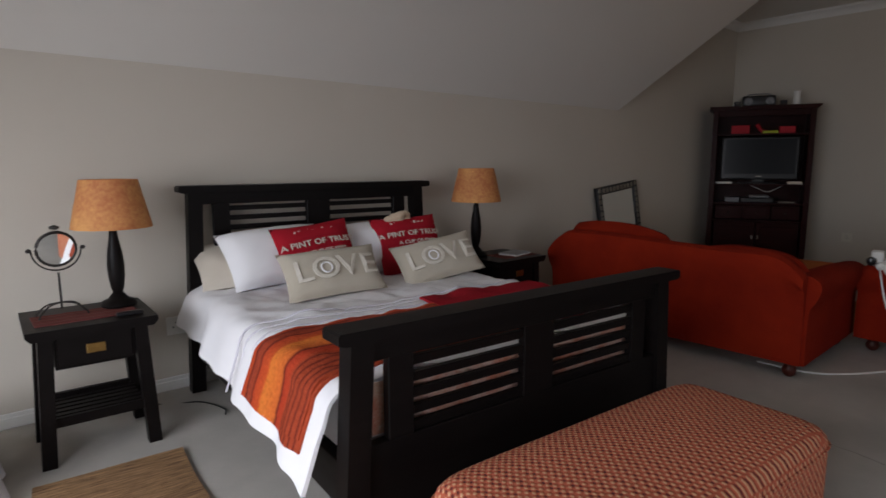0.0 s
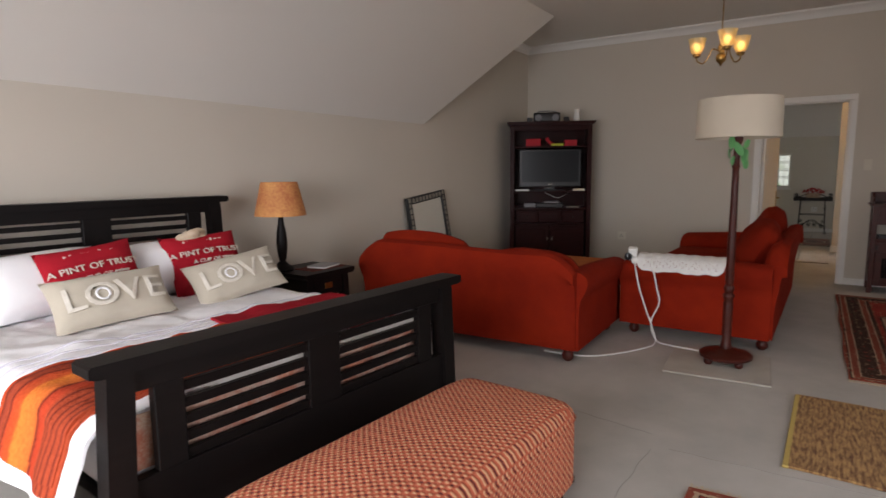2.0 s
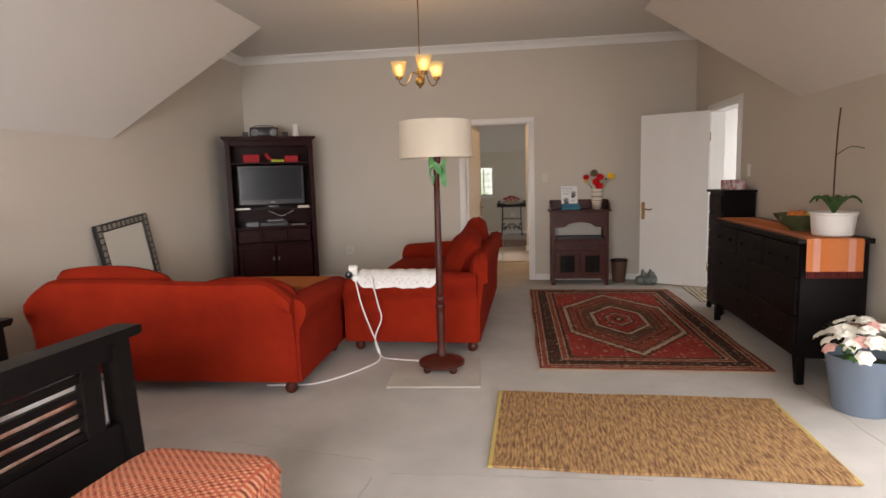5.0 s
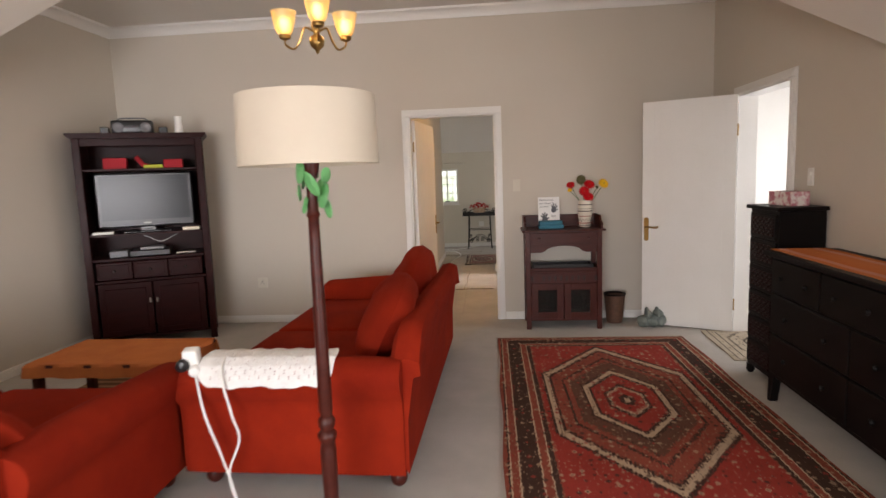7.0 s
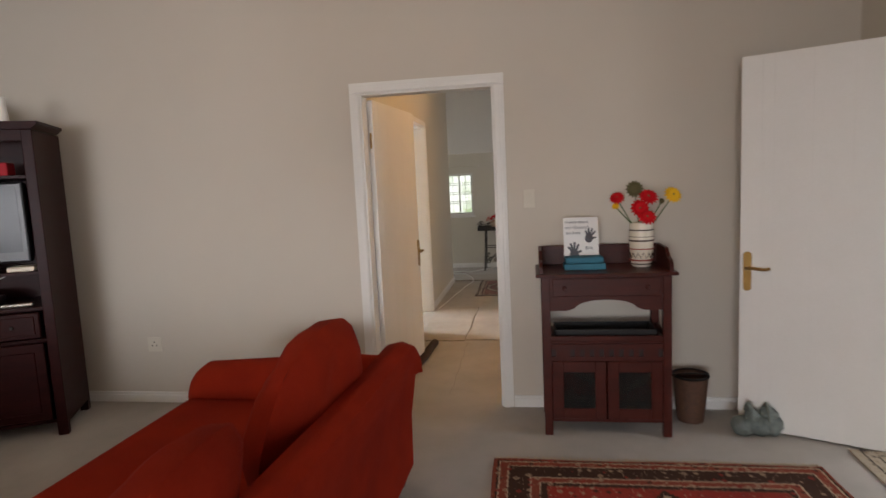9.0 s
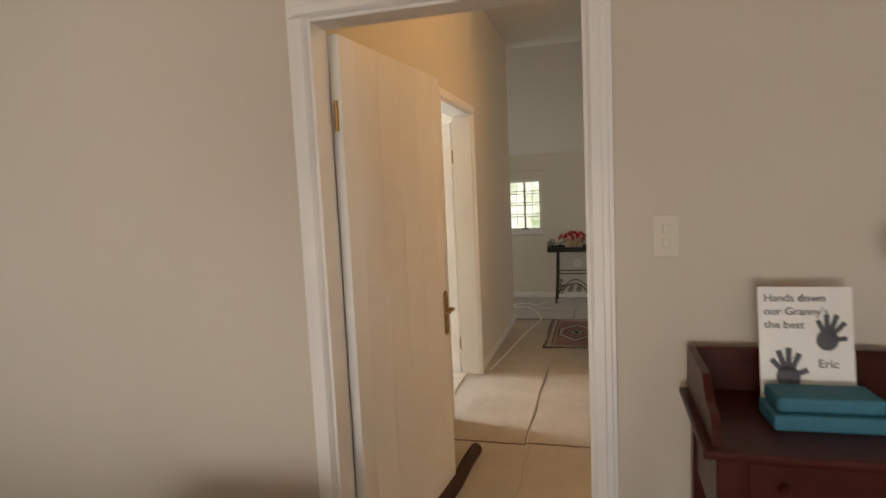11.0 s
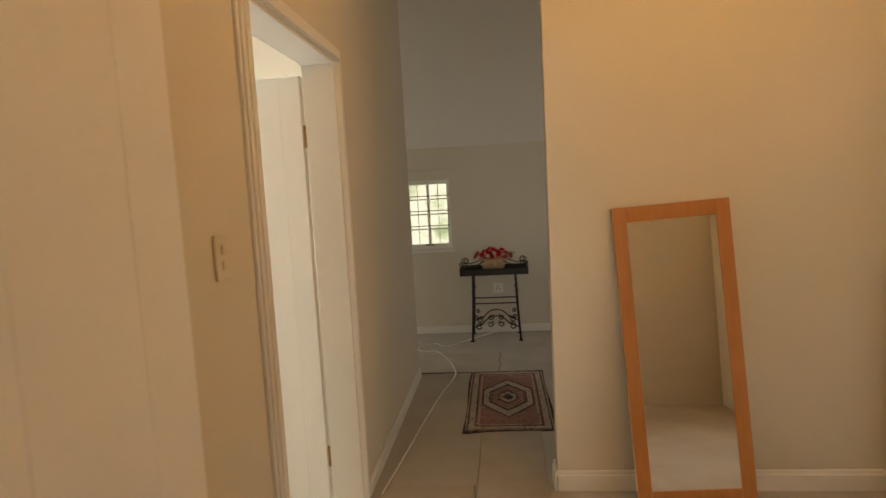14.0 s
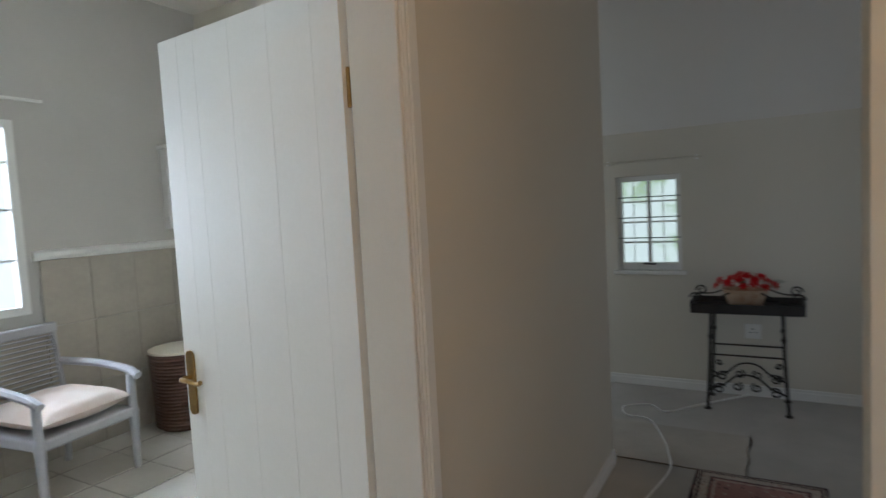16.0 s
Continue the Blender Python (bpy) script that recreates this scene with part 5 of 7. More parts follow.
for z, h, m in ((0.205, 0.008, BROWN), (0.17, 0.004, BROWN), (0.145, 0.01, BROWN), (0.10, 0.006, REDD), (0.035, 0.008, REDD), (0.015, 0.006, BROWN)):
    r = 0.0645 + 0.002 * math.sin(z * 18)
    part("band", lathe(bmesh.new(), [(r - 0.004, z), (r + 0.0025, z + 0.001), (r + 0.0025, z + h), (r - 0.004, z + h + 0.001)], 28), m, vase)
zz = [(0.0665 * math.cos(t), 0.0665 * math.sin(t), 0.065 + (0.018 if k % 2 else -0.012)) for k, t in enumerate([k * math.pi / 14 for k in range(29)])]
part("zigzag", tube(bmesh.new(), zz, 0.003, 4), BROWN, vase)


def daisy(bm_pet, bm_mid, c, way, r, n=16, wide=0.17):
    q = Vector(way).to_track_quat("Z", "Y").to_matrix().to_4x4()
    for ring, (rr_, lift) in enumerate(((r, 0.0), (r * 0.75, 0.008))):
        for k in range(n):
            a = 2 * math.pi * (k + 0.5 * ring) / n
            base = Matrix.Translation(c) @ q @ Matrix.Rotation(a, 4, "Z")
            w = rr_ * wide
            pts = [(0.0, -w * 0.3, lift), (rr_ * 0.6, -w, lift + 0.006), (rr_, 0, lift - 0.004), (rr_ * 0.6, w, lift + 0.006), (0.0, w * 0.3, lift)]
            bm_pet.faces.new([bm_pet.verts.new(base @ Vector(p)) for p in pts])
    bmesh.ops.create_icosphere(bm_mid, subdivisions=1, radius=r * 0.16, matrix=Matrix.Translation(Vector(c) + 0.005 * Vector(way)))


FLR, FLY, FLB = plain("red_petal", (0.48, 0.008, 0.012), 0.7, spec=0.1), plain("yellow_petal", (0.75, 0.42, 0.02), 0.7, spec=0.1), plain("olive_seed_head", (0.09, 0.08, 0.03), 0.8)
bq = on_stand(thing("flower_bunch", Matrix.Identity(4), "red and yellow artificial daisies in the vase", "flowers"), 0.225, 0.205, 0.931)
for x, y, z, r, m in ((0.02, -0.07, 0.285, 0.055, FLR), (-0.015, -0.05, 0.335, 0.055, FLR), (0.035, -0.03, 0.395, 0.058, FLR), (-0.135, -0.03, 0.395, 0.045, FLR), (-0.145, -0.04, 0.35, 0.024, FLY), (-0.035, 0.0, 0.44, 0.052, FLB), (0.165, -0.03, 0.40, 0.055, FLY), (0.105, -0.03, 0.368, 0.018, FLB)):
    p1, p2 = bmesh.new(), bmesh.new()
    daisy(p1, p2, (x, y, z), (x * 1.5, -0.8, 0.35 + 0.3 * math.sin(40 * x)), r, 14, 0.22)
    fl_ = part("flower", p1, m, bq, "red daisy head" if m is FLR else ("yellow daisy head" if m is FLY else "olive seed head"))
    part("flower_centre", p2, FLB, fl_)
    part("stem", tube(bmesh.new(), curve_points([(0.0, 0, 0.18), (x * 0.4, y * 0.4, 0.25), (x, y + 0.004, z - 0.005)], 5), 0.003, 5), LEAF, fl_)

bn = thing("waste_basket", pose(7.88, -0.935, 0) @ Matrix.Diagonal((0.76, 0.76, 0.92, 1)), "small brown woven waste basket by the wall", "basket")
part("shell", thicken(lathe_open([(0.095, 0.0), (0.10, 0.02), (0.128, 0.285), (0.132, 0.30)], 28), 0.008), ROPE, bn, smooth=True)
part("bottom", lathe(bmesh.new(), [(0.093, 0.004), (0.093, 0.016)], 24), ROPE, bn)
part("rim", tube(bmesh.new(), [(0.13 * math.cos(t), 0.13 * math.sin(t), 0.298) for t in [k * math.pi / 14 for k in range(29)]], 0.009, 6), DARK, bn)
part("handle", tube(bmesh.new(), curve_points([(0, -0.128, 0.295), (-0.05, -0.08, 0.315), (-0.06, 0, 0.322), (-0.05, 0.08, 0.315), (0, 0.128, 0.295)], 6), 0.006, 6), DARK, bn)
bm = bmesh.new()
for x, y, z, r, sx, sz in ((0, 0, 0.06, 0.065, 1.0, 0.95), (0.0, 0.075, 0.055, 0.055, 1.0, 1.0), (0.0, -0.07, 0.06, 0.06, 1.0, 1.0), (-0.03, 0.04, 0.125, 0.04, 1.0, 0.8), (-0.02, -0.05, 0.13, 0.045, 0.9, 0.8)):
    bmesh.ops.create_icosphere(bm, subdivisions=3, radius=r, matrix=pose(x, y, z) @ Matrix.Diagonal((sx, 1, sz, 1)))
for v in bm.verts:
    v.co += 0.012 * noise.noise_vector(v.co * 28)
    v.co.z = max(v.co.z, 0.0)
for y in (-0.04, 0.05):
    tube(bm, curve_points([(-0.07, y, 0.1), (-0.05, y, 0.16), (0.0, y, 0.175), (0.03, y, 0.13)], 5), 0.013, 7)
st = tagged(part("stone_carving", bm, STONE, smooth=True), "grey-green carved stone figure holding the door", "carving")
st.location = (7.685, -1.235, 0)

# ---- chests along the right wall ----
tall = thing("tall_chest", pose(6.275, -1.57, 0, 0, 0, 180) @ Matrix.Diagonal((1, 0.95, 1.01, 1)), "narrow black chest of basketwork drawers against the wall", "chest of drawers")
part("body", abox(-0.20, 0.20, 0.01, 0.30, 0.06, 1.145), DARK, tall)
part("top", abox(-0.225, 0.225, -0.02, 0.305, 1.145, 1.17, 0.006, 2), DARK, tall)
for s in (-1, 1):
    for y in (0.02, 0.27):
        part("foot", lathe(bmesh.new(), [(0.018, 0), (0.03, 0.02), (0.026, 0.05), (0.03, 0.062)], 14, (s * 0.17, y, 0)), DARK, tall, smooth=True)
for k in range(6):
    z = 0.085 + k * 0.175
    d = part("drawer", abox(-0.18, 0.18, -0.006, 0.012, z, z + 0.16, 0.004, 1), DARK, tall)
    for j in range(6):
        part("woven_strip", tube(bmesh.new(), [(-0.15 + 0.3 * i / 14, -0.008 + 0.003 * math.sin(i * 2.2 + j * 3.14), z + 0.03 + j * 0.02) for i in range(15)], 0.006, 6), CABWOOD, d)
tb = thing("tissue_box", pose(6.25, -1.71, 1.183, 0, 0, 8), "white tissue box with pink flowers on the tall chest", "tissue box")
part("box", abox(-0.12, 0.12, -0.06, 0.06, 0, 0.09, 0.004, 1), paint("pink_floral_card", (0.75, 0.7, 0.66), (0.5, 0.16, 0.2), 0.6, 22, 60, 0.0, spread=0.2), tb)
part("opening", abox(-0.06, 0.06, -0.02, 0.02, 0.09, 0.0915), GREY, tb)
chest = thing("chest_of_drawers", pose(5.09, -1.45, 0, 0, 0, 179) @ Matrix.Diagonal((0.96, 0.94, 1, 1)), "long black wooden chest of drawers against the wall", "chest of drawers")
part("body", abox(-0.87, 0.87, 0.012, 0.42, 0.17, 0.905, 0.003, 1), DARK, chest)
part("top", abox(-0.915, 0.915, -0.03, 0.43, 0.905, 0.935, 0.006, 2), DARK, chest)
for s in (-1, 1):
    for y in (0.012, 0.37):
        bm = bmesh.new()
        vs = [bm.verts.new((s * x, yy, z)) for z, p, q in ((0.175, 0.80, 0.875), (0.0, 0.845, 0.88)) for x in (p, q) for yy in (y, y + 0.05)]
        for f in ((0, 1, 3, 2), (4, 6, 7, 5), (0, 4, 5, 1), (2, 3, 7, 6), (0, 2, 6, 4), (1, 5, 7, 3)):
            bm.faces.new([vs[i] for i in f])
        part("leg", bm, DARK, chest)
for r, (z0, z1) in enumerate(((0.20, 0.43), (0.445, 0.675), (0.69, 0.89))):
    for c in range(2 if r < 2 else 3):
        n = 2 if r < 2 else 3
        w = 1.70 / n
        x0 = -0.85 + c * w + 0.006
        d = part("drawer", abox(x0, x0 + w - 0.012, -0.004, 0.016, z0, z1, 0.004, 1), DARK, chest)
        for kx in (0.25, 0.75):
            part("knob", lathe(bmesh.new(), [(0.007, 0), (0.016, 0.014), (0.010, 0.024)], 12, m=pose(x0 + kx * w, -0.004, (z0 + z1) / 2, 90)), DARK, d)
CHM = pose(5.09, -1.45, 0, 0, 0, 179) @ Matrix.Diagonal((0.96, 0.94, 1, 1))
PINKO = striped("orange_pink_striped_cotton", [(0.0, (0.60, 0.20, 0.07)), (0.28, (0.60, 0.20, 0.07)), (0.32, (0.62, 0.30, 0.22)), (0.48, (0.62, 0.30, 0.22)), (0.52, (0.58, 0.17, 0.05)), (1.0, (0.60, 0.20, 0.07))], "Y", 0.21, jitter=0.004, fine=300, bump=0.3)


MAROON = plain("maroon_tassel", (0.16, 0.02, 0.015), 0.9)


def runner_cloth(u, v):
    s = -0.93 + 2.05 * u
    y = 0.02 + 0.34 * v
    over = 0.918
    if s < over:
        return (s, y, 0.9375 + 0.0012 * math.sin(14 * s + 5 * v))
    return (over + 0.004 + 0.01 * (s - over) * math.sin(9 * v), y, 0.9375 - (s - over))


rc = tagged(part("table_runner", thicken(soft_grid(bmesh.new(), 80, 12, runner_cloth), 0.002), PINKO, smooth=True), "orange and pink striped cloth runner on the chest", "runner")
rc.matrix_world = CHM
for k in range(34):
    y = 0.025 + 0.33 * k / 33
    part("tassel", tube(bmesh.new(), [(0.924, y, 0.737), (0.926, y + 0.003 * math.sin(k), 0.715), (0.926, y, 0.695)], 0.003, 5), MAROON, rc)
bowl = thing("fruit_bowl", pose(4.74, -1.66, 0.939) @ Matrix.Diagonal((1.08, 1.08, 1.25, 1)), "wide green glazed bowl of fruit on the chest", "bowl")
part("bowl_body", lathe(bmesh.new(), [(0.07, 0), (0.075, 0.012), (0.12, 0.035), (0.165, 0.085), (0.17, 0.092), (0.158, 0.088), (0.11, 0.045), (0.0, 0.025)], 32), paint("olive_glaze", (0.10, 0.13, 0.06), (0.05, 0.08, 0.04), 0.25, 12, 60, 0.05), bowl, smooth=True)
for x, y, r, cc, nm in ((0.03, 0.05, 0.042, (0.75, 0.22, 0.02), "orange"), (-0.05, 0.04, 0.04, (0.72, 0.2, 0.02), "orange"), (-0.09, -0.03, 0.038, (0.70, 0.60, 0.04), "lemon"), (-0.01, -0.05, 0.04, (0.66, 0.58, 0.05), "lemon"), (0.08, -0.02, 0.04, (0.7, 0.18, 0.03), "orange")):
    f = part(nm, lathe(bmesh.new(), [(0, -r), (r * 0.7, -r * 0.7), (r, 0), (r * 0.7, r * 0.7), (0, r)], 16), paint(nm + "_peel", cc, None, 0.5, 20, 200, 0.2), smooth=True)
    f.location = (4.74 + x, -1.66 + y, 0.939 + 0.098)
    tagged(f, "ripe " + nm + " lying in the green bowl", "fruit")
op = thing("orchid_pot", pose(4.38, -1.68, 0.939) @ Matrix.Scale(1.2, 4), "white ceramic pot with a bare orchid stem", "potted plant")
part("pot", lathe(bmesh.new(), [(0.085, 0), (0.095, 0.008), (0.105, 0.11), (0.112, 0.115), (0.112, 0.125), (0.1, 0.125), (0.095, 0.1), (0.0, 0.095)], 32), WPLASTIC, op, smooth=True)
part("stem", tube(bmesh.new(), curve_points([(0, 0, 0.09), (0.01, 0.0, 0.25), (-0.012, 0.01, 0.42), (-0.02, 0.01, 0.56), (-0.015, 0.0, 0.66)], 8), 0.004, 6), plain("brown_stem", (0.08, 0.045, 0.02), 0.7), op, smooth=True)
part("side_stem", tube(bmesh.new(), curve_points([(-0.012, 0.01, 0.42), (-0.03, -0.05, 0.46), (-0.04, -0.11, 0.45)], 6), 0.0025, 5), plain("green_stem", (0.1, 0.12, 0.03), 0.6), op)
for k in range(5):
    a = k * 1.27 + 0.3
    def lf(u, v, a=a, k=k):
        d = 0.12 * u
        w = 0.026 * math.sin(math.pi * min(1, u * 0.95 + 0.05)) * (2 * v - 1)
        z = 0.11 + 0.09 * math.sin(u * 2.4) - 0.03 * abs(2 * v - 1) * 0 + 0.012 * (2 * v - 1) ** 2
        return (d * math.cos(a) - w * math.sin(a), d * math.sin(a) + w * math.cos(a), z)
    part("leaf", thicken(soft_grid(bmesh.new(), 10, 4, lf), 0.002), LEAF, op, smooth=True)
bk = thing("bucket", pose(3.86, -1.62, 0), "blue-grey metal bucket full of white silk flowers", "bucket")
part("pail", thicken(lathe_open([(0.13, 0.0), (0.135, 0.01), (0.182, 0.32), (0.19, 0.33)], 36), 0.004), plain("blue_grey_metal", (0.22, 0.28, 0.36), 0.45, 0.3), bk, smooth=True)
part("pail_bottom", lathe(bmesh.new(), [(0.13, 0.002), (0.13, 0.01)], 30), DARK, bk)
part("soil", lathe(bmesh.new(), [(0.165, 0.27), (0.0, 0.275)], 24), LEAF, bk)
WPET = plain("cream_white_petal", (0.80, 0.77, 0.66), 0.6)
PPET = plain("pale_pink_petal", (0.75, 0.42, 0.36), 0.6)
for k in range(46):
    a, q = k * 2.399, math.sqrt((k + 0.5) / 46)
    x, y = 0.23 * q * math.cos(a), 0.21 * q * math.sin(a)
    z = 0.50 - 0.12 * q * q + 0.03 * math.sin(k * 1.7)
    b1, b2 = bmesh.new(), bmesh.new()
    daisy(b1, b2, (x, y, z), (x * 2 + 0.1 * math.sin(k), y * 2, 0.5), 0.05, 6, 0.5)
    f = part("flower", b1, PPET if k % 9 == 4 else WPET, bk)
    part("flower_centre", b2, WPET, f)
bm = bmesh.new()
for k in range(60):
    a, q = k * 2.1, 0.1 + 0.14 * ((k * 0.618) % 1)
    c = Vector((q * math.cos(a), q * math.sin(a), 0.34 + 0.09 * ((k * 0.37) % 1)))
    w = Vector((math.cos(a + 0.5), math.sin(a + 0.5), 0.3 * math.sin(k)))
    s_ = Vector((-w.y, w.x, 0.2)) * 0.016
    bm.faces.new([bm.verts.new(c), bm.verts.new(c + 0.03 * w + s_), bm.verts.new(c + 0.075 * w), bm.verts.new(c + 0.03 * w - s_)])
part("foliage", bm, LEAF, bk)

# ---- rugs ----


def rug_weave(name, hx, hy, border, edge, field, hexa, motif, tile=16.0, snap=0.016):
    """A knotted rug: bands along the edge, nested stepped hexagons inside, small motifs over all.
    edge and field are rows of (position, colour): metres from the rim, and hexagon sizes."""
    m, nt, out = blank(name)
    at = nt.nodes.new("ShaderNodeTexCoord")
    sep = nt.nodes.new("ShaderNodeSeparateXYZ")
    link(nt, at.outputs["Object"], sep.inputs[0])

    def calc(op, a, b=None, c=None):
        n = nt.nodes.new("ShaderNodeMath")
        n.operation = op
        for i, v in enumerate((a, b, c)):
            if v is None:
                continue
            if isinstance(v, (int, float)):
                n.inputs[i].default_value = v
            else:
                link(nt, v, n.inputs[i])
        return n.outputs[0]
    ax, ay = calc("ABSOLUTE", sep.outputs[0]), calc("ABSOLUTE", sep.outputs[1])
    sx, sy = calc("SNAP", ax, snap), calc("SNAP", ay, snap)
    rim = calc("MINIMUM", calc("SUBTRACT", hx, ax), calc("SUBTRACT", hy, ay))
    a, b, tip = hexa
    step = calc("PINGPONG", calc("ADD", ax, calc("MULTIPLY", ay, 1.3)), 0.022)
    rim = calc("MULTIPLY_ADD", step, 0.22, rim)
    hexd = calc("MAXIMUM", calc("DIVIDE", sy, b), calc("DIVIDE", calc("MULTIPLY_ADD", sy, (tip - a) / b, sx), tip))

    blur = node(nt, "ShaderNodeTexNoise", Scale=38.0, Detail=3.0)
    link(nt, at.outputs["Object"], blur.inputs["Vector"])
    hexd = calc("MULTIPLY_ADD", blur.outputs[0], 0.16, calc("MULTIPLY_ADD", step, 1.6, hexd))
    rim = calc("MULTIPLY_ADD", blur.outputs[0], 0.016, calc("SUBTRACT", rim, 0.008))

    def ramp(value, rows, top):
        r = nt.nodes.new("ShaderNodeValToRGB")
        r.color_ramp.interpolation = "CONSTANT"
        el = r.color_ramp.elements
        while len(el) < len(rows):
            el.new(0.5)
        for e, (p, c) in zip(el, rows):
            e.position, e.color = p / top, (*c, 1)
        link(nt, calc("DIVIDE", value, top), r.inputs[0])
        return r.outputs[0]
    c_edge = ramp(rim, edge, border)
    c_field = ramp(hexd, field, 4.0)

    def mixed(f, p, q, blend="MIX"):
        n = nt.nodes.new("ShaderNodeMix")
        n.data_type, n.blend_type = "RGBA", blend
        for i, v in ((0, f), (6, p), (7, q)):
            if isinstance(v, (int, float)):
                n.inputs[i].default_value = v
            elif isinstance(v, tuple):
                n.inputs[i].default_value = (*v, 1)
            else:
                link(nt, v, n.inputs[i])
        return n.outputs[2]
    cells = node(nt, "ShaderNodeTexVoronoi", Scale=tile, Randomness=0.55)
    cells.distance = "MANHATTAN"
    link(nt, at.outputs["Object"], cells.inputs["Vector"])
    pick = nt.nodes.new("ShaderNodeSeparateColor")
    link(nt, cells.outputs["Color"], pick.inputs[0])
    inner = calc("LESS_THAN", cells.outputs["Distance"], 0.36)
    core = calc("LESS_THAN", cells.outputs["Distance"], 0.13)
    base = mixed(calc("GREATER_THAN", rim, border), c_edge, c_field)
    m1 = mixed(calc("GREATER_THAN", pick.outputs[0], 0.5), motif[0], motif[1])
    m1 = mixed(calc("GREATER_THAN", pick.outputs[1], 0.55), m1, motif[2])
    base = mixed(calc("MULTIPLY", calc("MULTIPLY", inner, calc("GREATER_THAN", pick.outputs[2], 0.2)), 0.8), base, m1)
    base = mixed(calc("MULTIPLY", core, 0.8), base, motif[3])
    tiny = node(nt, "ShaderNodeTexVoronoi", Scale=tile * 2.3, Randomness=0.8)
    tiny.distance = "MANHATTAN"
    link(nt, at.outputs["Object"], tiny.inputs["Vector"])
    pick2 = nt.nodes.new("ShaderNodeSeparateColor")
    link(nt, tiny.outputs["Color"], pick2.inputs[0])
    base = mixed(calc("MULTIPLY", calc("MULTIPLY", calc("LESS_THAN", tiny.outputs["Distance"], 0.3), calc("GREATER_THAN", pick2.outputs[0], 0.45)), 0.7), base, motif[2])
    base = mixed(calc("MULTIPLY", calc("MULTIPLY", calc("LESS_THAN", tiny.outputs["Distance"], 0.3), calc("LESS_THAN", pick2.outputs[0], 0.25)), 0.7), base, motif[3])
    n1 = node(nt, "ShaderNodeTexNoise", Scale=3.0, Detail=4.0)
    n2 = node(nt, "ShaderNodeTexNoise", Scale=220.0, Detail=2.0)
    for n in (n1, n2):
        link(nt, at.outputs["Object"], n.inputs["Vector"])
    fade = calc("MULTIPLY_ADD", n2.outputs[0], 0.7, calc("MULTIPLY_ADD", n1.outputs[0], 0.6, 0.35))
    base = mixed(1.0, base, fade, "MULTIPLY")
    link(nt, base, out.inputs["Base Color"])
    out.inputs["Roughness"].default_value = 0.97
    out.inputs["Specular IOR Level"].default_value = 0.08
    bp = node(nt, "ShaderNodeBump", Strength=0.6, Distance=0.004)
    link(nt, n2.outputs[0], bp.inputs["Height"])
    link(nt, bp.outputs[0], out.inputs["Normal"])
    return m


def rug(name, m, hx, hy, material, label, thick=0.010, ripple=0.004, fringe=None):
    def at(u, v):
        x, y = (2 * u - 1) * hx, (2 * v - 1) * hy
        wob = 0.006 * math.sin(7 * y + 3) if u in (0, 1) else 0
        return (x + wob, y + (0.006 * math.sin(6 * x) if v in (0, 1) else 0), thick + ripple * (0.5 + 0.5 * noise.noise(Vector((x * 2.5, y * 2.5, hx)))))
    bm = soft_grid(bmesh.new(), 40, 30, at)
    ob = part(name, thicken(bm, thick * 0.9), material, smooth=True)
    ob.matrix_world = m
    tagged(ob, label, "rug")
    if fringe:
        for s in (-1, 1):
            bm = bmesh.new()
            n = int(2 * hy / 0.02)
            for k in range(n):
                y = -hy + (k + 0.5) * 2 * hy / n
                box(bm, s * (hx + 0.0), s * (hx + 0.035 + 0.008 * math.sin(k * 2.7)), y - 0.006, y + 0.006, 0.001, 0.006)
            part("fringe", bm, fringe, ob, "pale knotted fringe")
    return ob


CRM, BRN, DBR, RST, REDP = (0.42, 0.31, 0.21), (0.11, 0.050, 0.032), (0.055, 0.028, 0.020), (0.22, 0.055, 0.034), (0.27, 0.036, 0.026)
FRINGE = paint("cream_fringe", (0.5, 0.42, 0.3), None, 0.95, 10, 200, 0.3)
persian = rug_weave("red_medallion_rug", 1.42, 0.79, 0.27,
                    [(0.0, RST), (0.018, DBR), (0.028, CRM), (0.036, RST), (0.072, CRM), (0.080, DBR), (0.18, CRM), (0.188, RST), (0.226, CRM), (0.234, DBR), (0.26, RST)],
                    [(0.0, CRM), (0.14, DBR), (0.26, REDP), (0.46, CRM), (0.53, DBR), (0.60, REDP), (0.92, DBR), (1.0, CRM), (1.10, DBR), (1.17, BRN), (1.5, RST), (1.64, DBR), (1.70, RST), (2.0, DBR), (2.07, CRM), (2.2, DBR), (2.27, REDP)],
                    (0.22, 0.225, 0.52), (REDP, DBR, (0.36, 0.25, 0.16), (0.05, 0.03, 0.03)), 20.0)
rug("persian_rug", pose(5.893, -0.617, 0, 0, 0, 0.4), 1.42, 0.79, persian, "large worn red and brown medallion rug on the carpet", fringe=FRINGE)
small = rug_weave("red_allover_rug", 0.62, 0.95, 0.12, [(0.0, RST), (0.012, CRM), (0.03, DBR), (0.036, REDP), (0.06, CRM), (0.07, REDP), (0.10, DBR), (0.108, CRM)],
                  [(0.0, CRM), (0.3, REDP), (0.5, DBR), (0.9, CRM), (1.0, REDP)], (0.2, 0.25, 0.5), (REDP, DBR, CRM, RST), 22.0)
rug("bedside_rug", pose(2.02, -0.23, 0, 0, 0, 2), 0.64, 0.97, small, "small crimson patterned rug with cream edges", fringe=FRINGE)
JUTE = paint("jute_rag_weave", (0.50, 0.29, 0.11), (0.15, 0.065, 0.028), 0.97, 8, 60, 1.0, stretch=(1.7, 10.0, 1), spread=0.26)
STRAW = paint("straw_weave", (0.44, 0.25, 0.11), (0.09, 0.042, 0.018), 0.97, 14, 60, 1.0, stretch=(0.5, 9.0, 1), spread=0.4)
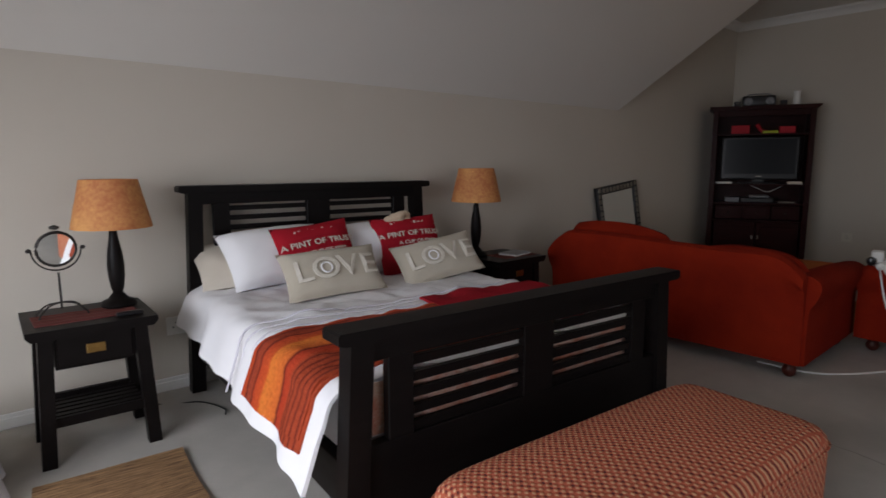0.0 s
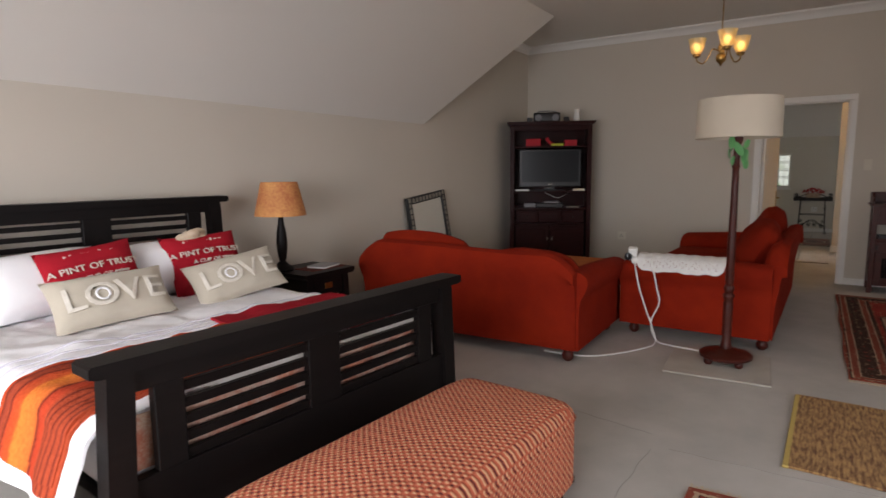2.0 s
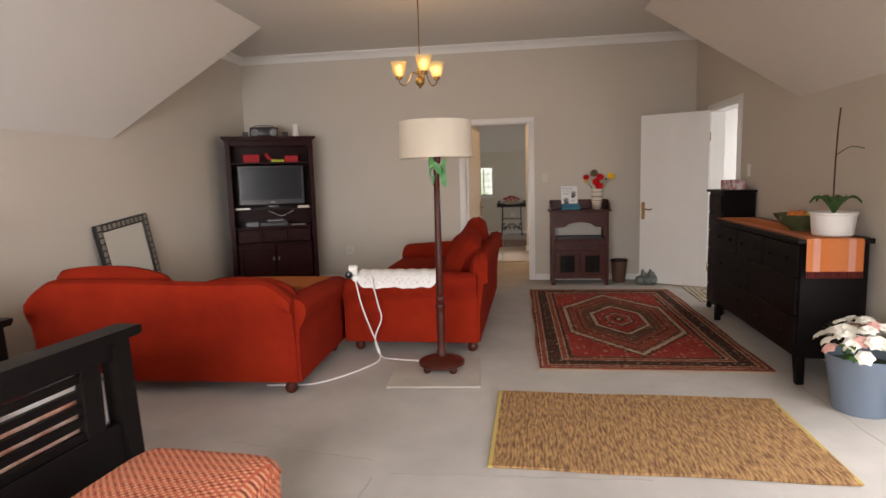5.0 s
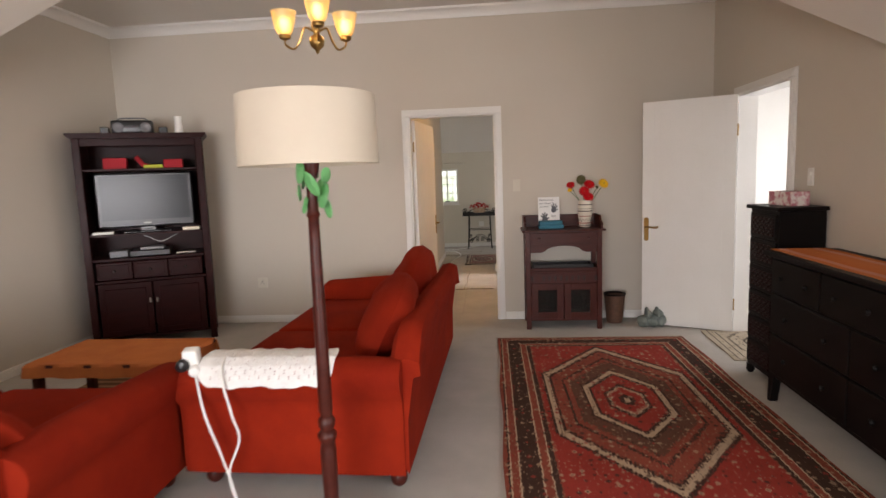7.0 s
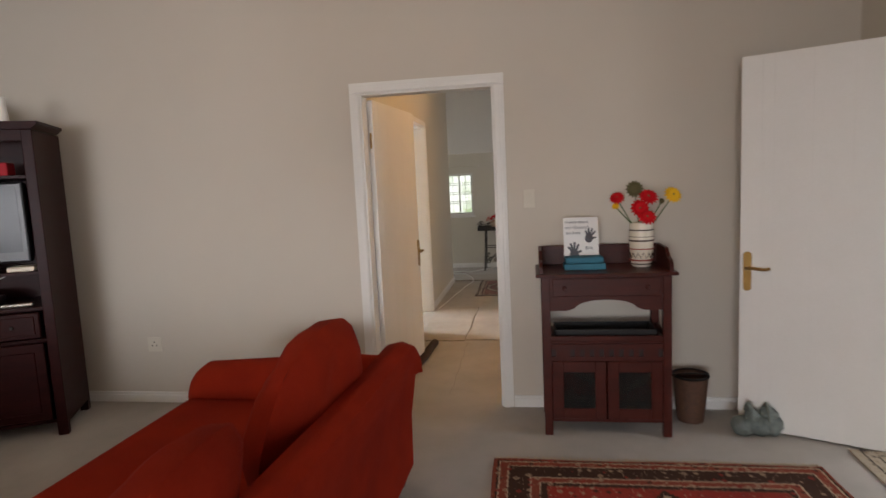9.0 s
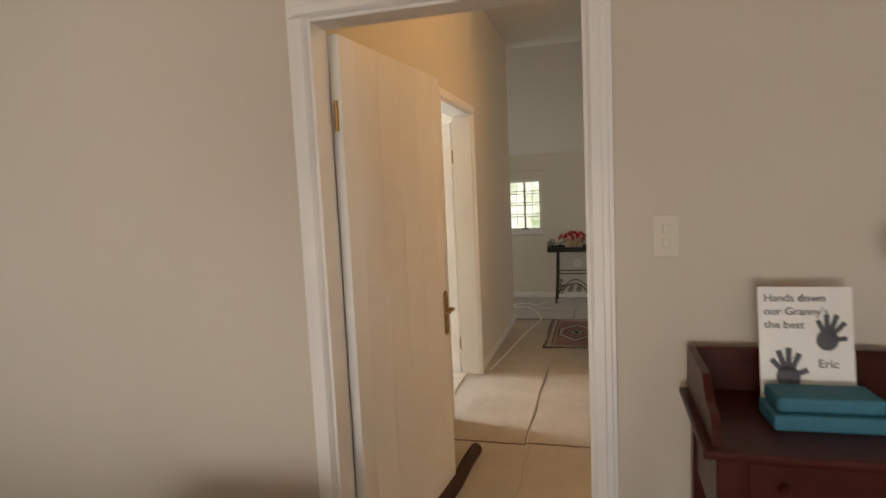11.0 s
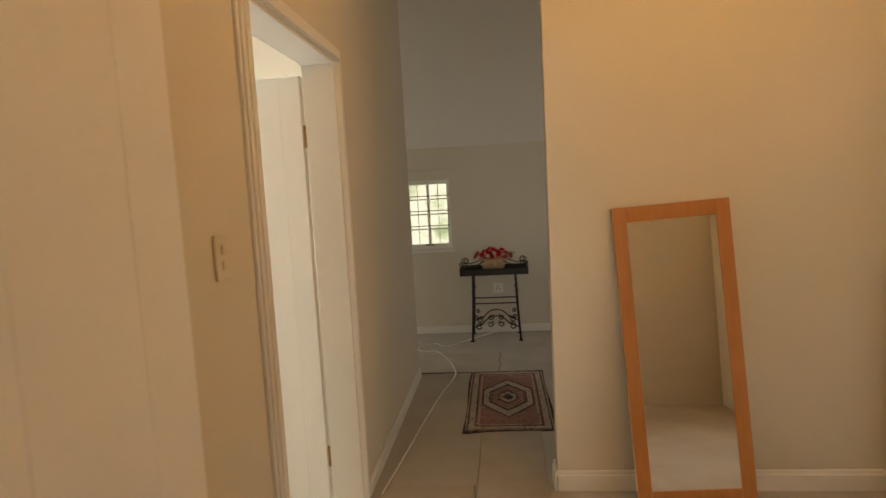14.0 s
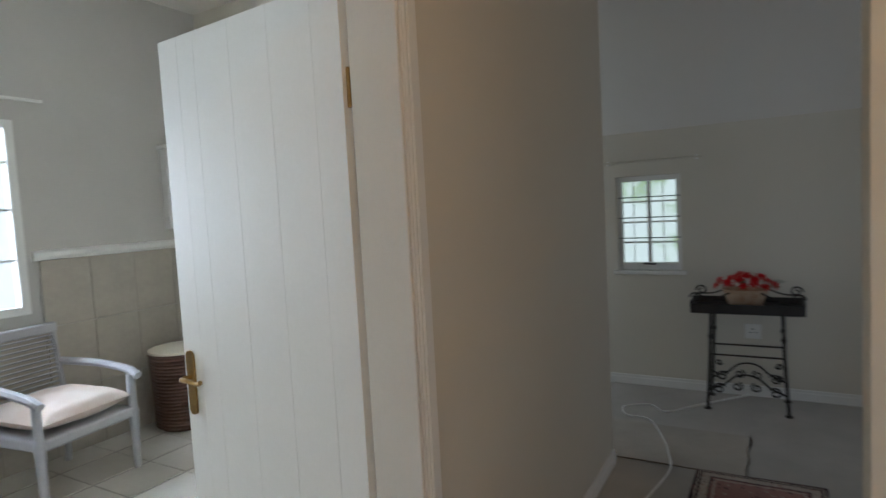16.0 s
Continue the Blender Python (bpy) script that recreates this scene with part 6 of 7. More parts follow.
jr = rug("rag_rug", pose(3.497, -0.376, 0, 0, 0, -1), 0.485, 0.80, JUTE, "ochre and brown woven rag rug on the carpet", 0.012, 0.003)
for s in (-1, 1):
    part("selvedge", abox(-0.485, 0.485, *sorted((s * 0.787, s * 0.813)), 0.001, 0.014, 0.004, 1), paint("ochre_edging", (0.5, 0.36, 0.1), None, 0.95, 12, 100, 0.4), jr)
rug("straw_rug", pose(0.50, 2.78, 0, 0, 0, -5), 0.28, 0.47, STRAW, "tan woven straw mat beside the bed", 0.012, 0.002)
STRIPEB = striped("brown_striped_rug_weave", [(0.0, (0.10, 0.05, 0.03)), (0.4, (0.14, 0.075, 0.04)), (0.5, (0.32, 0.22, 0.13)), (0.7, (0.22, 0.12, 0.06)), (1.0, (0.10, 0.05, 0.03))], "X", 0.09, jitter=0.01)
rug("striped_rug", pose(5.85, 2.40, 0), 0.56, 0.85, STRIPEB, "brown striped woven rug under the coffee table", 0.008, 0.002)
MGD, MGC = (0.075, 0.062, 0.05), (0.40, 0.34, 0.26)
greymat = rug_weave("grey_floral_mat", 0.42, 0.30, 0.09, [(0.0, MGC), (0.012, MGD), (0.022, MGC), (0.065, MGD), (0.075, MGC)], [(0.0, MGD), (0.3, MGC), (0.6, MGD), (0.75, MGC), (1.3, MGD), (1.42, MGC)], (0.12, 0.14, 0.3), (MGD, MGC, (0.3, 0.24, 0.17), (0.08, 0.06, 0.045)), 24.0)
rug("door_mat", pose(7.08, -1.92, 0, 0, 0, -3), 0.42, 0.33, greymat, "grey and cream floral mat at the side doorway", 0.009, 0.002)
PLD, PLC, PLP = (0.06, 0.045, 0.05), (0.42, 0.36, 0.30), (0.30, 0.17, 0.15)
plummat = rug_weave("plum_medallion_mat", 0.58, 0.285, 0.10, [(0.0, PLD), (0.014, PLC), (0.022, PLD), (0.032, PLC), (0.07, PLD), (0.08, PLP), (0.09, PLC)],
                    [(0.0, PLD), (0.3, PLC), (0.5, PLD), (0.6, PLP), (1.0, PLD), (1.1, PLC), (1.45, PLD), (1.55, PLP)], (0.10, 0.12, 0.25), (PLD, PLC, PLP, PLD), 30.0, 0.012)
rug("landing_mat", pose(12.22, 0.418, 0.0, 0, 0, 0.3), 0.58, 0.285, plummat, "small plum and cream medallion mat in the corridor", 0.009, 0.002)

# loose carpet sheets with their seams
SEAM = plain("dark_carpet_edge", (0.16, 0.13, 0.10), 0.95)
for k, (x0, x1, y0, y1, z) in enumerate(((9.58, 11.0, 0.60, 1.06, 0.005), (9.60, 11.7, 0.23, 0.585, 0.006), (12.80, 13.35, 0.48, 1.55, 0.007))):
    ob = tagged(part("carpet_sheet", abox(x0, x1, y0, y1, 0.0, z, 0.002, 1), OFFCUT), "loose pale sheet of carpet laid on the floor", "carpet sheet")
    if k < 3:
        pts = [(x0 - 0.004, y0 + (y1 - y0) * i / 8, z - 0.001 + 0.002 * math.sin(i * 2.3)) for i in range(9)]
        part("cut_edge", tube(bmesh.new(), pts, 0.003, 5), SEAM, ob)
        if k == 1:
            continue
        pts = [(x0 + (x1 - x0) * i / 10, y0 - 0.004 + 0.009 * math.sin(i * 1.3), z - 0.001) for i in range(11)]
        part("cut_edge", tube(bmesh.new(), pts, 0.003, 5), SEAM, ob)

FLOOR = bpy.data.objects["floor"]
WEAR = paint("worn_carpet_seam", (0.33, 0.31, 0.28), (0.24, 0.22, 0.2), 0.97, 5, 200, 0.4, spec=0.1)
for a, b in (((2.0, 1.02), (2.9, 0.98)), ((2.94, 0.9), (2.98, -0.3)), ((3.06, 1.0), (3.2, 1.82)), ((8.25, 0.55), (9.57, 0.57)), ((3.3, -1.5), (4.3, -1.46))):
    n = 14
    pts = [(a[0] + (b[0] - a[0]) * i / n + 0.006 * math.sin(i * 2.1), a[1] + (b[1] - a[1]) * i / n + 0.006 * math.sin(i * 1.7 + 1), 0.0) for i in range(n + 1)]
    part("carpet_seam", tube(bmesh.new(), pts, 0.0014, 6), WEAR, FLOOR)

# ---- sockets and switches ----


def plate(name, m, label, kind, shell=None):
    """A white wall plate whose face looks along -y of the pose."""
    ob = thing(name, m, label, kind)
    shell = shell or WPLASTIC
    if kind == "light switch":
        part("cover", abox(-0.035, 0.035, -0.008, 0.0, -0.058, 0.058, 0.003, 2), shell, ob)
        for z in (-0.02, 0.02):
            part("rocker", abox(-0.01, 0.01, -0.013, -0.006, z - 0.012, z + 0.012, 0.002, 1), shell, ob)
    else:
        part("cover", abox(-0.052, 0.052, -0.008, 0.0, -0.052, 0.052, 0.003, 2), shell, ob)
        for x, z in ((-0.016, -0.008), (0.016, -0.008), (0.0, 0.016)):
            part("hole", lathe(bmesh.new(), [(0.005, -0.001), (0.005, 0.001)], 10, m=pose(x, -0.008, z, 90)), BLACK, ob)
        part("rocker", abox(0.022, 0.036, -0.012, -0.006, 0.02, 0.04, 0.002, 1), shell, ob)
    return ob


plate("light_switch", pose(FAR, -0.03, 1.335, 0, 0, -90), "white light switch beside the hall doorway", "light switch", HALLWALL)
plate("wall_socket", pose(FAR, 2.61, 0.42, 0, 0, -90), "cream wall socket above the skirting", "socket", HALLWALL)
plate("wall_socket", pose(1.04, BEDW, 0.373), "white wall socket beside the bed", "socket")
plate("light_switch", pose(6.30, RIGHT, 1.36, 0, 0, 180), "white light switch beside the side door", "light switch")
plate("light_switch", pose(9.64, HL, 1.335), "cream light switch in the hall", "light switch", HALLWALL)
plate("wall_socket", pose(LAND, 0.475, 0.46, 0, 0, -90), "white wall socket behind the iron table", "socket")

# ---- hall ----
dx = thing("draught_excluder", Matrix.Identity(4), "long dark brown cloth draught excluder by the door", "draught excluder")
part("roll", tube(bmesh.new(), curve_points([(8.46, 0.905, 0.036), (8.7, 0.895, 0.038), (9.0, 0.865, 0.036), (9.25, 0.86, 0.034), (9.42, 0.85, 0.032)], 8), 0.034, 10), paint("dark_brown_cloth", (0.05, 0.025, 0.018), None, 0.95, 8, 200, 0.4), dx, smooth=True)
lm = thing("leaning_mirror", pose(10.795, -0.41, 0.014, 0, 0, -91.5) @ pose(0, 0, 0, -5.6, 0, 0) @ pose(0, 0, 0, 0, -3, 0), "tall mirror in a plain pine frame leaning on the wall", "mirror")
ML, MW = 1.36, 0.255
for x0, x1, z0, z1, nm in ((-MW, -MW + 0.062, 0.0, ML, "frame_side"), (MW - 0.062, MW, 0.0, ML, "frame_side"), (-MW + 0.062, MW - 0.062, ML - 0.07, ML, "frame_top"), (-MW + 0.062, MW - 0.062, 0.0, 0.07, "frame_bottom")):
    part(nm, abox(x0, x1, 0.0, 0.026, z0, z1, 0.004, 2), PINE, lm)
part("glass", abox(-MW + 0.06, MW - 0.06, 0.006, 0.012, 0.068, ML - 0.068), MIRROR, lm)
cp = thing("built_in_cupboard", Matrix.Identity(4), "white panelled built-in cupboard along the hall", "cupboard")
part("carcass", abox(FAR + 0.102, MIR - 0.002, -2.04, -1.312, 0.0, 2.6), WHITE, cp)
for k in range(4):
    x0 = 8.225 + k * 0.682
    d = part("door", abox(x0, x0 + 0.676, -1.312, -1.29, 0.07, 2.5, 0.003, 1), WHITE, cp)
    for z0, z1 in ((0.2, 1.1), (1.2, 2.4)):
        part("panel", abox(x0 + 0.09, x0 + 0.58, -1.29, -1.284, z0, z1, 0.006, 2), WHITE, d)
    part("knob", lathe(bmesh.new(), [(0.006, 0), (0.014, 0.014), (0.009, 0.026)], 12, m=pose(x0 + (0.63 if k % 2 == 0 else 0.045), -1.29, 1.15, -90)), BRASS, d)
hl = thing("hall_light", pose(9.75, -0.35, 0), "warm globe lamp hanging from the hall ceiling", "pendant light")
part("cord", tube(bmesh.new(), [(0, 0, 2.70), (0, 0, TOP)], 0.004, 6), WPLASTIC, hl)
g = part("globe", lathe(bmesh.new(), [(0.0, 2.53), (0.06, 2.555), (0.085, 2.62), (0.06, 2.685), (0.03, 2.71), (0.0, 2.715)], 20), plain("lit_opal_globe", (1.0, 0.62, 0.26), 0.5, emit=4.0), hl, "lit opal glass globe", smooth=True)
g.visible_shadow = False

# landing window
wn = new("window_1")
structure(wn, "small white cottage window with glazing bars", "window")
Y0, Y1, Z0, Z1 = 0.925, 1.385, 0.885, 1.595
for a, b, c, d, nm in ((Y0, Y0 + 0.035, Z0, Z1, "frame_side"), (Y1 - 0.035, Y1, Z0, Z1, "frame_side"), (Y0 + 0.035, Y1 - 0.035, Z1 - 0.04, Z1, "frame_top"), (Y0 + 0.035, Y1 - 0.035, Z0, Z0 + 0.055, "frame_bottom")):
    part(nm, abox(LAND + 0.02, LAND + 0.08, a, b, c, d, 0.003, 1), WHITE, wn)
part("mullion", abox(LAND + 0.03, LAND + 0.07, 1.142, 1.168, Z0 + 0.055, Z1 - 0.04, 0.002, 1), WHITE, wn)
for k in (1, 2, 3):
    z = Z0 + 0.055 + k * (Z1 - Z0 - 0.095) / 4
    part("glazing_bar", abox(LAND + 0.035, LAND + 0.065, Y0 + 0.035, Y1 - 0.035, z - 0.006, z + 0.006), WHITE, wn)
    part("burglar_bar", tube(bmesh.new(), [(LAND + 0.02, Y0 + 0.01, z + 0.035), (LAND + 0.02, Y1 - 0.01, z + 0.035)], 0.005, 6), GREY, wn)
for y in (1.05, 1.262):
    part("burglar_bar", tube(bmesh.new(), [(LAND + 0.022, y, Z0 + 0.01), (LAND + 0.022, y, Z1 - 0.01)], 0.004, 6), WPLASTIC, wn)
pane = part("pane", abox(LAND + 0.048, LAND + 0.052, Y0 + 0.03, Y1 - 0.03, Z0 + 0.05, Z1 - 0.035), GLASS, wn)
pane.visible_shadow = False
part("latch", tube(bmesh.new(), [(LAND + 0.01, 1.11, Z0 + 0.045), (LAND + 0.005, 1.2, Z0 + 0.05)], 0.007, 6), IRON, wn)
part("window_sill", abox(LAND - 0.03, LAND + 0.02, Y0 - 0.03, Y1 + 0.03, Z0 - 0.03, Z0, 0.004, 2), WHITE, wn)
rail = thing("curtain_rail", Matrix.Identity(4), "thin white curtain rail above the landing window", "curtain rail")
part("rod", tube(bmesh.new(), [(LAND - 0.05, 0.77, 1.70), (LAND - 0.05, 1.46, 1.70)], 0.008, 8), HALLWALL, rail)
for y in (0.81, 1.43):
    part("bracket", abox(LAND - 0.055, LAND, y - 0.008, y + 0.008, 1.685, 1.715), WPLASTIC, rail)

m, nt, out = blank("bright_garden_distance")
at = nt.nodes.new("ShaderNodeTexCoord")
nz = node(nt, "ShaderNodeTexNoise", Scale=1.6, Detail=6.0, Roughness=0.7)
link(nt, at.outputs["Object"], nz.inputs["Vector"])
rp = nt.nodes.new("ShaderNodeValToRGB")
for e, (p, c) in zip([rp.color_ramp.elements[0], rp.color_ramp.elements[1], rp.color_ramp.elements.new(0.5), rp.color_ramp.elements.new(0.58)], ((0.30, (0.25, 0.34, 0.18)), (0.6, (1.0, 1.0, 0.98)), (0.42, (0.5, 0.62, 0.4)), (0.5, (0.85, 0.92, 0.8)))):
    e.position, e.color = p, (*c, 1)
link(nt, nz.outputs[0], rp.inputs[0])
link(nt, rp.outputs[0], out.inputs["Emission Color"])
out.inputs["Emission Strength"].default_value = 2.6
out.inputs["Base Color"].default_value = (0, 0, 0, 1)
GARDEN = m
structure(part("backdrop_garden", abox(19.0, 19.05, -8, 12, -4, 8), GARDEN), "bright garden trees beyond the landing window", "backdrop")
structure(part("backdrop_bath", abox(4.0, 16.0, 8.0, 8.05, -3, 7), plain("bright_overcast_sky", (0.95, 0.98, 1.0), 0.8, emit=2.2)), "bright overcast sky beyond the bathroom window", "backdrop")

# wrought-iron tray table
it = thing("iron_table", pose(13.92, 0.505, 0, 0, 0, -90) @ Matrix.Diagonal((1.11, 1.0, 1.04, 1)), "black wrought-iron tray table with scrolled ends", "side table")


def scroll(bm, c, r, turns, start, plane="x", s=1, rad=0.006):
    pts = []
    for k in range(int(turns * 14) + 1):
        t = k / 14 * 2 * math.pi
        q = r * (1 - 0.75 * k / (turns * 14))
        pts.append((c[0] + s * q * math.cos(start + t), c[1], c[2] + q * math.sin(start + t)))
    return tube(bm, pts, rad, 6)


part("tray", abox(-0.29, 0.29, -0.17, 0.17, 0.64, 0.652), IRON, it)
for y in (-0.17, 0.17):
    part("tray_edge", abox(-0.29, 0.29, y - 0.006, y + 0.006, 0.625, 0.685, 0.002, 1), IRON, it)
for s in (-1, 1):
    part("tray_end", abox(*sorted((s * 0.284, s * 0.296)), -0.17, 0.17, 0.625, 0.70, 0.002, 1), IRON, it)
    for y in (-0.15, 0.15):
        part("leg", tube(bmesh.new(), [(s * 0.185, y * 0.9, 0.64), (s * 0.195, y, 0.3), (s * 0.21, y, 0.012)], 0.009, 8), IRON, it)
        part("foot", lathe(bmesh.new(), [(0.02, 0), (0.02, 0.008), (0.008, 0.014)], 10, (s * 0.21, y, 0)), IRON, it)
        part("collar", lathe(bmesh.new(), [(0.012, 0), (0.016, 0.012), (0.012, 0.024)], 10, (s * 0.189, y * 0.95, 0.46)), IRON, it)
    for y in (-0.17, 0.17):
        part("scroll", scroll(bmesh.new(), (s * 0.26, y, 0.725), 0.035, 1.3, 0 if s > 0 else 0, s=s), IRON, it)
        part("top_brace", tube(bmesh.new(), curve_points([(s * 0.28, y, 0.70), (s * 0.18, y, 0.71), (s * 0.08, y, 0.76)], 6), 0.005, 6), IRON, it)
for y in (-0.15, 0.15):
    part("cross_rod", tube(bmesh.new(), [(-0.195, y, 0.36), (0.195, y, 0.36)], 0.006, 8), IRON, it)
    part("arch", tube(bmesh.new(), curve_points([(-0.2, y, 0.13), (-0.12, y, 0.17), (-0.06, y, 0.225), (0.0, y, 0.24), (0.06, y, 0.225), (0.12, y, 0.17), (0.2, y, 0.13)], 6), 0.006, 6), IRON, it)
    for s in (-1, 1):
        part("scroll", scroll(bmesh.new(), (s * 0.145, y, 0.14), 0.035, 1.3, 0.5, s=-s), IRON, it)
        part("scroll", scroll(bmesh.new(), (s * 0.05, y, 0.165), 0.03, 1.3, 2.0, s=s), IRON, it)
        part("scroll", scroll(bmesh.new(), (s * 0.165, y, 0.235), 0.02, 1.2, 3.5, s=s), IRON, it)
pt = thing("flower_pot", pose(13.92, 0.51, 0.679), "cream oval pot of red silk flowers on the iron table", "potted flowers")
bm = lathe(bmesh.new(), [(0.09, 0), (0.10, 0.008), (0.135, 0.10), (0.145, 0.115), (0.13, 0.112), (0.1, 0.06), (0.0, 0.05)], 30)
bm.transform(Matrix.Diagonal((0.75, 1.0, 1.0, 1)))
part("pot", bm, paint("cream_painted_pot", (0.62, 0.52, 0.36), (0.45, 0.24, 0.14), 0.5, 16, 90, 0.05, spread=0.4), pt, smooth=True)
for k in range(30):
    a, q = k * 2.399, math.sqrt((k + 0.5) / 30)
    x, y, z = 0.10 * q * math.cos(a), 0.19 * q * math.sin(a), 0.20 - 0.07 * q * q + 0.02 * math.sin(k * 2.1)
    b1, b2 = bmesh.new(), bmesh.new()
    daisy(b1, b2, (x, y, z), (x * 4 - 0.3, y * 3, 0.5), 0.036, 6)
    f = part("flower", b1, FLR, pt)
    part("flower_centre", b2, FLB, f)
bm = bmesh.new()
for k in range(40):
    a, q = k * 2.1, 0.05 + 0.1 * ((k * 0.618) % 1)
    c = Vector((0.7 * q * math.cos(a), 1.3 * q * math.sin(a), 0.12 + 0.05 * ((k * 0.37) % 1)))
    w = Vector((0.7 * math.cos(a), 1.2 * math.sin(a), 0.3))
    s_ = Vector((-w.y, w.x, 0.1)) * 0.013
    bm.faces.new([bm.verts.new(c), bm.verts.new(c + 0.025 * w + s_), bm.verts.new(c + 0.06 * w), bm.verts.new(c + 0.025 * w - s_)])
part("foliage", bm, LEAF, pt)
tagged(part("telephone_cable", tube(bmesh.new(), curve_points([(10.9, 1.05, 0.012), (11.4, 1.0, 0.006), (11.8, 0.96, 0.006), (12.3, 0.9, 0.006), (12.7, 0.83, 0.012), (12.9, 0.86, 0.022), (13.1, 0.92, 0.022), (13.4, 1.05, 0.012), (13.45, 1.2, 0.006), (13.6, 1.25, 0.006), (13.7, 1.1, 0.006), (13.6, 0.98, 0.006), (13.8, 0.8, 0.006), (14.1, 0.5, 0.02)], 8), 0.006, 6), WPLASTIC, smooth=True), "white cable trailing along the corridor skirting", "cable")

# ---- bathroom beyond its open door ----
TILE = paint("pale_floor_tile", (0.58, 0.55, 0.49), (0.50, 0.47, 0.42), 0.3, 5, 60, 0.03)
DADO = paint("mottled_beige_tile", (0.42, 0.38, 0.31), (0.33, 0.30, 0.25), 0.35, 4, 40, 0.05)
GROUT = plain("grey_grout", (0.36, 0.34, 0.31), 0.9)
floor_tiles = structure(part("floor_bathroom", abox(9.0, LEND, HL + 0.145, 4.25, 0.0, 0.006), GROUT), "pale ceramic tiled bathroom floor", "floor")
me = part("tile", abox(0.002, 0.328, 0.002, 0.328, 0.006, 0.011, 0.0015, 1), TILE, floor_tiles).data
for i in range(11):
    for j in range(9):
        if i or j:
            o = new("tile", me)
            o.parent = floor_tiles
            o.location = (9.0 + i * 0.333, 1.22 + j * 0.345, 0)
bpy.data.objects["tile"].location = (9.0, 1.22, 0)
dado = structure(part("dado", box(box(abox(9.0, LEND, 3.99, 4.0, 0.0, 0.79), 9.0, 10.2, 3.99, 4.0, 0.79, 1.19), 11.56, LEND, 3.99, 4.0, 0.79, 1.19), GROUT), "mottled beige wall tiling below a white rail", "tiling")
me = part("wall_tile", abox(0.002, 0.298, 3.983, 3.991, 0.002, 0.395, 0.0015, 1), DADO, dado).data
for i in range(12):
    for j in range(3):
        if i or j:
            x = 9.06 + i * 0.3
            if j == 2 and 10.2 < x < 11.45:
                continue
            o = new("wall_tile", me)
            o.parent = dado
            o.location = (x, 0, j * 0.396)
dado.location.y, dado.scale.z = 0.25, 1.05
dado_rail = structure(part("dado_rail", prism(bmesh.new(), [(4.0, 1.185), (3.972, 1.19), (3.962, 1.21), (3.972, 1.235), (4.0, 1.25)], "x", 11.43, LEND), WHITE), "white moulded dado rail", "rail")
dado_rail.location = (0, 0.25, 0.06)
w2 = new("window_2")
w2.location = (-0.1, 0.25, 0.06)
structure(w2, "white bathroom window with glazing bars", "window")
for a, b, c, d, nm in ((10.45, 10.5, 0.87, 2.03, "frame_side"), (11.45, 11.5, 0.87, 2.03, "frame_side"), (10.5, 11.45, 1.98, 2.03, "frame_top"), (10.5, 11.45, 0.87, 0.92, "frame_bottom")):
    part(nm, abox(a, b, 3.995, 4.06, c, d, 0.003, 1), WHITE, w2)
for z in (1.2, 1.5, 1.78):
    part("glazing_bar", abox(10.5, 11.45, 4.01, 4.04, z - 0.008, z + 0.008), WHITE, w2)
for x in (10.8, 11.13):
    part("glazing_bar", abox(x - 0.008, x + 0.008, 4.012, 4.038, 0.92, 1.98), WHITE, w2)
p = part("pane", abox(10.5, 11.45, 4.023, 4.027, 0.92, 1.98), GLASS, w2)
p.visible_shadow = False
part("curtain_rail", tube(bmesh.new(), [(10.3, 3.95, 2.15), (11.65, 3.95, 2.15)], 0.01, 8), WPLASTIC, w2)
bc = thing("bathroom_chair", pose(11.28, 3.83, 0.011, 0, 0, 8), "grey painted cane-backed armchair with a white cushion", "chair")
GREYP = paint("pale_grey_painted_wood", (0.42, 0.42, 0.44), (0.34, 0.34, 0.36), 0.5, 8, 80, 0.1)
for sx in (-1, 1):
    part("front_leg", lathe(bmesh.new(), [(0.014, 0), (0.02, 0.03), (0.026, 0.3), (0.03, 0.34), (0.022, 0.36), (0.022, 0.56)], 12, (sx * 0.27, -0.26, 0)), GREYP, bc, smooth=True)
    part("back_leg", tube(bmesh.new(), [(sx * 0.23, 0.28, 0.0), (sx * 0.23, 0.25, 0.38), (sx * 0.23, 0.32, 0.86)], 0.02, 8), GREYP, bc, smooth=True)
    part("armrest", tube(bmesh.new(), curve_points([(sx * 0.25, 0.28, 0.62), (sx * 0.28, 0.0, 0.61), (sx * 0.285, -0.22, 0.585), (sx * 0.28, -0.31, 0.55)], 6), 0.024, 8), GREYP, bc, smooth=True)
part("seat_frame", abox(-0.28, 0.28, -0.28, 0.28, 0.31, 0.37, 0.012, 2), GREYP, bc)
part("back_rail", abox(-0.25, 0.25, 0.29, 0.33, 0.80, 0.86, 0.01, 2), GREYP, bc)
for k in range(13):
    z = 0.45 + k * 0.028
    part("cane_strand", tube(bmesh.new(), [(-0.22, 0.265 + 0.1 * (z - 0.4), z), (0.22, 0.265 + 0.1 * (z - 0.4), z)], 0.006, 5), GREYP, bc)
seatc = tagged(part("seat_cushion", pillow(bmesh.new(), 0.54, 0.54, 0.16, Matrix.Identity(4), 0.03, 14, 0.012, 4), paint("white_pink_cotton", (0.74, 0.68, 0.64), (0.66, 0.50, 0.40), 0.9, 3, 300, 0.2), smooth=True), "plump white and peach cushion on the armchair", "cushion")
seatc.matrix_world = pose(11.28, 3.82, 0.455, 0, 0, 8)
bkt = thing("laundry_basket", pose(12.20, 3.98, 0.011), "dark brown woven laundry basket with a pale lid", "basket")
part("shell", lathe(bmesh.new(), [(0.185, 0), (0.20, 0.02), (0.215, 0.53), (0.20, 0.535)], 32), ROPE, bkt, smooth=True)
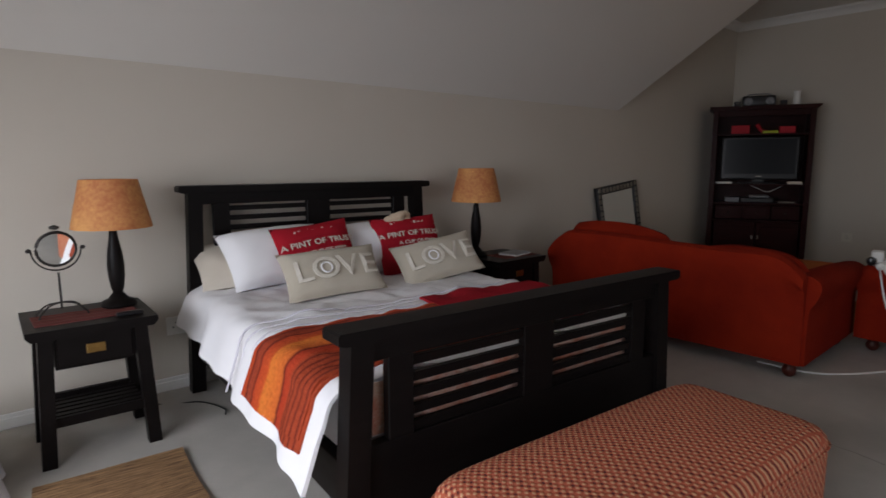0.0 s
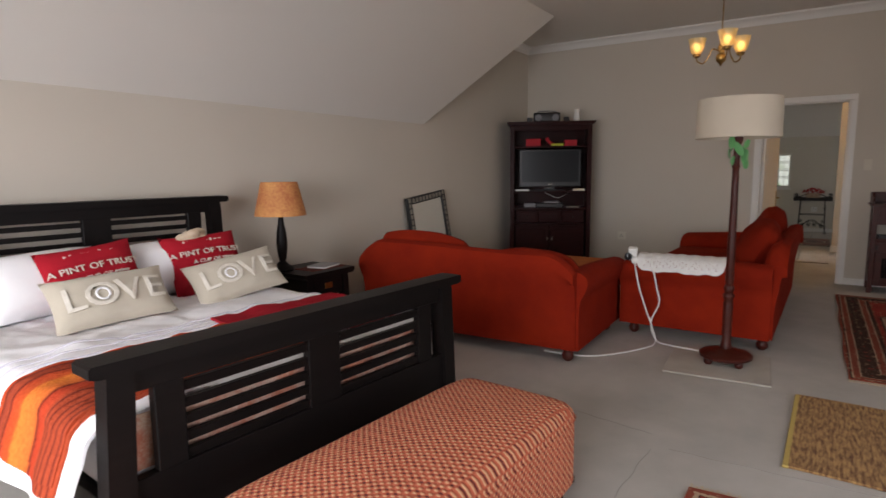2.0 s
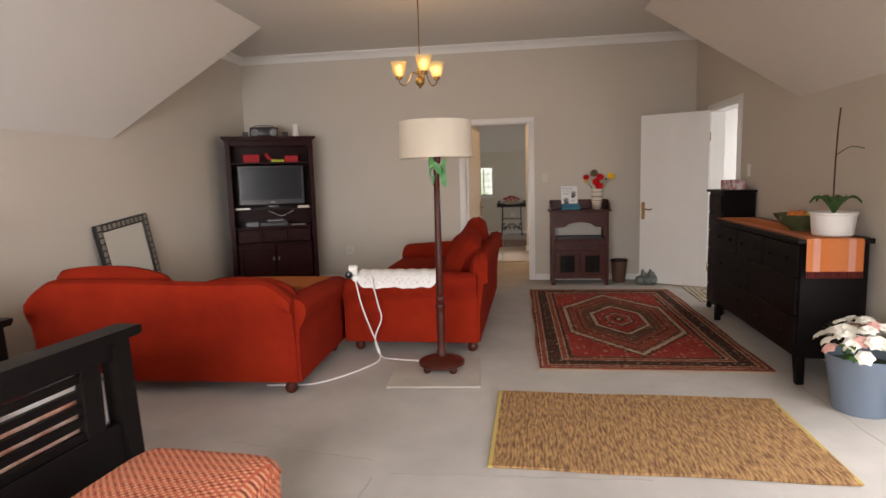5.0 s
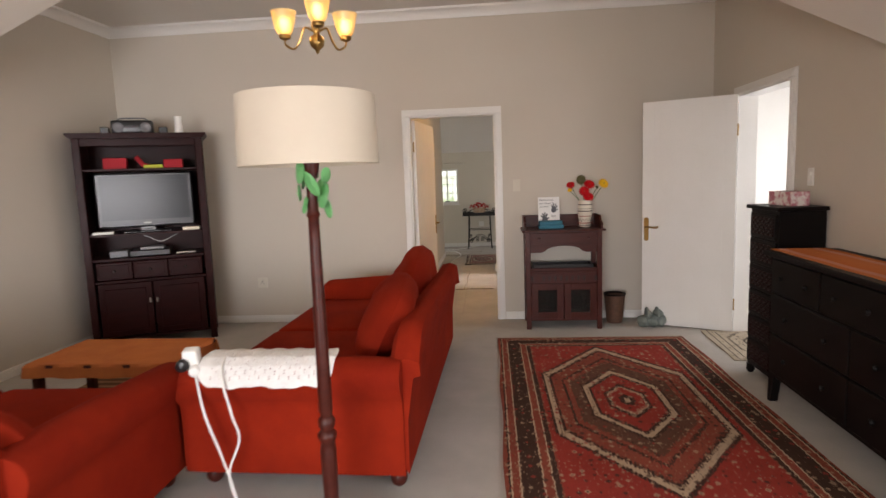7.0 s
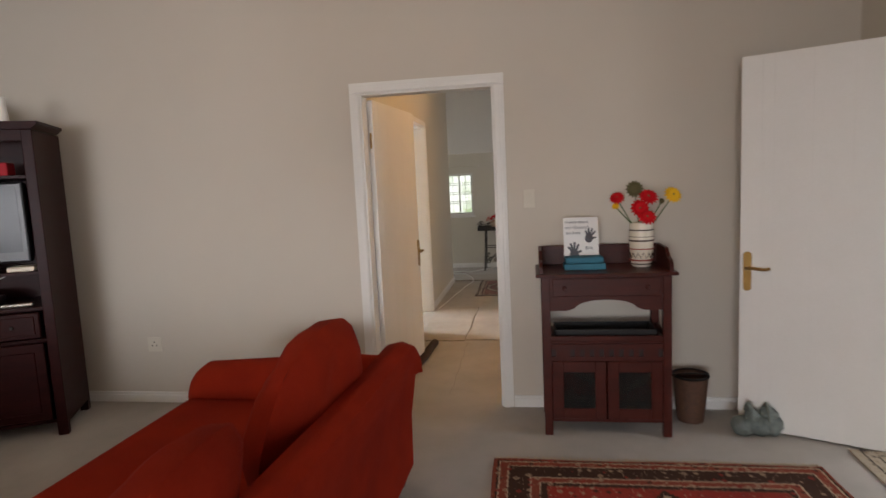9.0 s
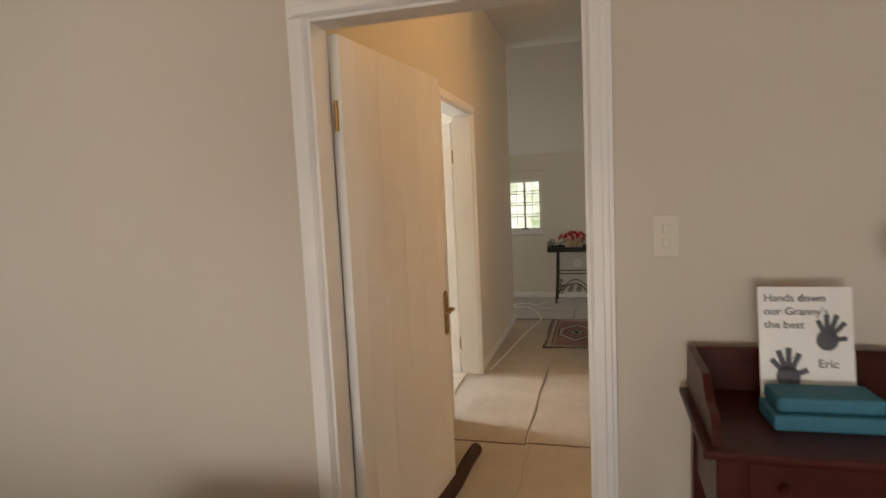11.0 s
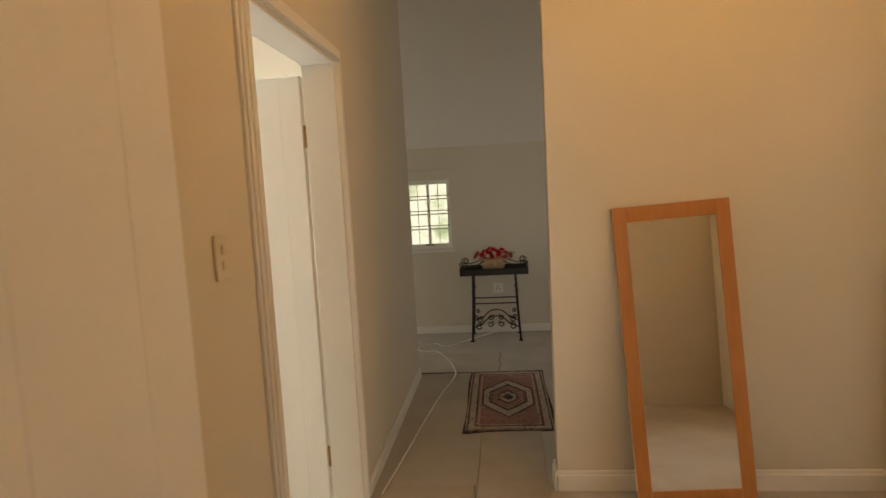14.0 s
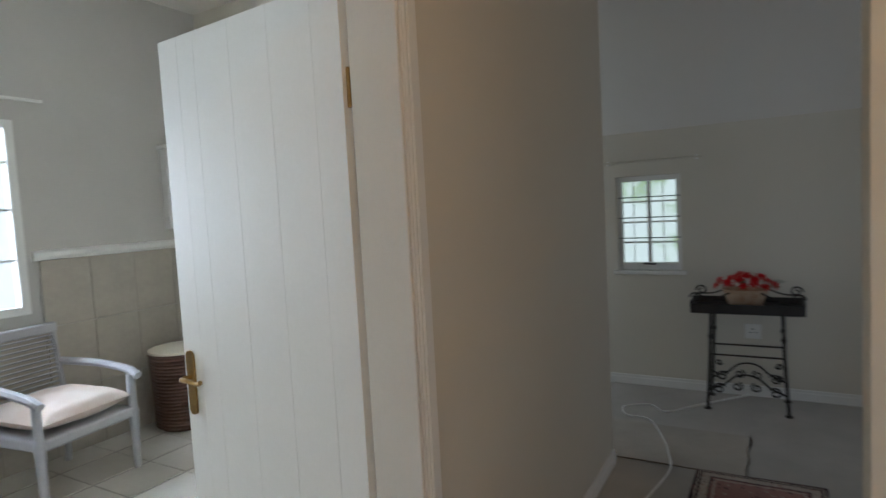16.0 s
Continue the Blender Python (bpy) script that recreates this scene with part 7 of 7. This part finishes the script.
for k in range(22):
    z = 0.025 + k * 0.0235
    r = 0.203 + 0.014 * z / 0.53
    part("weave_ring", tube(bmesh.new(), [(r * math.cos(t), r * math.sin(t), z) for t in [i * math.pi / 16 for i in range(33)]], 0.009, 5), ROPE, bkt)
part("lid", lathe(bmesh.new(), [(0.225, 0.535), (0.225, 0.55), (0.1, 0.57), (0.0, 0.572)], 28), CERAMIC, bkt, smooth=True)
bs = thing("wash_basin", pose(12.45, 3.82, 0), "white ceramic wash basin on the bathroom wall", "basin")
part("bowl", lathe(bmesh.new(), [(0.04, 0.62), (0.10, 0.66), (0.2, 0.74), (0.235, 0.77), (0.235, 0.785), (0.19, 0.775), (0.1, 0.7), (0.0, 0.68)], 30, m=Matrix.Diagonal((0.75, 1.0, 1.0, 1))), WPLASTIC, bs, smooth=True)
part("pedestal", lathe(bmesh.new(), [(0.09, 0.011), (0.06, 0.1), (0.05, 0.5), (0.07, 0.63)], 20), WPLASTIC, bs, smooth=True)
part("tap", tube(bmesh.new(), curve_points([(0.12, 0, 0.78), (0.12, 0, 0.86), (0.06, 0, 0.88), (0.02, 0, 0.85)], 5), 0.01, 8), SILVER, bs, smooth=True)
bt = thing("blue_bottle", pose(12.53, 3.88, 0.786), "dark blue bottle standing on the wash basin", "bottle")
part("body", lathe(bmesh.new(), [(0.03, 0), (0.035, 0.01), (0.035, 0.13), (0.012, 0.16), (0.012, 0.18), (0.0, 0.18)], 16), plain("navy_plastic", (0.015, 0.02, 0.10), 0.3), bt, smooth=True)
part("pump", tube(bmesh.new(), [(0, 0, 0.18), (0, 0, 0.21), (-0.04, 0, 0.21)], 0.006, 6), WPLASTIC, bt)
wc = thing("wall_cabinet", pose(12.49, 4.11, 1.39, 0, 0, -12), "white wall cabinet with an arched mirror panel", "cabinet")
part("box", abox(-0.18, 0.18, 0.0, 0.12, 0.0, 0.58, 0.004, 1), WHITE, wc)
d = part("door", abox(-0.175, 0.175, -0.02, -0.002, 0.02, 0.56, 0.004, 1), WHITE, wc)
arch = [(-0.10, 0.08), (0.10, 0.08), (0.10, 0.38)] + [(0.10 * math.cos(k * math.pi / 10), 0.38 + 0.08 * math.sin(k * math.pi / 10)) for k in range(1, 10)] + [(-0.10, 0.38)]
part("arched_panel", prism(bmesh.new(), arch, "y", -0.024, -0.019), plain("frosted_panel", (0.62, 0.64, 0.63), 0.3), d)
part("cornice", abox(-0.2, 0.2, -0.03, 0.13, 0.58, 0.61, 0.008, 2), WHITE, wc)
